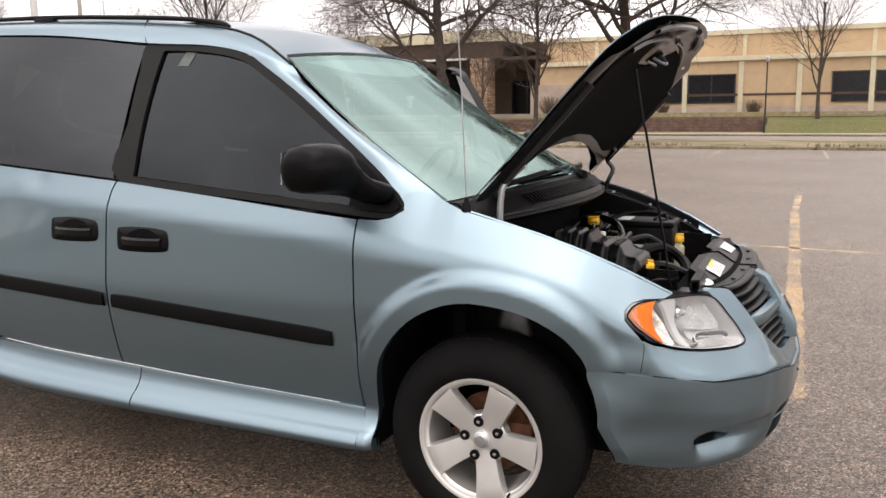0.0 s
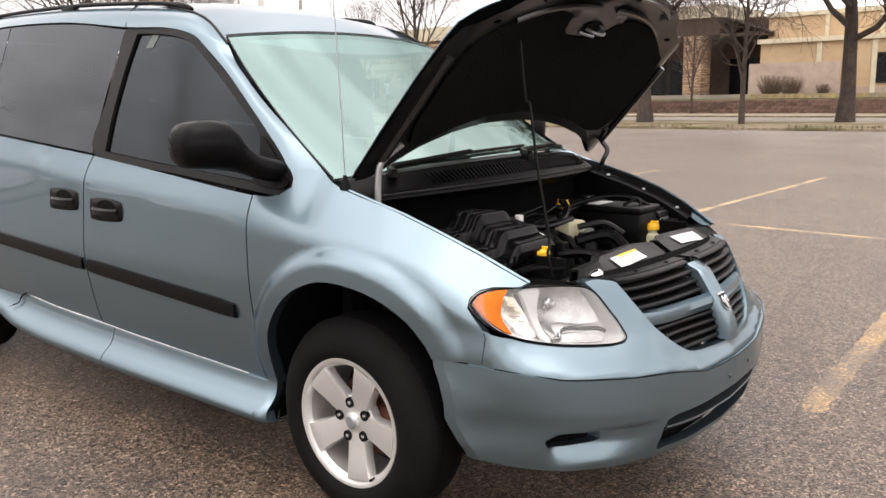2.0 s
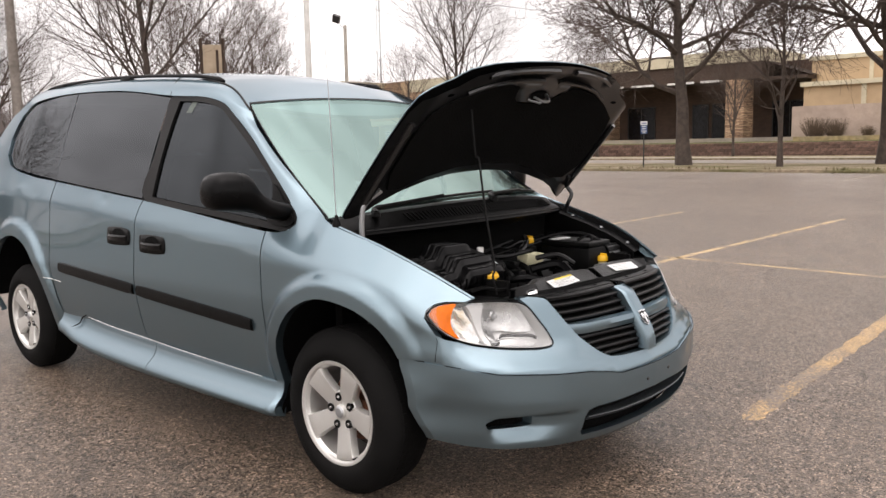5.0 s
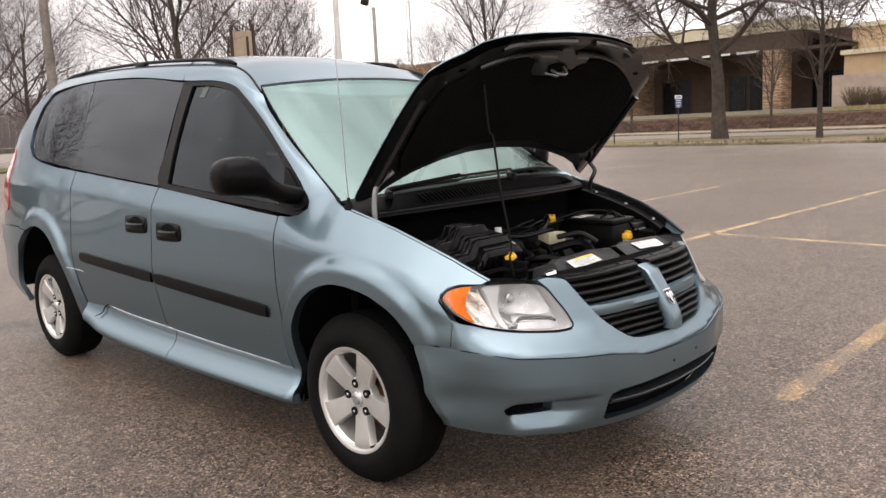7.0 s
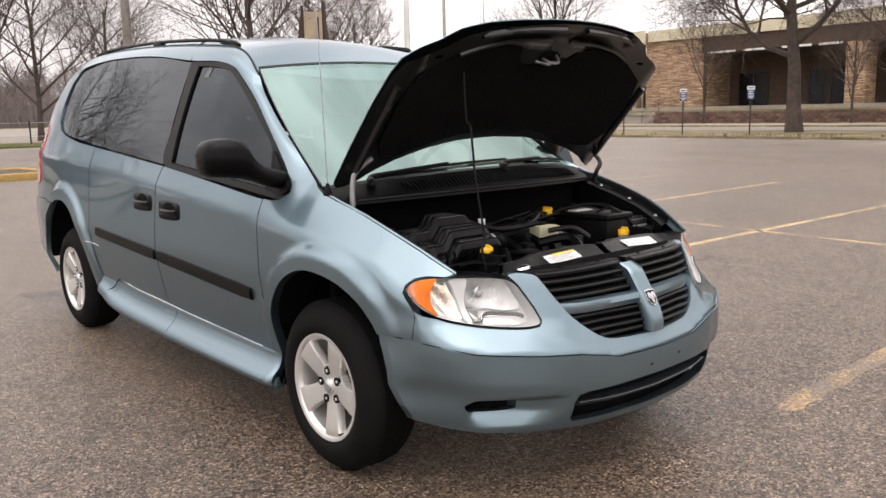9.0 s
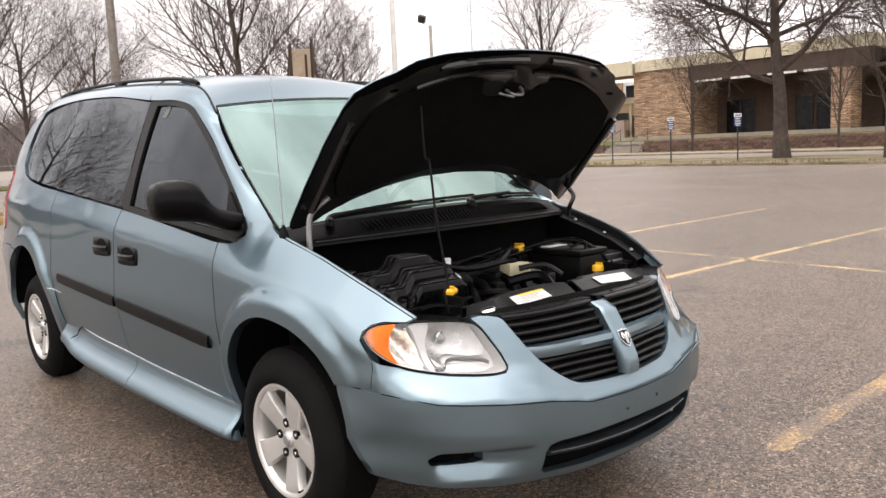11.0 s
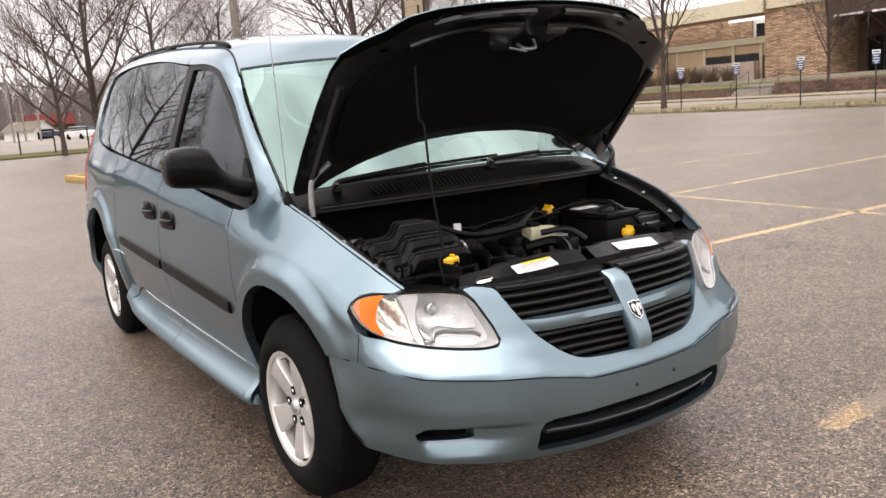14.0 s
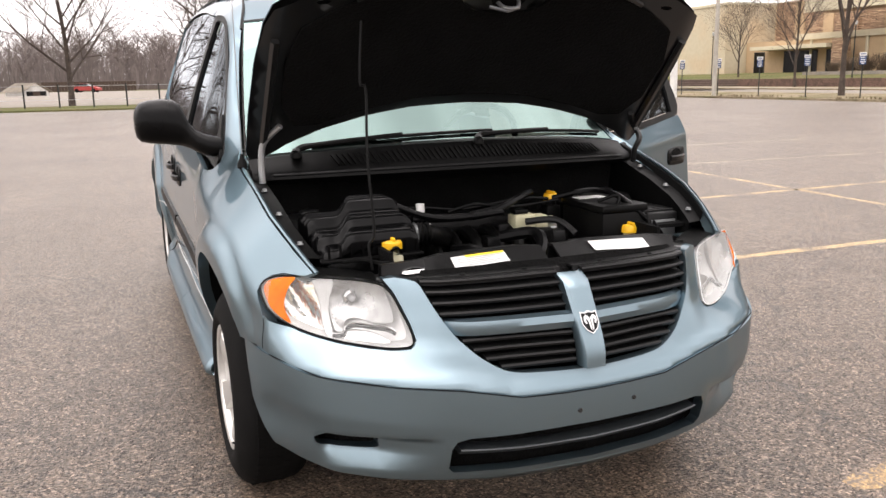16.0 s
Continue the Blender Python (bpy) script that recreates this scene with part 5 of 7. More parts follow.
def skirt(x0, x1):
    """Rolls out below the door; its top rises to the rear, its foot lifts before the rear wheel."""
    def make(s):
        bm = bmesh.new()
        rows = []
        for i in range(15):
            x = x0 + (x1 - x0) * i / 14
            top = lerp_table([(-0.42, 0.365), (-0.92, 0.374), (-1.39, 0.389), (-1.8, 0.403), (-2.2, 0.428), (-2.45, 0.455)], x)
            foot = lerp_table([(-1.4, 0.222), (-1.9, 0.235), (-2.2, 0.262), (-2.45, 0.300)], x)
            k = 1 - 0.35 * soft((-2.15 - x) / 0.3)
            rows.append([(x, s * (0.80 + (y - 0.80) * k if y > 0.80 else y), foot + (z - 0.222) * (top - foot) / 0.15) for y, z in SKIRT])
        loft(bm, rows, cap=True)
        bmesh.ops.recalc_face_normals(bm, faces=bm.faces)
        return bm
    return make


both("sill_skirt", skirt(-0.426, -1.398), PAINT, VAN)
both("sill_skirt", skirt(-1.403, -2.44), PAINT, VAN)
for s in (-1, 1):
    bm = bmesh.new()
    tube(bm, curve([(-2.13, s * 0.815, 0.443), (-2.19, s * 0.822, 0.418), (-2.205, s * 0.835, 0.385), (-2.26, s * 0.858, 0.362)], 4), [0.004] * 6 + [0.003] * 5 + [0.0012] * 2, 6)
    part("skirt_joint", bm, BLACK, VAN, "dark torn joint of the skirt")
# thin pale line on the skirt's top, and a short chip by the rear arch
for s in (-1, 1):
    bm = bmesh.new()
    tube(bm, [(x, s * (0.8165 + 0.002 * math.sin(x * 9)), lerp_table([(-0.42, 0.370), (-0.92, 0.379), (-1.39, 0.394), (-1.8, 0.408), (-2.16, 0.430)], x)) for x in [-2.14 + 0.06 * i for i in range(28)]], [0.0012, 0.002, 0.0026] + [0.0024] * 17 + [0.0016] * 8, 5)
    part("skirt_edge", bm, PALEMARK, VAN, "thin pale line along the skirt")
    bm = bmesh.new()
    tube(bm, [(x, s * (half_width(x, z) + 0.0005), z) for x, z in ((-2.535, 0.620), (-2.50, 0.617), (-2.44, 0.611), (-2.385, 0.607), (-2.37, 0.604))], [0.0024, 0.0022, 0.0018, 0.0016, 0.0008], 5)
    part("paint_chip", bm, PALEMARK, VAN)
both("sill", lambda s: boxed(-2.4, -0.43, s * 0.66, s * 0.745, 0.225, 0.36), DARKPAINT, VAN)


def moulding(x0, z0, x1, z1):
    def make(s):
        bm = bmesh.new()
        rows = []
        n = 14
        for i in range(n + 1):
            x, z = x0 + (x1 - x0) * i / n, z0 + (z1 - z0) * i / n
            h = 0.031 * (0.86 if i in (0, n) else 1)
            y = half_width(x, z)
            rows.append([(x, s * (y - 0.004), z + h), (x, s * (y + 0.010), z + h * 0.85), (x, s * (y + 0.014), z), (x, s * (y + 0.010), z - h * 0.85), (x, s * (y - 0.004), z - h)])
        loft(bm, rows, closed=True, cap=True)
        bmesh.ops.recalc_face_normals(bm, faces=bm.faces)
        return bm
    return make


part("side_moulding", moulding(-0.520, 0.602, -1.476, 0.651)(-1), BLACK, DOOR_R, "black rubbing strip")
part("side_moulding", moulding(-1.520, 0.652, -2.345, 0.696)(-1), BLACK, VAN, "black rubbing strip")
part("side_moulding", moulding(-1.520, 0.652, -2.345, 0.696)(1), BLACK, VAN, "black rubbing strip")


def handle(s, x, z, parent, flip=1):
    y = half_width(x, z)
    h = part("door_handle", bmesh.new(), BLACK, parent, "black pull handle in a recess")
    h.data.clear_geometry()
    bm = sheet(curve([(x - 0.118, z + 0.026), (x - 0.10, z + 0.040), (x, z + 0.045), (x + 0.095, z + 0.038), (x + 0.116, z + 0.022), (x + 0.119, z - 0.022), (x + 0.10, z - 0.040), (x, z - 0.046), (x - 0.10, z - 0.044), (x - 0.118, z - 0.03)], 3, True), lambda u, v: Vector((u, s * (half_width(u, v) + 0.004), v)), 0.03, 0.006, flip=s > 0)
    bm.to_mesh(h.data)
    bm.free()
    h.data.shade_smooth()
    part("handle_cup", sheet(curve([(x - 0.065, z + 0.012), (x - 0.025, z + 0.036), (x + 0.04, z + 0.036), (x + 0.07, z + 0.010), (x, z + 0.004)], 3, True), lambda u, v: Vector((u, s * (half_width(u, v) + 0.0055), v)), 0.03, 0, flip=s > 0), MATBLACK, h)
    bm = bmesh.new()
    rows = []
    for i in range(9):
        u = x - 0.09 + 0.18 * i / 8
        d = 0.008 + 0.020 * math.sin(math.pi * i / 8) ** 0.6
        rows.append([(u, s * (y + d), z + 0.008), (u, s * (y + d + 0.007), z), (u, s * (y + d + 0.003), z - 0.020), (u, s * (y + d - 0.01), z - 0.014)])
    loft(bm, rows, closed=True, cap=True)
    bmesh.ops.recalc_face_normals(bm, faces=bm.faces)
    part("handle_bar", bm, GREYPLASTIC, h)
    return h


handle(-1, -1.316, 0.890, DOOR_R)
handle(-1, -1.655, 0.911, VAN)
handle(1, -1.655, 0.911, VAN)


def mirror_unit(s, parent, fold=1.0):
    """Black outside mirror: rounded head, waisted arm and a foot on the door's corner."""
    bm = bmesh.new()
    rows = []
    for y, zc, h, xc, d in ((1.05, 1.164, 0.022, -0.505, 0.03), (1.045, 1.164, 0.050, -0.505, 0.055), (1.03, 1.166, 0.068, -0.503, 0.072), (1.0, 1.168, 0.076, -0.50, 0.085), (0.955, 1.168, 0.080, -0.488, 0.088), (0.918, 1.164, 0.080, -0.475, 0.086), (0.898, 1.156, 0.074, -0.465, 0.082), (0.886, 1.140, 0.062, -0.45, 0.07), (0.872, 1.120, 0.046, -0.425, 0.058), (0.852, 1.100, 0.038, -0.40, 0.055), (0.82, 1.086, 0.038, -0.375, 0.055), (0.775, 1.078, 0.036, -0.37, 0.05)):
        y = 0.82 + (y - 0.82) * fold
        row = []
        for k in range(16):
            a = 2 * math.pi * k / 16
            c, sn = math.cos(a), math.sin(a)
            row.append((xc + d * math.copysign(abs(c) ** 0.75, c), s * y, zc + h * math.copysign(abs(sn) ** 0.75, sn)))
        rows.append(row)
    loft(bm, rows, closed=True, cap=True)
    bmesh.ops.recalc_face_normals(bm, faces=bm.faces)
    m = part("door_mirror", bm, GLOSSBLACK, parent, "black door mirror", sharp=60)
    bm = sheet([(0.91, 1.215), (1.01, 1.215), (1.015, 1.12), (0.91, 1.11)], lambda y, z: Vector((-0.586, s * (0.82 + (y - 0.82) * fold), z)), 0.04, 0.004)
    part("mirror_glass", bm, CHROME, m)
    bm = sheet(curve([(-0.47, 1.040), (-0.36, 1.022), (-0.305, 1.030), (-0.30, 1.055), (-0.37, 1.115), (-0.468, 1.188), (-0.46, 1.12)], 4, True), glass_side(s, -0.006), 0.04, 0.02, flip=s > 0)
    part("mirror_foot", bm, BLACK, m)
    return m


mirror_unit(-1, DOOR_R)

# driver's door, swung open about its front edge
HINGE = Vector((-0.43, 0.83, 0))
DOOR_L = new("open_door")
DOOR_L.parent = VAN
DOOR_L.matrix_basis = Matrix.Translation(HINGE) @ Matrix.Rotation(radians(-57.5), 4, "Z") @ Matrix.Translation(-HINGE)
tagged(DOOR_L, "driver's door standing open")
part("door_panel", door_bm(front_door)(1), PAINT, DOOR_L)
part("window_frame", sheet(frame_outline, glass_side(1, 0.004), 0.05, 0.03, holes=[door_glass], flip=True), FRAMEBLACK, DOOR_L)
part("door_window", sheet(door_glass, glass_side(1, 0.016), 0.08, 0.0, flip=True), FRONTGLASS, DOOR_L)
part("side_moulding", moulding(-0.520, 0.602, -1.476, 0.651)(1), BLACK, DOOR_L)
part("inner_trim", sheet([(-0.37, 0.45), (-0.37, 1.0), (-1.32, 1.08), (-1.38, 0.85), (-1.37, 0.6), (-1.31, 0.45)], lambda x, z: Vector((x, half_width(x, z) - 0.07, z)), 0.08, 0.0), SEAT, DOOR_L)
handle(1, -1.316, 0.890, DOOR_L)
mirror_unit(1, DOOR_L, 0.35)

# black roof joints: along the roof's edge, and over the pillar behind the front door
for s in (-1, 1):
    bm = bmesh.new()
    tube(bm, [(p.x, -s * p.y, p.z + 0.001) for p in GLASSLINE if -1.35 < p.x < -0.80], 0.0055, 6)
    part("roof_joint", bm, FRAMEBLACK, VAN, "black roof joint strip")
    bm = bmesh.new()
    k = min(range(len(DOORLINE)), key=lambda i: abs(DOORLINE[i].x + 1.45))
    a, b = DOORLINE[k], GLASSLINE[k]
    tube(bm, [(a.x + (b.x - a.x) * t + 0.05 * t * t, -s * (a.y + (b.y - a.y) * t), a.z + (b.z - a.z) * t + 0.0105 * math.sin(math.pi * t)) for t in [i / 8 for i in range(9)]], 0.0025, 5)
    part("door_joint", bm, FRAMEBLACK, VAN)

# roof rails, aerial
for s in (-1, 1):
    bm = bmesh.new()
    zs = lambda x: lerp_table([(p.x, p.z) for p in GLASSLINE[::-1]], x)
    pts = [(-1.14, s * 0.52, zs(-1.14) + 0.006), (-1.22, s * 0.525, zs(-1.22) + 0.014), (-1.42, s * 0.525, zs(-1.42) + 0.012), (-2.0, s * 0.515, zs(-2.0) + 0.006), (-2.6, s * 0.51, zs(-2.6) + 0.004), (-2.98, s * 0.51, zs(-2.98) + 0.0), (-3.14, s * 0.50, zs(-3.14) - 0.005)]
    tube(bm, curve(pts, 4), [0.010, 0.013, 0.015, 0.014, 0.012] + [0.009] * (len(curve(pts, 4)) - 7) + [0.009, 0.008], 8)
    rail = part("roof_rail", bm, BLACK, VAN, "black roof rail")
    for x in (-1.30, -2.1, -2.92):
        part("rail_foot", boxed(x - 0.06, x + 0.06, s * 0.497, s * 0.525, zs(x) - 0.03, zs(x) + 0.008, bevel=0.01), BLACK, rail)
AER = part("aerial", lathe([(0.001, 0.034), (0.006, 0.033), (0.008, 0.02), (0.016, 0.004), (0.018, -0.01), (0.012, -0.016)], "z", 14, (-0.085, -0.745, 1.04)), BLACK, VAN, "aerial with black base")
bm = bmesh.new()
tube(bm, [(-0.085, -0.745, 1.06), (-0.10, -0.743, 1.4), (-0.125, -0.738, 1.78)], [0.0024, 0.0020, 0.0014], 5)
part("aerial_mast", bm, STEEL, AER)

# ---- bonnet, raised ----
OPEN = radians(47.6)
EL, EN = Vector((math.cos(OPEN), 0, math.sin(OPEN))), Vector((-math.sin(OPEN), 0, math.cos(OPEN)))
HOOD_AT = Vector((-0.08, 0, 1.07))


def hood_h(l, y):
    """How far the bonnet's skin arches over the plane of its rim."""
    crown = lerp_table([(0, 0.075), (0.2, 0.075), (0.5, 0.075), (0.7, 0.055), (0.815, 0.012)], l)
    return crown * (1 - min(1, abs(y) / 0.74) ** 2.2) - 0.012 - 0.03 * max(0, (l - 0.55) / 0.26) ** 2


def hood_at(depth):
    return lambda y, l: HOOD_AT + EL * l + Vector((0, y, 0)) + EN * (hood_h(l, y) - depth)


hood_half = [(0, 0.187), (-0.2, 0.178), (-0.35, 0.155), (-0.5, 0.118), (-0.62, 0.07), (-0.70, 0.012), (-0.728, 0.0), (-0.738, 0.03), (-0.742, 0.2), (-0.738, 0.4), (-0.722, 0.54), (-0.70, 0.60), (-0.64, 0.638), (-0.56, 0.672), (-0.50, 0.725), (-0.40, 0.765), (-0.25, 0.795), (-0.1, 0.812), (0, 0.815)]
HOOD = part("bonnet", sheet(mirror(hood_half), hood_at(0.0), 0.05, 0.003, flip=True), PAINT, VAN, "raised bonnet with black underside")
inner = [(y * 0.998, 0.41 + (l - 0.41) * 0.998) for y, l in mirror(hood_half)]
pad = mirror([(0, 0.235), (-0.2, 0.225), (-0.4, 0.185), (-0.52, 0.15), (-0.60, 0.16), (-0.65, 0.25), (-0.655, 0.42), (-0.62, 0.54), (-0.52, 0.60), (-0.40, 0.655), (-0.25, 0.675), (-0.17, 0.665), (-0.13, 0.60), (-0.09, 0.575), (0, 0.57)])


def under(y, l):
    """The pressed inner panel: rim, a hollow for the pad, a raised latch plate."""
    d = 0.009
    edge = min(abs(0.735 - abs(y)), 0.2)
    d += 0.034 * math.sin(min(1, min(edge, 0.83 - l + 0.02, l + 0.05) / 0.10) * math.pi / 2)
    d += 0.014 * (1 if within(LATCH, y, l) else 0)
    if 0.70 < l < 0.775 and 0.06 < abs(y) < 0.40:
        d -= 0.012
    return HOOD_AT + EL * l + Vector((0, y, 0)) + EN * (hood_h(l, y) - d)


LATCH = mirror([(0, 0.585), (-0.08, 0.59), (-0.13, 0.62), (-0.19, 0.69), (0, 0.70)])
holes = [curve([(s * 0.585, 0.625), (s * 0.57, 0.632), (s * 0.545, 0.628), (s * 0.55, 0.618), (s * 0.575, 0.616)], 2, True) for s in (-1, 1)]
part("inner_panel", sheet(inner, under, 0.03, 0.0, holes=holes), DARKPAINT, HOOD, "dark painted inner panel")
part("inner_panel_back", sheet(inner, lambda y, l: hood_at(0.006)(y, l), 0.06, 0.0), MATBLACK, HOOD)
part("insulation_pad", sheet(pad, lambda y, l: HOOD_AT + EL * l + Vector((0, y, 0)) + EN * (hood_h(l, y) - 0.052), 0.05, 0.012, inward=EN), MATBLACK, HOOD, "matt black insulation pad")
for s in (-1, 1):
    strip = [(s * 0.05, 0.70), (s * 0.06, 0.715), (s * 0.25, 0.705), (s * 0.40, 0.675), (s * 0.42, 0.66), (s * 0.25, 0.69)]
    bm = bmesh.new()
    tube(bm, [hood_at(0.048)(y, l) for y, l in curve([(s * 0.05, 0.708), (s * 0.2, 0.702), (s * 0.35, 0.675), (s * 0.47, 0.63)], 5)], 0.009, 6)
    part("hood_rib", bm, DARKPAINT, HOOD)
    bm = bmesh.new()
    tube(bm, [hood_at(0.042)(y, l) for y, l in curve([(s * 0.06, 0.785), (s * 0.2, 0.775), (s * 0.33, 0.752), (s * 0.42, 0.72)], 5)], 0.012, 6)
    part("hood_rib", bm, DARKPAINT, HOOD)
    bm = bmesh.new()
    tube(bm, [hood_at(0.040)(s * 0.69, l) for l in (0.10, 0.3, 0.5)], 0.014, 6)
    part("hood_rib", bm, DARKPAINT, HOOD)
    # hinges
    bm = bmesh.new()
    foot = Vector((0.01, s * 0.700, 0.985))
    knee = Vector((0.022, s * 0.690, 1.115))
    top = hood_at(0.05)(s * 0.645, 0.17)
    tube(bm, curve([foot, Vector((0.012, s * 0.70, 1.06)), knee, top] if s < 0 else [foot, Vector((0.03, 0.690, 1.03)), Vector((0.045, 0.700, 1.075)), Vector((0.02, 0.69, 1.12)), top], 4), 0.0105, 8)
    part("hood_hinge", bm, STEEL if s < 0 else DARKPAINT, VAN, "bare steel bonnet hinge")
# latch striker
bm = bmesh.new()
tube(bm, curve([hood_at(0.06)(-0.03, 0.62), hood_at(0.095)(-0.022, 0.628), hood_at(0.10)(0.015, 0.635), hood_at(0.06)(0.03, 0.64)], 4), 0.006, 8)
tube(bm, [hood_at(0.06)(-0.05, 0.60), hood_at(0.085)(0.0, 0.605), hood_at(0.06)(0.05, 0.60)], 0.005, 6)
part("hood_latch", bm, STEEL, HOOD, "steel latch hook")
part("latch_pocket", sheet(curve([(-0.055, 0.64), (0, 0.655), (0.055, 0.64), (0.04, 0.605), (-0.03, 0.60)], 3, True), lambda y, l: hood_at(0.062)(y, l), 0.03, 0.0), MATBLACK, HOOD)
# prop rod: from the right wing's inside to the pad
bm = bmesh.new()
a, b = Vector((0.508, -0.498, 0.785)), Vector((0.372, -0.465, 1.462))
tube(bm, curve([a, a.lerp(b, 0.10) + Vector((0.0, -0.008, 0)), a.lerp(b, 0.16) + Vector((0, 0.010, 0)), a.lerp(b, 0.45), a.lerp(b, 0.72) + Vector((0, 0.004, 0)), a.lerp(b, 0.76) + Vector((0, -0.012, 0)), b], 4), 0.0042, 6)
part("prop_rod", bm, BLACK, VAN, "thin black prop rod")

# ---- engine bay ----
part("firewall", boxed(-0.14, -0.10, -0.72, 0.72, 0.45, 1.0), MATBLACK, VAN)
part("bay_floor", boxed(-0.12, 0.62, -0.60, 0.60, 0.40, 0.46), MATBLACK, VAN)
for s in (-1, 1):
    bm = bmesh.new()
    rows = []
    for x in (-0.13, 0.0, 0.15, 0.28, 0.36, 0.41, 0.44):
        zt, yt = lerp_table(EDGE_Z, x), lerp_table(EDGE_Y, x)
        rows.append([(x, s * (yt - 0.003), zt - 0.002), (x, s * (yt - 0.022), zt - 0.006), (x, s * (yt - 0.030), zt - 0.03), (x, s * (yt - 0.075), zt - 0.035), (x, s * (yt - 0.085), zt - 0.12), (x, s * (yt - 0.13), 0.45)])
    loft(bm, rows)
    part("inner_wing", bm, BLACK, VAN, "dark inner wing")
    bm = bmesh.new()
    tube(bm, [(x, s * (lerp_table(EDGE_Y, x) - 0.012), lerp_table(EDGE_Z, x) - 0.001) for x in (-0.10, 0.0, 0.15, 0.28, 0.40, 0.50, 0.535)], 0.006, 6)
    part("wing_flange", bm, PAINT, VAN)
    for x in (0.05, 0.22, 0.38):
        part("bolt", lathe([(0.001, 0.008), (0.007, 0.007), (0.008, 0.0), (0.012, -0.001)], "z", 8, (x, s * (lerp_table(EDGE_Y, x) - 0.05), lerp_table(EDGE_Z, x) - 0.030)), STEEL, VAN)
    part("strut_tower", lathe([(0.001, 0.02), (0.03, 0.02), (0.035, 0.008), (0.09, 0.0), (0.10, -0.02), (0.11, -0.35)], "z", 24, (0.03, s * 0.56, 0.87)), DARKPAINT, VAN)

# cowl: plenum shelf, vent grille of small bars, wiper arms
bm = bmesh.new()
rows = []
for i in range(25):
    y = -0.72 + 1.44 * i / 24
    b = 1 - (abs(y) / 0.72) ** 2
    back = -0.155 + 0.195 * b
    rows.append([(back, y, 1.052 + 0.045 * b), (back + 0.03, y, 1.050 + 0.044 * b), (back + 0.055, y, 1.030 + 0.036 * b), (back + 0.10 - 0.03 * b, y, 1.012 + 0.025 * b), (back + 0.115 - 0.03 * b, y, 1.000 + 0.02 * b), (back + 0.118 - 0.03 * b, y, 0.988 + 0.018 * b), (back + 0.07 - 0.03 * b, y, 0.975)])
loft(bm, rows)
bmesh.ops.recalc_face_normals(bm, faces=bm.faces)
COWL = part("cowl", solid(bm, 0.006), BLACK, VAN, "black plastic cowl panel with vent slots")
for i in range(58):
    y = -0.46 + 1.0 * i / 57
    b = 1 - (abs(y) / 0.72) ** 2
    back = -0.155 + 0.195 * b
    bm = bmesh.new()
    tube(bm, [(back + 0.048, y - 0.012, 1.040 + 0.040 * b), (back + 0.10 - 0.03 * b, y + 0.006, 1.018 + 0.026 * b)], 0.0042, 4)
    part("vent_bar", bm, BLACK, COWL, smooth=False)
bm = bmesh.new()
tube(bm, [(-0.155 + 0.195 * (1 - (abs(y) / 0.72) ** 2) + 0.118 - 0.03 * (1 - (abs(y) / 0.72) ** 2), y, 1.002 + 0.02 * (1 - (abs(y) / 0.72) ** 2)) for y in [-0.66 + 0.12 * k for k in range(12)]], 0.004, 6)
part("cowl_seal", bm, GREYPLASTIC, COWL, "black rubber bonnet seal")


def glass_at(y, up, lift):
    """A place just over the windshield: y across, up along its slope."""
    p = ws(up, max(-1, min(1, y / (0.735 - 0.13 * up - 0.012))), 0)
    return p + Vector((0.55, 0, 0.8)) * lift


for py, tip_y, name in ((-0.58, 0.03, "wiper"), (0.02, 0.56, "wiper")):
    bm = bmesh.new()
    arm = [glass_at(py, 0.0, 0.006) + Vector((0.05, 0, -0.01)), glass_at(py + 0.03, 0.0, 0.014), glass_at(py + 0.15, 0.006, 0.018), glass_at((py + tip_y) / 2 + 0.05, 0.022, 0.016)]
    tube(bm, curve(arm, 5), [0.016] * 3 + [0.011] * 4 + [0.009] * 9, 8)
    w = part(name, bm, BLACK, VAN, "black wiper arm parked on the glass")
    bm = bmesh.new()
    tube(bm, [glass_at(y, 0.016 + 0.016 * (y - py) / (tip_y - py), 0.008) for y in [py + 0.06 + (tip_y - py + 0.02) * k / 8 for k in range(9)]], 0.006, 6)
    part("wiper_blade", bm, BLACK, w)
    part("wiper_pivot", lathe([(0.001, 0.0), (0.014, -0.002), (0.018, -0.008), (0.018, -0.02)], "z", 14, tuple(glass_at(py, 0.0, 0.005) + Vector((0.05, 0, 0)))), BLACK, w)

# air filter box with ribbed lid
LID_TOP = [(0.10, 0.935), (0.12, 0.945), (0.235, 0.943), (0.262, 0.914), (0.345, 0.908), (0.375, 0.878), (0.405, 0.872), (0.418, 0.850)]


def lid_z(x, y):
    """Stepped lid: high towards the engine, a terrace outside, grooves across."""
    z = lerp_table(LID_TOP, x) - 0.046 * soft((-0.485 - y - 0.25 * (x - 0.25)) / 0.045)
    z -= 0.010 * sum(math.exp(-((x - g) / 0.007) ** 2) for g in (0.165, 0.207, 0.250, 0.30, 0.36))
    return z - 0.02 * (soft((-0.595 - y) / 0.02) + soft((y + 0.345) / 0.02))


bm = bmesh.new()
rows = []
for i in range(49):
    x = 0.10 + 0.318 * i / 48
    ys = [-0.615 + 0.29 * k / 24 for k in range(25)]
    rows.append([(x, -0.618, 0.80)] + [(x, y, lid_z(x, y)) for y in ys] + [(x, -0.322, 0.80)])
loft(bm, rows)
for end in (rows[0], rows[-1]):
    bm.faces.new([bm.verts.new(q) for q in end])
for k in range(9):
    box(bm, 0.417, 0.423, -0.60 + 0.033 * k, -0.594 + 0.033 * k, 0.808, 0.846)
box(bm, 0.098, 0.416, -0.614, -0.326, 0.70, 0.80, bevel=0.01)
bmesh.ops.recalc_face_normals(bm, faces=bm.faces)
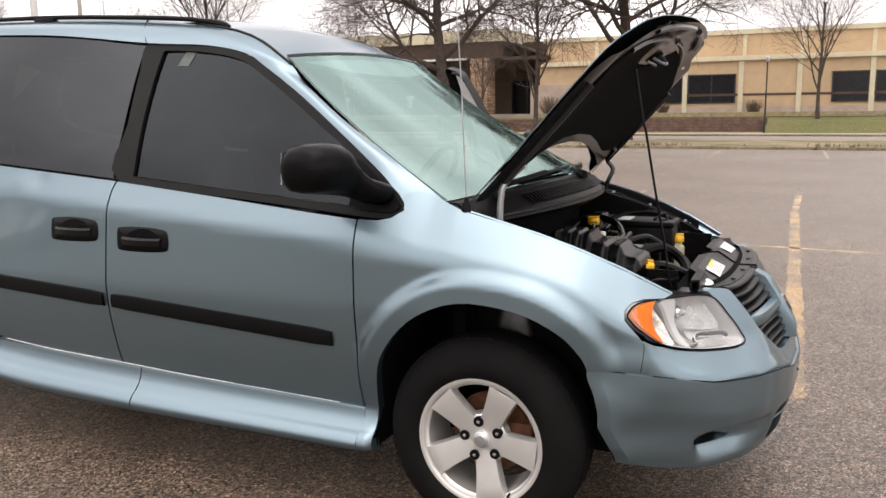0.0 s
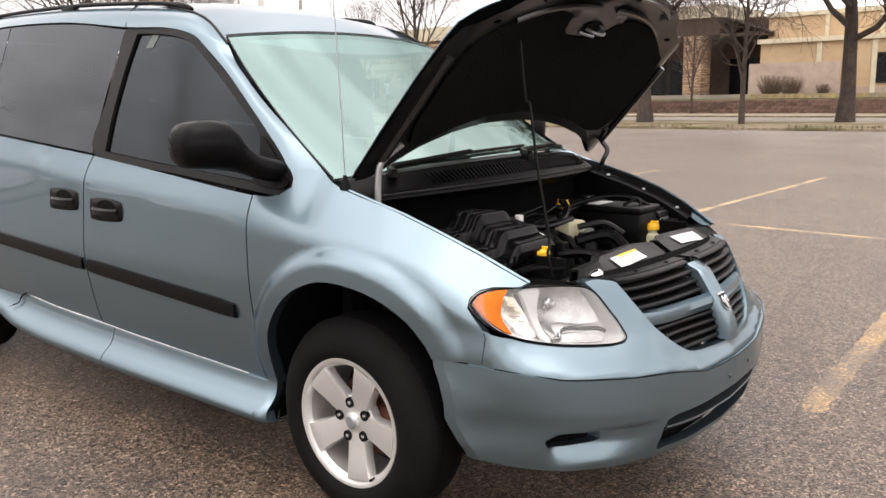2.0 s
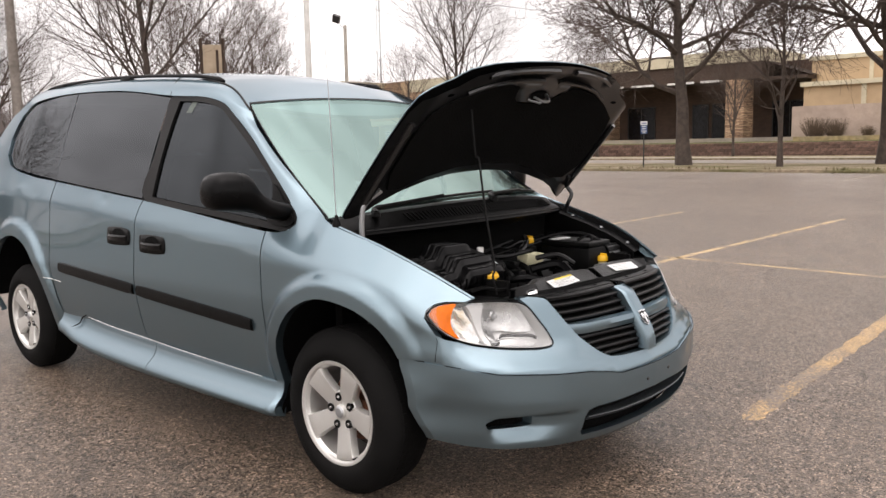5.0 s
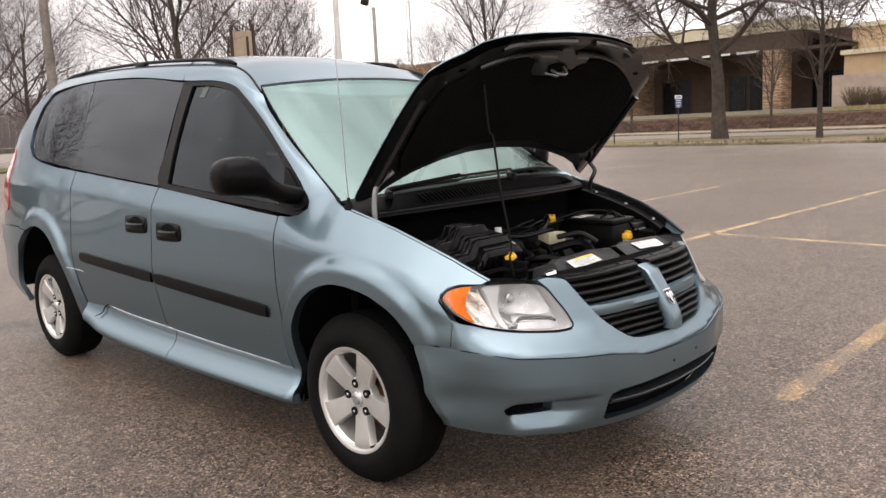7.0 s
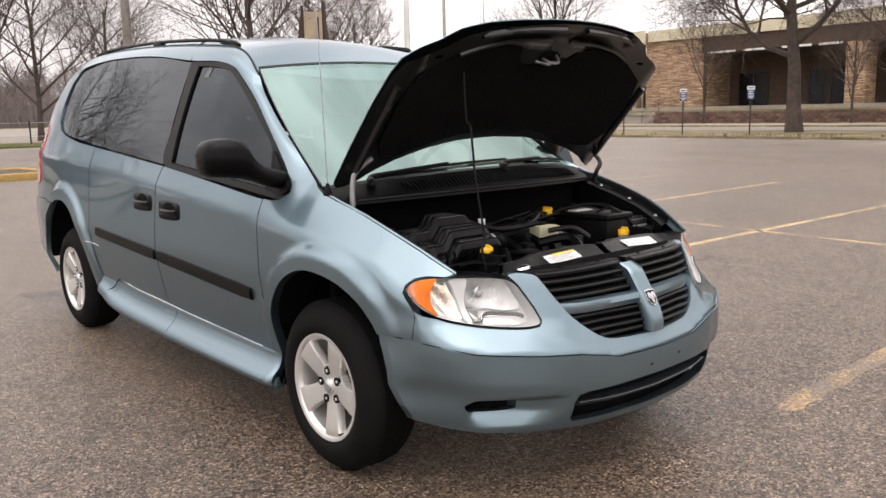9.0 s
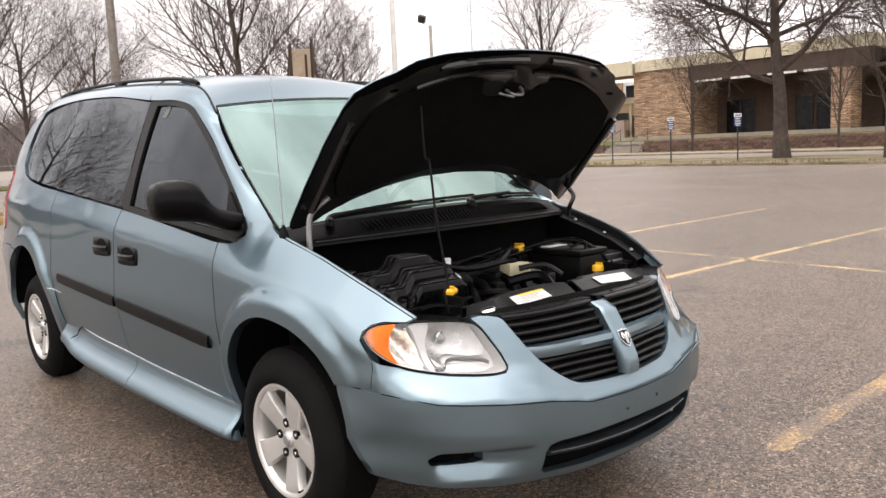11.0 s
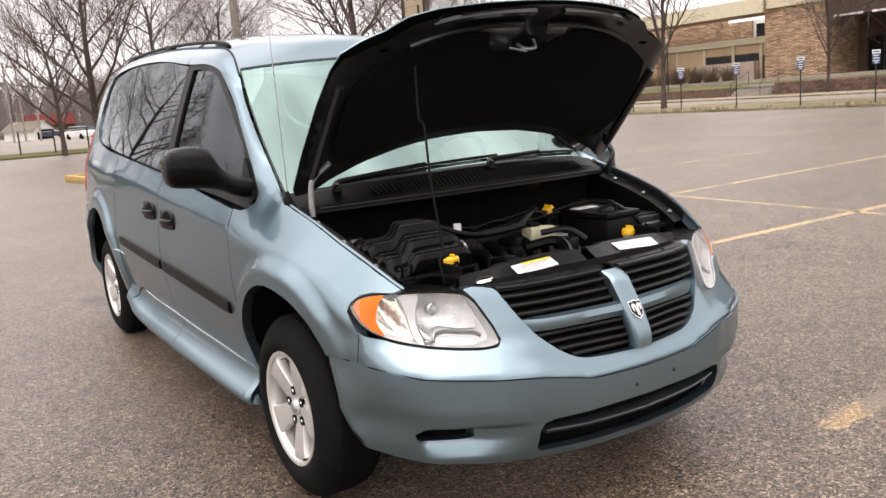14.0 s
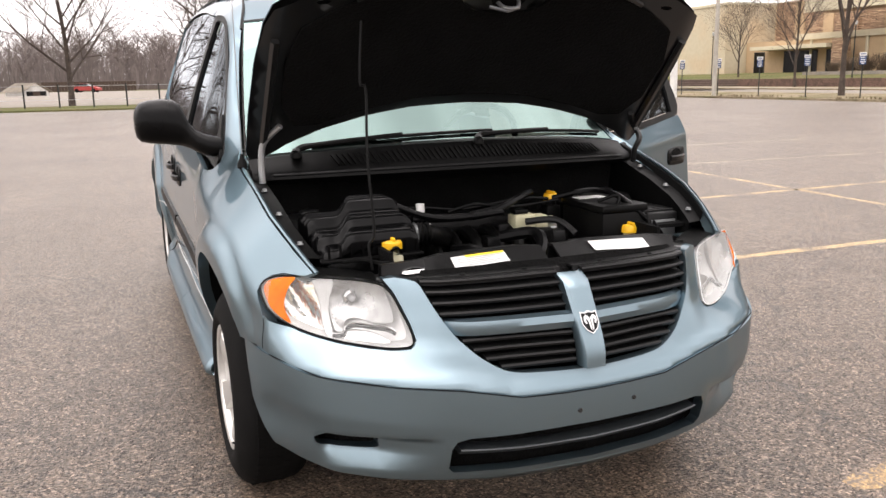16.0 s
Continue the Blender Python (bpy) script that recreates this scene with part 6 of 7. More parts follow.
AB = part("air_box", bm, GLOSSBLACK, VAN, "black plastic air filter box with a stepped ribbed lid", sharp=40)
part("air_box_seam", boxed(0.092, 0.430, -0.626, -0.314, 0.795, 0.806, bevel=0.004), BLACK, AB)
bm = bmesh.new()
tube(bm, curve([(0.34, -0.33, 0.842), (0.335, -0.28, 0.840), (0.30, -0.23, 0.825), (0.22, -0.17, 0.80)], 5), 0.031, 14)
part("intake_duct", bm, BLACK, AB)
for k in range(5):
    part("duct_ring", lathe([(0.030, -0.005), (0.036, 0), (0.030, 0.005)], "y", 18, (0.34, -0.325 + 0.014 * k, 0.842)), BLACK if k != 1 else STEEL, AB)


def tank(x, y, z, w, d, h, cap_r, label, body=CREAM):
    t = part("fluid_reservoir", boxed(x - d, x + d, y - w, y + w, z - h, z - 0.02, bevel=0.012), body, VAN, label)
    part("filler_neck", lathe([(cap_r * 0.75, -0.03), (cap_r * 0.75, 0.0)], "z", 18, (x, y, z)), body, t)
    part("cap", lathe([(0.001, 0.020), (cap_r * 0.85, 0.019), (cap_r, 0.012), (cap_r, -0.006), (cap_r * 0.8, -0.008)], "z", 20, (x, y, z)), YELLOW, t, "yellow screw cap")
    bm = bmesh.new()
    box(bm, x - cap_r * 0.9, x + cap_r * 0.9, y - 0.005, y + 0.005, z + 0.016, z + 0.028, bevel=0.002)
    part("cap_grip", bm, YELLOW, t)
    return t


tank(0.405, -0.409, 0.826, 0.032, 0.03, 0.16, 0.034, "translucent washer bottle with yellow cap")
tank(0.385, 0.430, 0.800, 0.035, 0.03, 0.15, 0.028, "translucent coolant bottle with yellow cap")
tank(0.055, 0.318, 0.872, 0.03, 0.03, 0.12, 0.026, "oil filler with yellow cap", BLACK)
# brake fluid tank
BFT = part("brake_fluid_tank", boxed(0.15, 0.215, 0.095, 0.175, 0.775, 0.850, bevel=0.010), CREAM, VAN, "cream plastic brake fluid tank")
part("tank_shoulder", boxed(0.155, 0.21, 0.175, 0.225, 0.795, 0.842, bevel=0.010), CREAM, BFT)
part("tank_neck", lathe([(0.012, 0.0), (0.012, 0.03), (0.001, 0.031)], "y", 14, (0.185, 0.222, 0.822)), CREAM, BFT)
part("brake_tank_cap", boxed(0.155, 0.205, 0.10, 0.150, 0.848, 0.866, bevel=0.006), BLACK, BFT)
# battery
BAT = part("battery", boxed(0.12, 0.38, 0.33, 0.50, 0.66, 0.86, bevel=0.008), BLACK, VAN, "black car battery with cables")
part("battery_lid", boxed(0.115, 0.385, 0.325, 0.505, 0.86, 0.885, bevel=0.008), BLACK, BAT)
part("battery_label", boxed(0.15, 0.20, 0.35, 0.46, 0.885, 0.887), PAPER, BAT)
FB = part("fuse_box", boxed(0.16, 0.36, 0.52, 0.645, 0.70, 0.845, bevel=0.01), GREYPLASTIC, VAN, "grey fuse box with ribbed lid")
for k in range(7):
    part("lid_rib", boxed(0.165 + 0.027 * k, 0.178 + 0.027 * k, 0.525, 0.64, 0.845, 0.852, bevel=0.002), GREYPLASTIC, FB)
part("fuse_box_face", boxed(0.36, 0.364, 0.535, 0.63, 0.745, 0.82), STEEL, FB)
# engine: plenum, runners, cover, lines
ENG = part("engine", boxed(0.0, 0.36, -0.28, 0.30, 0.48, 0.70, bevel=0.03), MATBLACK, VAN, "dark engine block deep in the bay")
for k in range(6):
    bm = bmesh.new()
    y = -0.20 + 0.075 * k
    tube(bm, curve([(0.05, y, 0.76), (0.14, y, 0.795), (0.22, y, 0.77), (0.26, y, 0.70), (0.26, y, 0.64)], 4), 0.022, 10)
    part("intake_runner", bm, BLACK, ENG)
bm = bmesh.new()
tube(bm, [(0.06, -0.27, 0.80), (0.06, 0.22, 0.80)], 0.05, 14)
part("intake_plenum", bm, BLACK, ENG)
rnd = random.Random(5)
hoses = [([(0.24, -0.28, 0.87), (0.26, -0.15, 0.868), (0.25, -0.02, 0.872), (0.2, 0.1, 0.90), (0.12, 0.2, 0.91)], 0.013, BLACK), ([(0.22, -0.36, 0.93), (0.26, -0.26, 0.885), (0.28, -0.16, 0.87), (0.27, 0.02, 0.875)], 0.010, BLACK), ([(0.10, -0.1, 0.86), (0.13, -0.02, 0.885), (0.11, 0.08, 0.87), (0.09, 0.2, 0.885), (0.06, 0.33, 0.87)], 0.006, BLACK), ([(0.16, -0.06, 0.86), (0.19, 0.04, 0.88), (0.15, 0.14, 0.87), (0.14, 0.3, 0.88)], 0.005, BLACK), ([(0.10, 0.30, 0.88), (0.18, 0.38, 0.91), (0.28, 0.42, 0.915), (0.36, 0.45, 0.88), (0.38, 0.50, 0.83)], 0.010, BLACK), ([(0.30, 0.36, 0.89), (0.33, 0.42, 0.91), (0.35, 0.40, 0.87)], 0.006, BLACK), ([(0.38, 0.53, 0.82), (0.44, 0.52, 0.79), (0.50, 0.49, 0.775), (0.55, 0.52, 0.78)], 0.005, BLACK), ([(0.0, -0.4, 0.84), (0.02, -0.2, 0.87), (0.0, 0.0, 0.85), (0.01, 0.25, 0.88)], 0.007, BLACK), ([(0.30, 0.0, 0.80), (0.38, 0.08, 0.82), (0.46, 0.06, 0.78), (0.50, -0.02, 0.74)], 0.020, BLACK), ([(0.33, -0.18, 0.78), (0.42, -0.14, 0.79), (0.50, -0.12, 0.76)], 0.016, BLACK), ([(0.24, 0.12, 0.83), (0.30, 0.2, 0.84), (0.36, 0.24, 0.80)], 0.012, GREYPLASTIC), ([(0.42, -0.38, 0.80), (0.45, -0.41, 0.83), (0.43, -0.43, 0.79), (0.47, -0.45, 0.76)], 0.005, BLACK)]
for pts, rr, mm in hoses:
    bm = bmesh.new()
    tube(bm, curve(pts, 5), rr, 8)
    part("hose", bm, GLOSSBLACK if mm is BLACK else mm, VAN, "black hose")
bm = bmesh.new()
tube(bm, curve([(0.225, -0.248, 0.915), (0.225, -0.248, 0.865)], 3), 0.014, 12)
tube(bm, curve([(0.265, -0.238, 0.845), (0.285, -0.236, 0.84), (0.305, -0.233, 0.815)], 3), 0.014, 12)
part("white_coolant_pipe", bm, WHITE, VAN, "white plastic pipe")
for k in range(9):
    x, y, z = rnd.uniform(0.14, 0.34), rnd.uniform(-0.1, 0.28), rnd.uniform(0.74, 0.80)
    part("engine_bracket", boxed(x - 0.03, x + 0.03, y - 0.025, y + 0.025, z - 0.05, z + 0.02, bevel=0.008), GREYPLASTIC if k % 3 else STEEL, ENG)
bm = bmesh.new()
tube(bm, [(0.33, 0.14, 0.78), (0.33, 0.14, 0.82)], 0.03, 14)
tube(bm, [(0.31, 0.22, 0.76), (0.31, 0.22, 0.83)], 0.02, 12)
part("idle_valve", bm, BLACK, ENG)
# panel over the radiator, in two plates with labels
rows = []
for y0, y1, notch in ((-0.50, -0.02, 0), (0.02, 0.44, 0)):
    bm = bmesh.new()
    rows = []
    n = 8
    for i in range(n + 1):
        y = y0 + (y1 - y0) * i / n
        b = (y / 0.45) ** 2
        xf = nose_x(y, 0.79) - 0.02
        xb = 0.535 if (-0.36 < y < -0.08 or 0.12 < y < 0.40) else 0.565
        rows.append([(xb, y, 0.770), (xb + 0.002, y, 0.825 - 0.01 * b), (xb + 0.03, y, 0.828 - 0.01 * b), (0.655 - 0.05 * b, y, 0.790 - 0.006 * b), (0.665 - 0.05 * b, y, 0.786), (xf, y, 0.787), (xf + 0.004, y, 0.765)])
    loft(bm, rows, cap=False)
    bmesh.ops.recalc_face_normals(bm, faces=bm.faces)
    part("radiator_cover", solid(bm, 0.006), GREYPLASTIC, VAN, "dark plastic radiator cover", sharp=25)
part("radiator", boxed(0.50, 0.56, -0.48, 0.48, 0.42, 0.76), MATBLACK, VAN)
part("latch_bar", boxed(0.57, 0.66, -0.10, 0.10, 0.745, 0.775, bevel=0.01), BLACK, VAN)


def plate_z(x, y):
    b = (y / 0.45) ** 2
    xb = 0.565
    return 0.828 - 0.01 * b + (0.790 - 0.006 * b - 0.828 + 0.01 * b) * (x - xb) / (0.655 - 0.05 * b - xb) + 0.0045


def plate_label(y0, y1, x0, x1, bands):
    lb = part("warning_label", sheet([(x0, y0), (x0, y1), (x1, y1), (x1, y0)], lambda x, y: Vector((x, y, plate_z(x, y))), 0.03, 0.0, flip=True), PAPER, VAN, "white printed label")
    for c, material, ya, yb, xa, xb in bands:
        part("print_bar", sheet([(xa, ya), (xa, yb), (xb, yb), (xb, ya)], lambda x, y: Vector((x, y, plate_z(x, y) + 0.0015)), 0.03, 0.0, flip=True), material, lb)
    return lb


plate_label(-0.298, -0.135, 0.588, 0.634, [(0, PRINTYELLOW, -0.255, -0.137, 0.589, 0.597)] + [(0, PRINT, -0.29 + 0.004 * k, -0.15 - 0.02 * (k % 3), 0.601 + 0.0065 * k, 0.6025 + 0.0065 * k) for k in range(5)])
plate_label(0.145, 0.340, 0.584, 0.628, [(0, PRINT, 0.16, 0.30 - 0.03 * (k % 2), 0.592 + 0.009 * k, 0.5932 + 0.009 * k) for k in range(4)])
for y in (-0.30, -0.12, 0.12, 0.30):
    part("cover_clip", lathe([(0.001, 0.004), (0.007, 0.003), (0.008, 0.0)], "z", 10, (nose_x(y, 0.79) - 0.035, y, 0.788)), BLACK, VAN)
# glossy adjuster dome and its clip between lamp and radiator cover
bm = bmesh.new()
bmesh.ops.create_uvsphere(bm, u_segments=16, v_segments=8, radius=1.0, matrix=Matrix.LocRotScale((0.595, -0.405, 0.792), Euler((0, 0, 0.5)), (0.028, 0.050, 0.014)))
part("lamp_adjuster", bm, CHROME, VAN, "glossy metal lamp adjuster")
part("adjuster_clip", boxed(0.575, 0.585, -0.46, -0.36, 0.785, 0.800, bevel=0.003), BLACK, VAN)
bm = bmesh.new()
tube(bm, curve([(0.44, -0.56, 0.80), (0.47, -0.52, 0.81), (0.50, -0.47, 0.80), (0.52, -0.44, 0.805)], 4), 0.006, 6)
part("lamp_wire", bm, BLACK, VAN)
# lamp bracket metal beside the cover
for s in (-1, 1):
    part("lamp_bracket", boxed(0.53, 0.605, s * 0.44, s * 0.52, 0.768, 0.778, bevel=0.004), DARKPAINT, VAN, "dark lamp bracket")
    part("panel_tab", boxed(0.42, 0.48, s * 0.58, s * 0.64, 0.772, 0.782, bevel=0.004), PAINT, VAN)
    part("lamp_shelf", boxed(0.36, 0.45, s * 0.47, s * 0.64, 0.735, 0.760, bevel=0.01), DARKPAINT, VAN)

# ---- cabin, dim behind the glass ----
bm = bmesh.new()
loft(bm, [[(-0.12, y, 1.03 + 0.03 * (1 - (y / 0.7) ** 2)), (-0.35, y, 1.06), (-0.60, y, 1.05), (-0.68, y, 1.0), (-0.70, y, 0.80)] for y in [-0.68 + 0.17 * k for k in range(9)]])
part("dashboard", bm, DASH, VAN, "grey dashboard")
bm = bmesh.new()
ring = [(-0.72 + 0.09 * math.sin(2 * math.pi * k / 24), 0.38 + 0.185 * math.cos(2 * math.pi * k / 24), 1.02 + 0.165 * math.sin(2 * math.pi * k / 24)) for k in range(25)]
tube(bm, ring, 0.014, 8, cap=False)
tube(bm, [(-0.72, 0.20, 1.02), (-0.70, 0.38, 1.0), (-0.72, 0.56, 1.02)], 0.016, 8)
part("steering_wheel", bm, BLACK, VAN, "black steering wheel")
for y in (-0.38, 0.38):
    seat = part("front_seat", boxed(-1.45, -0.95, y - 0.25, y + 0.25, 0.55, 0.75, bevel=0.05, seg=3), SEAT, VAN, "grey cloth seat")
    bm = bmesh.new()
    r = box(bm, -0.07, 0.07, y - 0.24, y + 0.24, 0, 0.62, bevel=0.05, seg=3)
    bmesh.ops.transform(bm, matrix=pose(-1.42, 0, 0.70, 0, -14, 0), verts=bm.verts)
    part("seat_back", bm, SEAT, seat)
    part("headrest", boxed(-1.66, -1.55, y - 0.13, y + 0.13, 1.32, 1.50, bevel=0.04, seg=3), SEAT, seat)
bm = bmesh.new()
loft(bm, [[(x, y, lerp_table([(p.x, p.z) for p in GLASSLINE[::-1]], x) - 0.045 + 0.03 * (1 - (y / 0.56) ** 2)) for y in [-0.56 + 0.14 * k for k in range(9)]] for x in (-0.90, -1.3, -2.0, -2.8, -3.4)])
part("headliner", bm, SEAT, VAN, "grey cloth headliner")
part("cabin_floor", boxed(-3.45, -0.47, -0.70, 0.70, 0.36, 0.42), SEAT, VAN)
part("rear_bench", boxed(-2.9, -2.3, -0.6, 0.6, 0.5, 1.15, bevel=0.06, seg=3), SEAT, VAN)

# ---- bare trees ----


def grow(seed, height, trunk_r, spread, first=0.28, kids=(9, 6, 5, 4), levels=4, upright=0.5, crook=0.12, twig=0.006, reach=0.61):
    """Two meshes: trunk with its limbs, and the twigs; a bare deciduous tree."""
    rnd = random.Random(seed)
    wood, twigs = bmesh.new(), bmesh.new()

    def branch(p, d, length, r, level):
        n = (7, 5, 4, 3, 2)[level]
        pts, rs = [p.copy()], [r]
        q, way = p.copy(), d.copy()
        for i in range(n):
            way = (way + Vector((rnd.uniform(-1, 1), rnd.uniform(-1, 1), rnd.uniform(-0.6, 1))) * crook * (1.0 if level else 0.35) + Vector((0, 0, 0.05 * upright))).normalized()
            q = q + way * length / n
            pts.append(q.copy())
            rs.append(max(twig * 0.6, r * (1 - 0.72 * (i + 1) / n) if level else r * (1 - 0.6 * (i + 1) / n)))
        if level == 0:
            rs[0] = r * 1.3
        tube(wood if level < 2 else twigs, pts, rs, (9, 6, 4, 3, 3)[level], cap=False)
        if level >= levels:
            return
        count = kids[level]
        for k in range(count):
            t = (first if level == 0 else 0.25) + (1 - (first if level == 0 else 0.25)) * (k + rnd.uniform(0.2, 0.9)) / count
            t = min(t, 0.98)
            i = min(n - 1, int(t * n))
            f = t * n - i
            at = pts[i].lerp(pts[i + 1], f)
            rad = rs[i] * (1 - f) + rs[i + 1] * f
            axis = (pts[i + 1] - pts[i]).normalized()
            a = 2.4 * k + rnd.uniform(-0.5, 0.5) + seed
            out = axis.orthogonal().normalized()
            out = Matrix.Rotation(a, 3, axis) @ out
            lean = spread * rnd.uniform(0.75, 1.25) if level == 0 else rnd.uniform(0.6, 1.1)
            way2 = (axis * (1 - 0.3 * lean) + out * lean + Vector((0, 0, upright * 0.35))).normalized()
            ln = length * (reach * rnd.uniform(0.82, 1.18) * (1.05 - 0.45 * t) if level == 0 else rnd.uniform(0.42, 0.68) * (1.1 - 0.35 * t))
            branch(at, way2, ln, max(twig, rad * (0.55 if level == 0 else 0.6)), level + 1)

    branch(Vector((0, 0, -0.15)), Vector((0, 0, 1)), height * 0.8, trunk_r, 0)
    return wood, twigs


def tree(name, label, at, rz=0.0, **k):
    t = thing(name, label, "tree", at, rz, group="bare trees")
    wood, twigs = grow(**k)
    part("trunk", wood, BARK, t)
    part("crown", twigs, BARKPALE, t, smooth=False)
    return t


OLD = tree("old_tree", "large old bare tree with crooked limbs on the verge", (-17.1, 34.0, 0.10), seed=3, height=12.5, trunk_r=0.34, spread=1.25, first=0.34, kids=(12, 12, 10, 9), upright=-0.10, crook=0.38, twig=0.0105, reach=0.74)
copy_thing(OLD, pose(-8.8, 36.0, 0.10, 0, 0, 140))
tree("young_tree", "slim bare young tree on the verge", (-11.9, 32.5, 0.10), seed=8, height=8.5, trunk_r=0.12, spread=0.75, first=0.25, kids=(14, 7, 5, 4), upright=0.6, crook=0.14, twig=0.006)
VASE = tree("street_tree", "bare street tree with many upright branches", (-31.0, 33.0, 0.10), seed=14, height=10.5, trunk_r=0.145, spread=0.60, first=0.20, kids=(13, 10, 7, 4), upright=0.55, crook=0.11, twig=0.0055, reach=0.80)
BIG = tree("shade_tree", "tall bare shade tree with fine twigs", (-42.2, 20.0, 0.08), 40, seed=21, height=14.5, trunk_r=0.25, spread=1.0, first=0.16, kids=(13, 12, 7, 5), upright=0.65, crook=0.15, twig=0.0065, reach=0.84)
for at, rz, s in (((-22.7, 51.3, 0.10), 30, 0.68), ((-53.5, 50.7, 0.10), 80, 0.85), ((-33.5, 51.3, 0.10), 200, 0.78), ((-1.3, 55.0, 0.95), 20, 0.85), ((-67.0, 56.0, 1.0), 110, 0.66)):
    copy_thing(VASE, pose(*at, 0, 0, rz) @ Matrix.Scale(s, 4))
for at, rz, s in (((-47.5, 6.2, 0.08), 100, 0.85), ((-43.3, 3.75, 0.08), 15, 0.50), ((-54.5, -4.6, 0.05), 10, 0.72), ((-52.0, -13.0, 0.05), 200, 0.95), ((-58, 12.0, 0.05), 290, 0.8), ((-66, 19.0, 0.05), 250, 0.85), ((-56, 33.6, 0.10), 330, 0.9), ((-62, 40, 0.1), 60, 0.8), ((-50, 27, 0.08), 170, 0.7)):
    copy_thing(BIG, pose(*at, 0, 0, rz) @ Matrix.Scale(s, 4))
# trees on the far side of the camera, mirrored in the side glass
for at, rz, s in (((-22.5, -9.0, 0.0), 35, 0.30), ((-46, -13, 0.0), 75, 0.33), ((-40, -21, 0.0), 160, 0.36), ((-60, -16, 0.0), 230, 0.36), ((-29, -25, 0), 50, 0.42), ((-41, -35, 0), 140, 0.5), ((-25, -38, 0), 250, 0.55), ((-34, -58, 0), 20, 0.7), ((-48, -52, 0), 300, 0.6), ((-20, -60, 0), 100, 0.75)):
    copy_thing(BIG, pose(*at, 0, 0, rz) @ Matrix.Scale(s, 4))

# far woods closing the view
bm = bmesh.new()
rnd = random.Random(11)
for k in range(560):
    a = radians(rnd.uniform(140, 200) if k < 480 else rnd.uniform(200, 330))
    d = rnd.uniform(205, 300)
    h = rnd.uniform(10, 17)
    base = Vector((d * math.cos(a), d * math.sin(a), 0))
    tube(bm, [base, base + Vector((rnd.uniform(-.4, .4), rnd.uniform(-.4, .4), h * 0.55)), base + Vector((rnd.uniform(-1, 1), rnd.uniform(-1, 1), h * 0.9))], [0.26, 0.16, 0.05], 4, cap=False)
    for j in range(22):
        z = h * rnd.uniform(0.22, 0.8)
        b = rnd.uniform(0, 6.28)
        ln = rnd.uniform(0.5, 1.0) * 0.36 * h * math.sin(math.pi * (0.25 + 0.6 * z / h))
        p = base + Vector((0, 0, z))
        q = p + Vector((math.cos(b) * ln * 0.8, math.sin(b) * ln * 0.8, ln * rnd.uniform(0.5, 1.0)))
        tube(bm, [p, q], [0.08, 0.03], 3, cap=False)
        for i in range(4):
            r0 = p.lerp(q, rnd.uniform(0.3, 0.98))
            c = rnd.uniform(0, 6.28)
            tube(bm, [r0, r0 + Vector((math.cos(c), math.sin(c), rnd.uniform(0.3, 1.3))) * ln * 0.5], [0.05, 0.02], 3, cap=False)
for k in range(12000):
    a = radians(rnd.uniform(142, 200))
    d = rnd.uniform(198, 250)
    base = Vector((d * math.cos(a), d * math.sin(a), -0.1))
    tube(bm, [base, base + Vector((rnd.uniform(-1.2, 1.2), rnd.uniform(-1.2, 1.2), rnd.uniform(3.0, 9.0)))], [0.07, 0.035], 3, cap=False)
tagged(part("far_woods", bm, FARWOOD, smooth=False), "bare grey-brown woods along the horizon", "woods", kind="stuff")

# ---- reserved-stall signs along the verge ----


def stall_sign(at):
    t = thing("stall_sign", "small blue and white stall sign on a dark post", "sign", at, 34, group="stall signs")
    bm = bmesh.new()
    tube(bm, [(0, 0.02, -0.1), (0, 0.02, 2.0)], 0.030, 6)
    part("post", bm, POSTDARK, t)
    part("upper_plate", boxed(-0.15, 0.15, -0.022, -0.014, 1.89, 2.04, bevel=0.002), WHITEPAINT, t, "white plate with blue lettering")
    part("lower_plate", boxed(-0.14, 0.14, -0.022, -0.014, 1.50, 1.88, bevel=0.002), SIGNBLUE, t, "blue plate with white lettering")
    for z, w in ((1.965, 0.11),):
        part("lettering_bar", boxed(-w, w, -0.027, -0.024, z - 0.025, z + 0.025), SIGNBLUE, t)
    for z, w in ((1.82, 0.09), (1.72, 0.10), (1.62, 0.11), (1.55, 0.06)):
        part("lettering_bar", boxed(-w, w, -0.027, -0.024, z - 0.018, z + 0.018), WHITEPAINT, t)
    return t


SIGN = stall_sign((-16.92, 30.0, 0.10))
for k in range(1, 9):
    copy_thing(SIGN, pose(-16.92 - 3.34 * k, 30.0, 0.10, 0, 0, 38 + 2 * k))

# ---- retaining wall and steps ----


def block_wall(x0, x1, y, z0, z1):
    w = thing("retaining_wall", "low retaining wall of red-brown concrete blocks", "wall", (0, 0, 0))
    part("core", boxed(x0, x1, y + 0.06, y + 0.40, z0 - 0.2, z1 - 0.01), BLOCKRED, w)
    return w


BLOCKMAT = mat("split_block", (0.150, 0.092, 0.070), 0.95, vary=0.3, scale=12, second=(0.095, 0.060, 0.048), second_scale=2.5, bump=0.5, bump_scale=30, per_object=0.35)
WALLS = [block_wall(-100, -42.0, WALL_Y, 0.0, 0.78), block_wall(-38.4, -4.0, WALL_Y, 0.0, 0.98)]
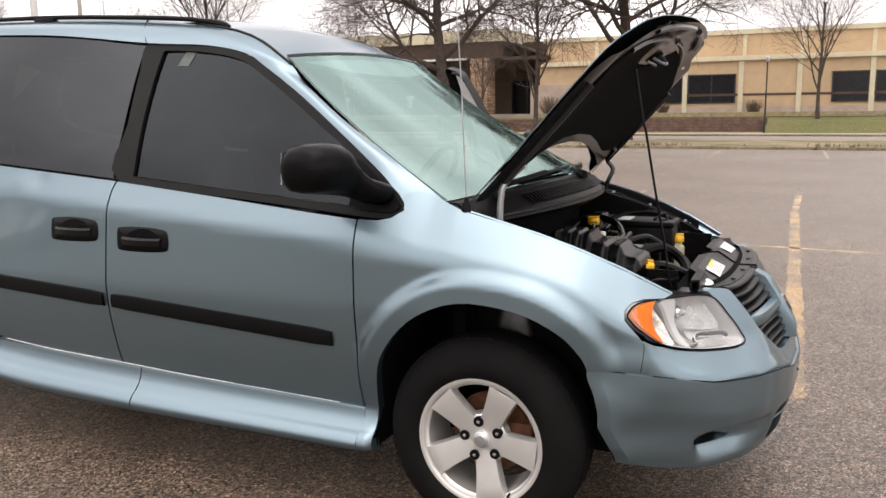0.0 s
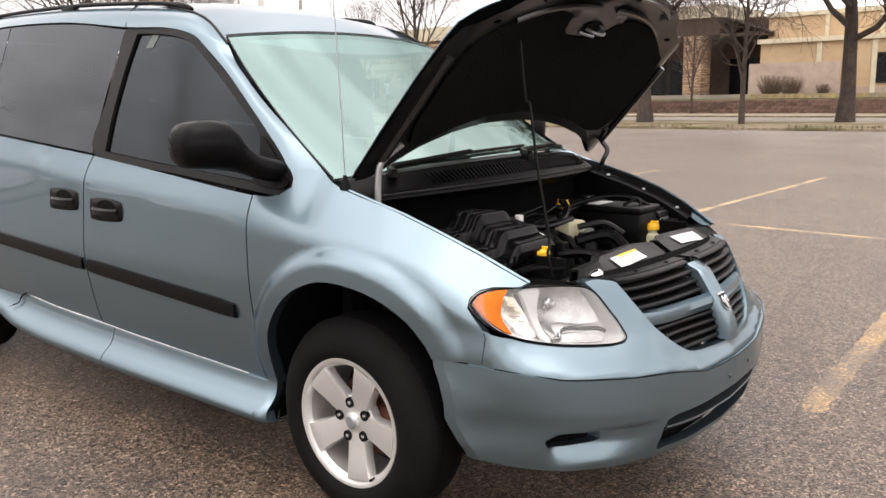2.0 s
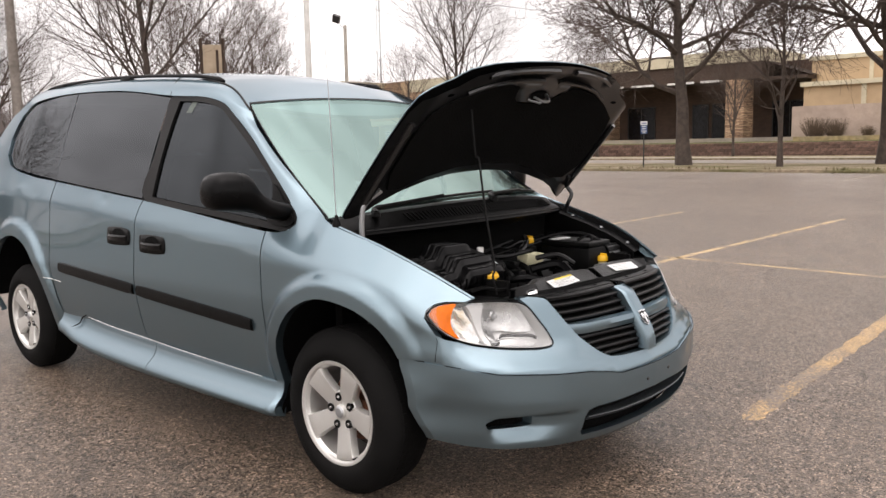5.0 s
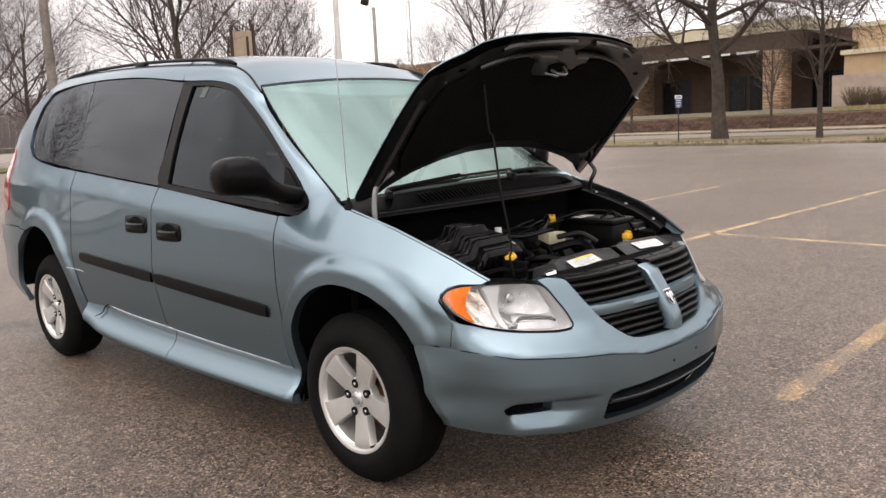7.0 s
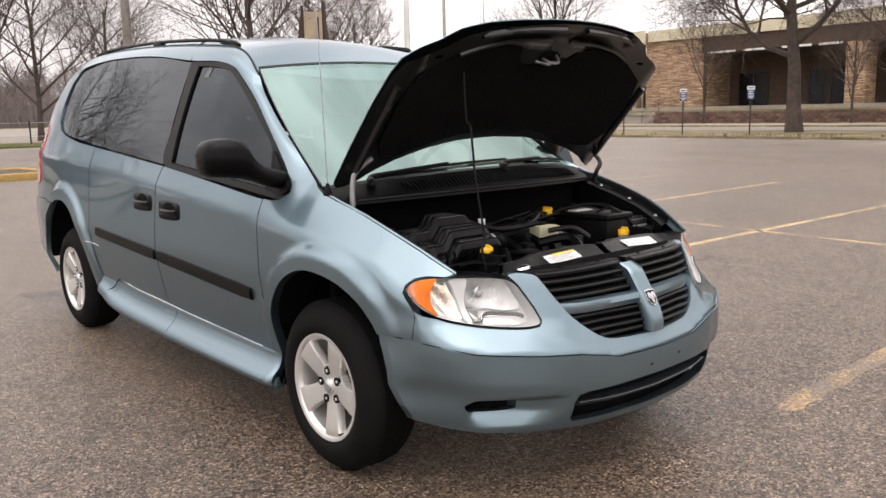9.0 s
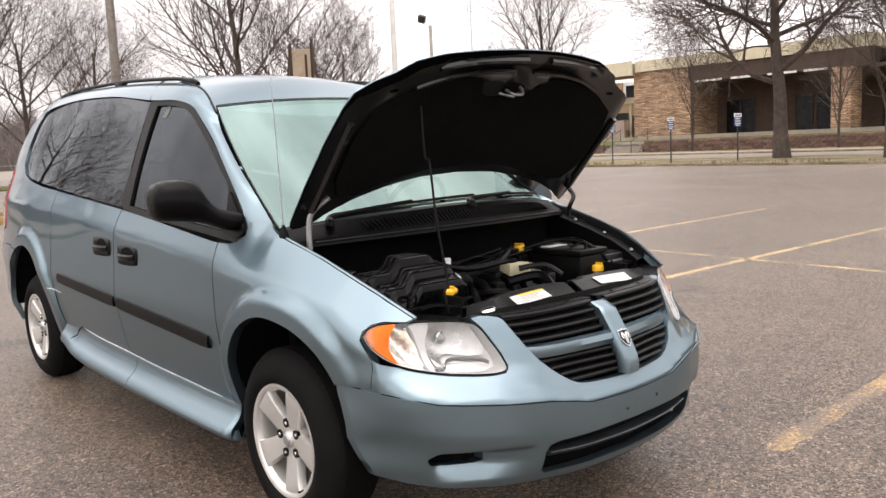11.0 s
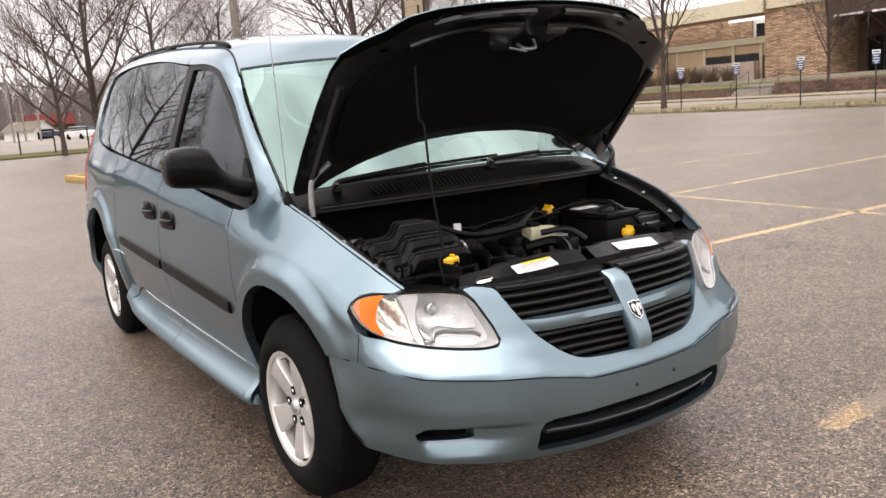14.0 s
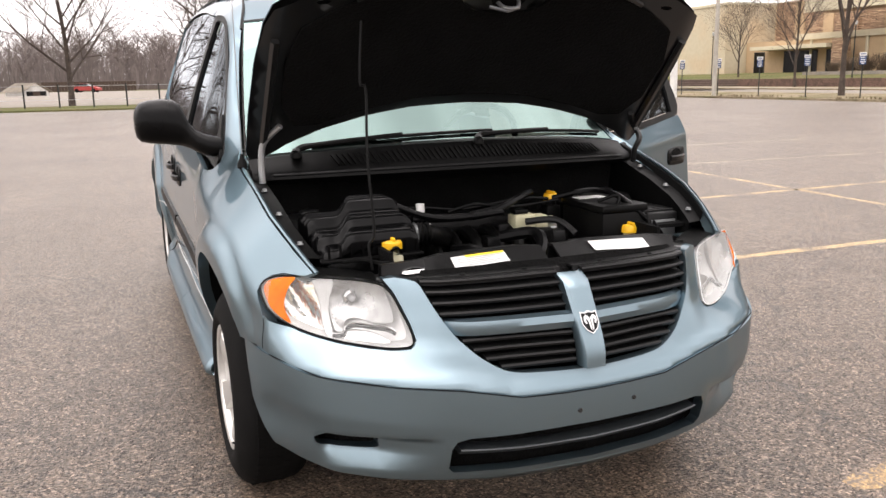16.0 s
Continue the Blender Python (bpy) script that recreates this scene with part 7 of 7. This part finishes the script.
# split-faced blocks
blk = boxed(0, 0.43, 0, 0.30, 0, 0.19, bevel=0.02, seg=1)
me = bpy.data.meshes.new("block")
blk.to_mesh(me)
blk.free()
me.materials.append(BLOCKMAT)
rnd = random.Random(4)
rest = bmesh.new()
for w, x0, x1 in ((WALLS[1], -38.4, -4.0), (WALLS[0], -62.0, -42.0)):
    for row in range(5 if w is WALLS[1] else 4):
        x = x0 - (0.22 if row % 2 else 0)
        while x < x1 - 0.44:
            x += 0.45
            if w is WALLS[1] and x < -14:
                ob = new("block", me)
                ob.parent = w
                ob.matrix_basis = pose(x - 0.45, WALL_Y - rnd.uniform(0, 0.03) - 0.02 + 0.015 * row, 0.0 + 0.20 * row)
            else:
                box(rest, x - 0.45, x - 0.02, WALL_Y - rnd.uniform(0, 0.03) + 0.015 * row, WALL_Y + 0.3, 0.20 * row, 0.19 + 0.20 * row)
tagged(part("block_courses", rest, BLOCKMAT, WALLS[0], smooth=False), kind="stuff")
ST = thing("outdoor_steps", "concrete steps with handrail through the retaining wall", "steps")
for k in range(6):
    part("step", boxed(-41.9, -38.5, WALL_Y - 0.9 + 0.34 * k, WALL_Y + 1.6, 0.05 + 0.15 * k, 0.20 + 0.15 * k), CONCRETE, ST)
for x in (-41.6, -38.9):
    bm = bmesh.new()
    tube(bm, [(x, WALL_Y - 0.9, 0.15), (x, WALL_Y - 0.9, 1.05), (x, WALL_Y + 1.2, 1.95), (x, WALL_Y + 1.2, 1.0)], 0.03, 6)
    part("handrail", bm, TRIMGREY, ST)

# ---- school building ----
SCHOOL = thing("school_building", "low tan and brown school building with stone piers and flat roofs", "building", (0, 0, 0))
FY = 64.0


def bx(name, material, x0, x1, y0, y1, z0, z1, parent=None, label="", bevel=0.0):
    return part(name, boxed(x0, x1, y0, y1, z0, z1, bevel=bevel), material, parent or SCHOOL, label, smooth=False)


def window(x0, x1, z0, z1, y, frame=TRIMGREY):
    w = bx("window", DARKGLASS, x0, x1, y - 0.02, y + 0.1, z0, z1, label="dark window")
    for a, b, c, d in ((x0, x1, z1, z1 + 0.09), (x0, x1, z0 - 0.09, z0), (x0 - 0.09, x0, z0 - 0.09, z1 + 0.09), (x1, x1 + 0.09, z0 - 0.09, z1 + 0.09)):
        bx("window_frame", frame, a, b, y - 0.07, y + 0.05, c, d, w)
    n = max(1, int((x1 - x0) / 1.3))
    for k in range(1, n):
        x = x0 + (x1 - x0) * k / n
        bx("mullion", frame, x - 0.03, x + 0.03, y - 0.05, y + 0.02, z0, z1, w)
    return w


# right wing
bx("wall", STUCCO, -23, 34, FY, FY + 12, 0.6, 5.25, label="tan rendered wall")
bx("wall", STUCCO, -23, 34, FY + 1.5, FY + 12, 5.25, 7.2, label="tan upper wall")
bx("plinth", PINKWALL, -23, 34, FY - 0.03, FY, 1.2, 1.75)
bx("band", BROWNBRICK, -11, 34, FY - 0.025, FY, 2.55, 2.72)
bx("ledge", CREAMFASCIA, -23.2, 34.2, FY - 0.25, FY + 1.6, 5.15, 5.5, label="cream ledge")
bx("coping", CREAMFASCIA, -23.2, 34.2, FY + 1.35, FY + 12, 7.2, 7.55, label="cream coping")
bx("roof", CONCRETE, -23, 34, FY + 1.6, FY + 11.8, 7.4, 7.5)
for x in (-18.6, -14.8, -11.15, -7.05, -3.0, 1.75, 5.9, 10, 14, 18, 22, 26):
    bx("pilaster", CREAMFASCIA, x - 0.17, x + 0.17, FY - 0.12, FY + 0.02, 1.2, 5.16)
    bx("pilaster", CREAMFASCIA, x - 0.14, x + 0.14, FY + 1.40, FY + 1.52, 5.45, 7.21)
for a, b in ((-14.6, -11.4), (-10.85, -7.5), (-0.75, 1.5), (2.05, 5.5), (6.4, 9.4), (14.4, 17.4), (18.5, 21.4)):
    window(a, b, 2.1, 4.1, FY)
bx("screen_wall", PINKWALL, -23.0, -16.5, FY - 2.2, FY - 1.95, 1.2, 3.6, label="pinkish screen wall")
# porch
bx("porch_wall", BROWNBRICK, -42, -22.9, FY + 4.0, FY + 10, 0.8, 7.6, label="brown brick porch wall")
bx("porch_fascia", BROWNFASCIA, -42.2, -26.2, FY - 0.4, FY + 5, 6.05, 7.45, label="dark brown roof edge")
bx("porch_beam", BROWNFASCIA, -26.2, -22.6, FY - 0.4, FY + 5, 5.85, 6.1)
bx("roof_edge", CREAMFASCIA, -47.9, -26.0, FY - 0.6, FY + 8, 7.42, 8.42, label="cream roof edge")
bm = bmesh.new()
loft(bm, [[(-42.2, FY - 0.3, 7.46), (-26.0, FY - 0.3, 7.46)], [(-42.2, FY + 4, 8.3), (-27.5, FY + 4, 8.3)]])
part("roof_slope", bm, BROWNFASCIA, SCHOOL)
bm = bmesh.new()
v = [bm.verts.new(p) for p in ((-26.2, FY - 0.4, 7.45), (-22.4, FY - 0.4, 6.1), (-22.4, FY + 5, 6.1), (-26.2, FY + 5, 7.45))]
bm.faces.new(v)
part("roof_slope", solid(bm, 0.1), BROWNFASCIA, SCHOOL, "dark hipped porch end")
for x0, x1 in ((-41.5, -38.8), (-38.0, -35.8), (-34.5, -32.0), (-31.4, -29.5)):
    bx("soffit_light", WHITEPAINT, x0, x1, FY - 0.46, FY - 0.40, 5.95, 6.12, label="pale strip under the roof edge")
for x0, x1 in ((-41.0, -38.2), (-34.3, -32.9), (-32.4, -29.6), (-27.0, -24.2)):
    w = window(x0, x1, 1.35, 4.3, FY + 3.98)
for x in (-29.35, ):
    bx("stone_column", STONE, x + 0.35, x + 1.9, FY - 0.8, FY + 1.0, 0.9, 6.05, label="ledge stone column")
bx("stone_pier", STONE, -48.2, -42.0, FY - 0.4, FY + 9, 0.8, 7.46, label="wide ledge stone wall")
# canopy link and low wing
bx("canopy", CREAMFASCIA, -66, -47.9, FY - 1.2, FY - 0.95, 7.15, 8.45, label="cream canopy edge")
bx("canopy_roof", CONCRETE, -66, -48.2, FY - 0.95, FY + 3.0, 7.32, 8.3)
bx("soffit", SOFFIT, -66, -48.2, FY - 0.95, FY + 2.9, 7.18, 7.32, label="brown canopy soffit")
bx("clerestory", WHITEPAINT, -55.0, -48.2, FY + 6.6, FY + 6.9, 5.2, 7.18)
for k in range(4):
    window(-54.6 + 1.6 * k, -53.5 + 1.6 * k, 5.5, 6.8, FY + 6.58, WHITEPAINT)
bx("upper_stone_wall", STONE, -66, -55.0, FY + 6.4, FY + 6.9, 4.6, 7.18, label="ledge stone wall under the canopy")
bx("stone_pier", STONE, -63.1, -61.7, FY - 0.2, FY + 0.8, 0.9, 4.5, label="slim ledge stone pier")
bx("dark_door", BROWNFASCIA, -50.7, -49.7, FY + 1.92, FY + 2.0, 1.2, 3.5, label="dark entrance door")
bx("wall", STUCCO, -78, -48.2, FY + 2.0, FY + 4.2, 0.7, 4.7, label="pale tan wall")
bx("ledge", CREAMFASCIA, -70, -48.2, FY + 1.7, FY + 4.3, 4.65, 5.25, label="cream ledge")
for x in (-68, -64.4, -60.8, -57.2, -53.6, -50.4):
    bx("pilaster", CREAMFASCIA, x - 0.15, x + 0.15, FY + 1.85, FY + 2.02, 1.0, 4.7)
for a, b in ((-57, -54), (-53.4, -50.8)):
    window(a, b, 3.15, 3.7, FY + 1.98)
bx("screen_wall", PINKWALL, -57.5, -50.2, FY + 0.6, FY + 0.9, 1.0, 3.0, label="pinkish screen wall")
for a, b in ((-76.5, -75.0), (-71.8, -67.2), (-65.8, -64.4)):
    window(a, b, 1.2, 3.5, FY + 1.98)
bx("entrance_canopy", CREAMFASCIA, -74.5, -63.5, FY - 0.5, FY + 2.0, 3.7, 4.1)
bx("upper_wall", STONE, -80, -66, FY + 6.0, FY + 16, 4.5, 9.2, label="ledge stone upper storey")
for x in (-78.6, -74.2, -70.0):
    bx("pilaster", STUCCO, x - 0.7, x + 0.7, FY + 5.9, FY + 6.0, 4.5, 9.0)
bx("gym_wall", STUCCOPALE, -100, -78, FY - 1.0, FY + 18, 0.5, 9.0, label="plain tall tan gym wall")
bx("coping", CREAMFASCIA, -100.1, -77.9, FY - 1.1, FY + 18, 8.9, 9.2)
# shrubs by the walls: clumps of thin stems
SH = None
for x, y, s in ((-21.0, 61.0, 1.3), (-19.6, 61.2, 1.2), (-17.4, 61.4, 0.7), (-12.6, 63, 0.8), (-6.0, 63, 0.9), (-59.5, 62.6, 1.2), (-57.5, 62.4, 1.5), (-55.5, 62.5, 1.5), (-53.5, 62.6, 1.4), (-51.3, 62.4, 1.3), (-61.5, 62.6, 1.0)):
    if SH is None:
        SH = thing("shrub", "leafless winter shrub beside the school wall", "shrub", (x, y, 1.25), group="shrubs")
        bm = bmesh.new()
        rnd = random.Random(9)
        for k in range(260):
            a, t = rnd.uniform(0, 6.28), rnd.uniform(0.1, 1)
            p = Vector((math.cos(a) * 0.35 * t, math.sin(a) * 0.35 * t, -0.1))
            q = p + Vector((math.cos(a) * 0.6 * t, math.sin(a) * 0.6 * t, rnd.uniform(0.7, 1.25)))
            tube(bm, [p, p.lerp(q, 0.5) + Vector((rnd.uniform(-.06, .06), rnd.uniform(-.06, .06), 0.05)), q], [0.012, 0.009, 0.005], 3, cap=False)
        part("twig_mass", bm, SHRUB, SH, smooth=False)
        SH.matrix_basis = pose(x, y, 1.25) @ Matrix.Scale(s, 4)
        BASE_SH = SH
    else:
        copy_thing(SH, pose(x, y, 1.25, 0, 0, 50 * x) @ Matrix.Scale(s / BASE_SH.scale[0], 4))

# ---- poles, billboard, mast ----


def pole(name, label, x, y, h, r0, r1, material, lean=0.0):
    t = thing(name, label, "pole", (x, y, 0.05 if y < WALL_Y else 0.8))
    bm = bmesh.new()
    tube(bm, [(0, 0, -0.2), (lean * 0.5, 0, h / 2), (lean, 0, h)], [r0, (r0 + r1) / 2, r1], 12)
    part("shaft", bm, material, t)
    return t


TEL = pole("utility_pole", "weathered wooden utility pole by the car park", -44.8, 13.75, 13.0, 0.27, 0.21, WOODPOLE)
part("crossarm", boxed(-0.06, 0.06, -1.2, 1.2, 12.1, 12.25), WOODPOLE, TEL)
TALL = pole("flood_pole", "tall pale steel floodlight pole", -37.45, 27.4, 14.5, 0.21, 0.14, WHITEPAINT)
part("lamp_head", boxed(-0.3, 0.3, -0.5, 0.5, 14.4, 14.7, bevel=0.05), GALV, TALL)
LAMP = pole("street_lamp", "slim steel lamp post with a square floodlight head", -36.1, 29.1, 8.25, 0.13, 0.10, PALEPOLE)
bm = bmesh.new()
tube(bm, [(0, 0, 8.1), (-0.18, -0.12, 8.2), (-0.3, -0.2, 8.45)], 0.03, 6)
part("bracket", bm, GALV, LAMP)
bm = boxed(-0.22, 0.22, -0.12, 0.12, -0.22, 0.22, bevel=0.03)
bmesh.ops.transform(bm, matrix=pose(-0.42, -0.28, 8.65, 25, 20, 30), verts=bm.verts)
part("lamp_head", bm, TRIMGREY, LAMP, "dark square lamp head")
for x, y in ((-67.3, 53.0), (-50.3, 53.5), (-3.9, 49.5)):
    L = pole("path_lamp", "slim dark path lamp post", x, y, 4.2, 0.05, 0.04, POSTDARK)
    part("lantern", lathe([(0.001, 0.30), (0.13, 0.22), (0.11, 0.0), (0.05, -0.05)], "z", 12, (0, 0, 4.2)), GALV, L)
BB = thing("billboard", "back of a pale billboard on two dark posts", "billboard", (-40.5, 22.95, 0), 52)
for x in (-0.62, 0.62):
    bm = bmesh.new()
    tube(bm, [(x, 0, -0.1), (x, 0, 7.55)], 0.10, 8)
    part("post", bm, BROWNFASCIA, BB)
part("panel", boxed(-0.52, 0.52, -0.03, 0.03, 4.9, 7.2), BOARD, BB, "pale panel seen from behind")
part("slat", boxed(0.20, 0.34, -0.07, 0.07, 4.8, 6.9), BROWNFASCIA, BB)
MAST = thing("radio_mast", "thin lattice radio mast far off", "mast", (-34.55 * 3.4, 30.76 * 3.4, 0))
bm = bmesh.new()
for a in (0, 2.09, 4.19):
    tube(bm, [(0.5 * math.cos(a), 0.5 * math.sin(a), 0), (0.35 * math.cos(a), 0.35 * math.sin(a), 33)], 0.06, 4)
for k in range(33):
    for a in (0, 2.09, 4.19):
        tube(bm, [(0.45 * math.cos(a), 0.45 * math.sin(a), k), (0.45 * math.cos(a + 2.09), 0.45 * math.sin(a + 2.09), k + 1)], 0.03, 3)
part("lattice", bm, GALV, MAST)
for p, q in (((-44.8, 12.7, 12.2), (-37.45, 27.4, 13.9)), ((-44.8, 14.8, 12.2), (-20, 120, 12)), ((-44.8, 13.75, 11.0), (-60, -80, 10.5))):
    c = thing("overhead_cable", "thin black overhead cable between poles", "cable")
    bm = bmesh.new()
    p, q = Vector(p), Vector(q)
    tube(bm, [p.lerp(q, t / 12) - Vector((0, 0, 1.2 * math.sin(math.pi * t / 12))) for t in range(13)], 0.018, 4)
    part("wire", bm, BLACK, c)

# ---- the far end of the car park ----
PL = thing("planter_island", "yellow-painted kerbed island in the car park", "kerb", (-19.6, 2.0, 0), 8)
for k, (x0, x1, y0, y1) in enumerate(((-1.3, 1.3, -0.9, -0.74), (-1.3, 1.3, 0.74, 0.9), (-1.3, -1.14, -0.74, 0.74), (1.14, 1.3, -0.74, 0.74))):
    part("kerb_stone", boxed(x0, x1, y0, y1, -0.02, 0.16, bevel=0.02), KERBYELLOW, PL)
part("soil", boxed(-1.14, 1.14, -0.74, 0.74, -0.02, 0.12), BARK, PL)
FEN = thing("wire_fence", "low wire fence on thin posts along the side street", "fence", (-48.3, 0, 0))
for k in range(27):
    bm = bmesh.new()
    y = -24.1 + 1.75 * k
    tube(bm, [(0, y, -0.1), (0, y, 1.35)], 0.045, 6)
    part("fence_post", bm, POSTDARK, FEN)
for z in (0.5, 1.25):
    bm = bmesh.new()
    tube(bm, [(0, -24, z), (0, 21, z)], 0.015, 4)
    part("fence_wire", bm, GALV, FEN)


def house(x, y, rz, w, d, h, wall, roofmat, label, low=0.0):
    t = thing("house", label, "house", (x, y, -low), rz)
    part("wall", boxed(-w / 2, w / 2, -d / 2, d / 2, -0.1, h), wall, t, smooth=False)
    bm = bmesh.new()
    loft(bm, [[(-w / 2 - 0.4, -d / 2 - 0.5, h - 0.1), (-w / 2 - 0.4, 0, h + d * 0.33), (-w / 2 - 0.4, d / 2 + 0.5, h - 0.1)], [(w / 2 + 0.4, -d / 2 - 0.5, h - 0.1), (w / 2 + 0.4, 0, h + d * 0.33), (w / 2 + 0.4, d / 2 + 0.5, h - 0.1)]])
    part("roof", solid(bm, 0.15), roofmat, t, smooth=False)
    for sx in (-1, 1):
        bm = bmesh.new()
        vs = [bm.verts.new(p) for p in ((sx * w / 2, -d / 2, h - 0.05), (sx * w / 2, d / 2, h - 0.05), (sx * w / 2, 0, h + d * 0.32))]
        bm.faces.new(vs)
        part("gable", bm, wall, t, smooth=False)
    for k in range(2):
        for sx in (-1, 1):
            win = part("window", boxed(sx * w / 2 - 0.03, sx * w / 2 + 0.03, -d / 4 + k * d / 2 - 0.5, -d / 4 + k * d / 2 + 0.5, 1.0, 2.1), DARKGLASS, t, smooth=False)
            part("window_frame", boxed(sx * w / 2 - 0.02, sx * w / 2 + 0.05, -d / 4 + k * d / 2 - 0.6, -d / 4 + k * d / 2 + 0.6, 2.1, 2.2), WHITEPAINT, win, smooth=False)
    part("door", boxed(w / 2 - 0.03, w / 2 + 0.04, -0.5, 0.5, 0, 2.1), BROWNFASCIA, t, smooth=False)
    return t


house(-136.7, 10.6, 42, 5.6, 4.2, 2.4, WHITEPAINT, CONCRETE, "small white house with a grey roof beyond the side street", 1.0)
house(-200, 20.5, 90, 9, 7, 2.4, BROWNFASCIA, ROOFRED, "long building with a red roof behind the white house")
for x, y, h, lean in ((-112, 6.6, 9.5, -0.5), (-118, 8.4, 10.5, -0.4), (-108, 9.2, 11.5, -0.7)):
    pole("far_pole", "slim leaning wooden pole beyond the side street", x, y, h, 0.13, 0.10, WOODPOLE, lean)
house(-117, -13.6, 35, 4.4, 3.2, 2.1, WHITEPAINT, CONCRETE, "small pale house with a grey roof", 1.5)
HB = thing("board_fence", "dark board fence by the far houses", "fence", (-186, -8, 0))
for k in range(30):
    part("board", boxed(-0.05, 0.05, -10 + 0.6 * k, -9.45 + 0.6 * k, -0.1, 1.9), BROWNFASCIA, HB, smooth=False)


def parked_car(x, y, rz, body, label):
    t = thing("parked_car", label, "car", (x, y, 0.03), rz, group="far parked cars")
    bm = bmesh.new()
    prof = [(-2.2, 0.35), (-2.25, 0.75), (-1.9, 0.92), (-1.25, 1.0), (0.9, 0.98), (1.6, 0.9), (2.15, 0.72), (2.2, 0.35)]
    loft(bm, [[(px_, yy * w, pz) for px_, pz in prof] for yy, w in ((-0.85, 0.98), (-0.8, 1.0), (0.8, 1.0), (0.85, 0.98))], closed=True, cap=True)
    bmesh.ops.recalc_face_normals(bm, faces=bm.faces)
    part("body", bm, body, t)
    bm = bmesh.new()
    loft(bm, [[(-1.7, yy, 0.95), (-1.2, yy * 0.85, 1.42), (0.2, yy * 0.85, 1.42), (0.95, yy, 0.97)] for yy in (-0.78, 0.78)], closed=True, cap=True)
    bmesh.ops.recalc_face_normals(bm, faces=bm.faces)
    part("cabin_glass", bm, DARKGLASS, t, smooth=False)
    part("roof", boxed(-1.2, 0.2, -0.66, 0.66, 1.40, 1.46, bevel=0.03), body, t)
    for cx_ in (-1.35, 1.4):
        for s in (-1, 1):
            part("wheel", lathe([(0.001, -0.1), (0.2, -0.1), (0.32, -0.09), (0.33, 0.0), (0.32, 0.09), (0.2, 0.1)], "y", 16, (cx_, s * 0.75, 0.33)), RUBBER, t)
    return t


parked_car(-101.2, 12.7, 22, CARWHITE, "white car parked beyond the side street")
parked_car(-100.2, 15.5, 20, CARBLUE, "dark blue car parked beyond the side street")
parked_car(-102.4, 14.2, 20, CARBLUE, "dark car parked beyond the side street")
parked_car(-134, 13.3, 70, CARBLUE, "dark car parked before the white house")
parked_car(-150, -8.0, 70, REDPAINT, "red car parked by a far house")
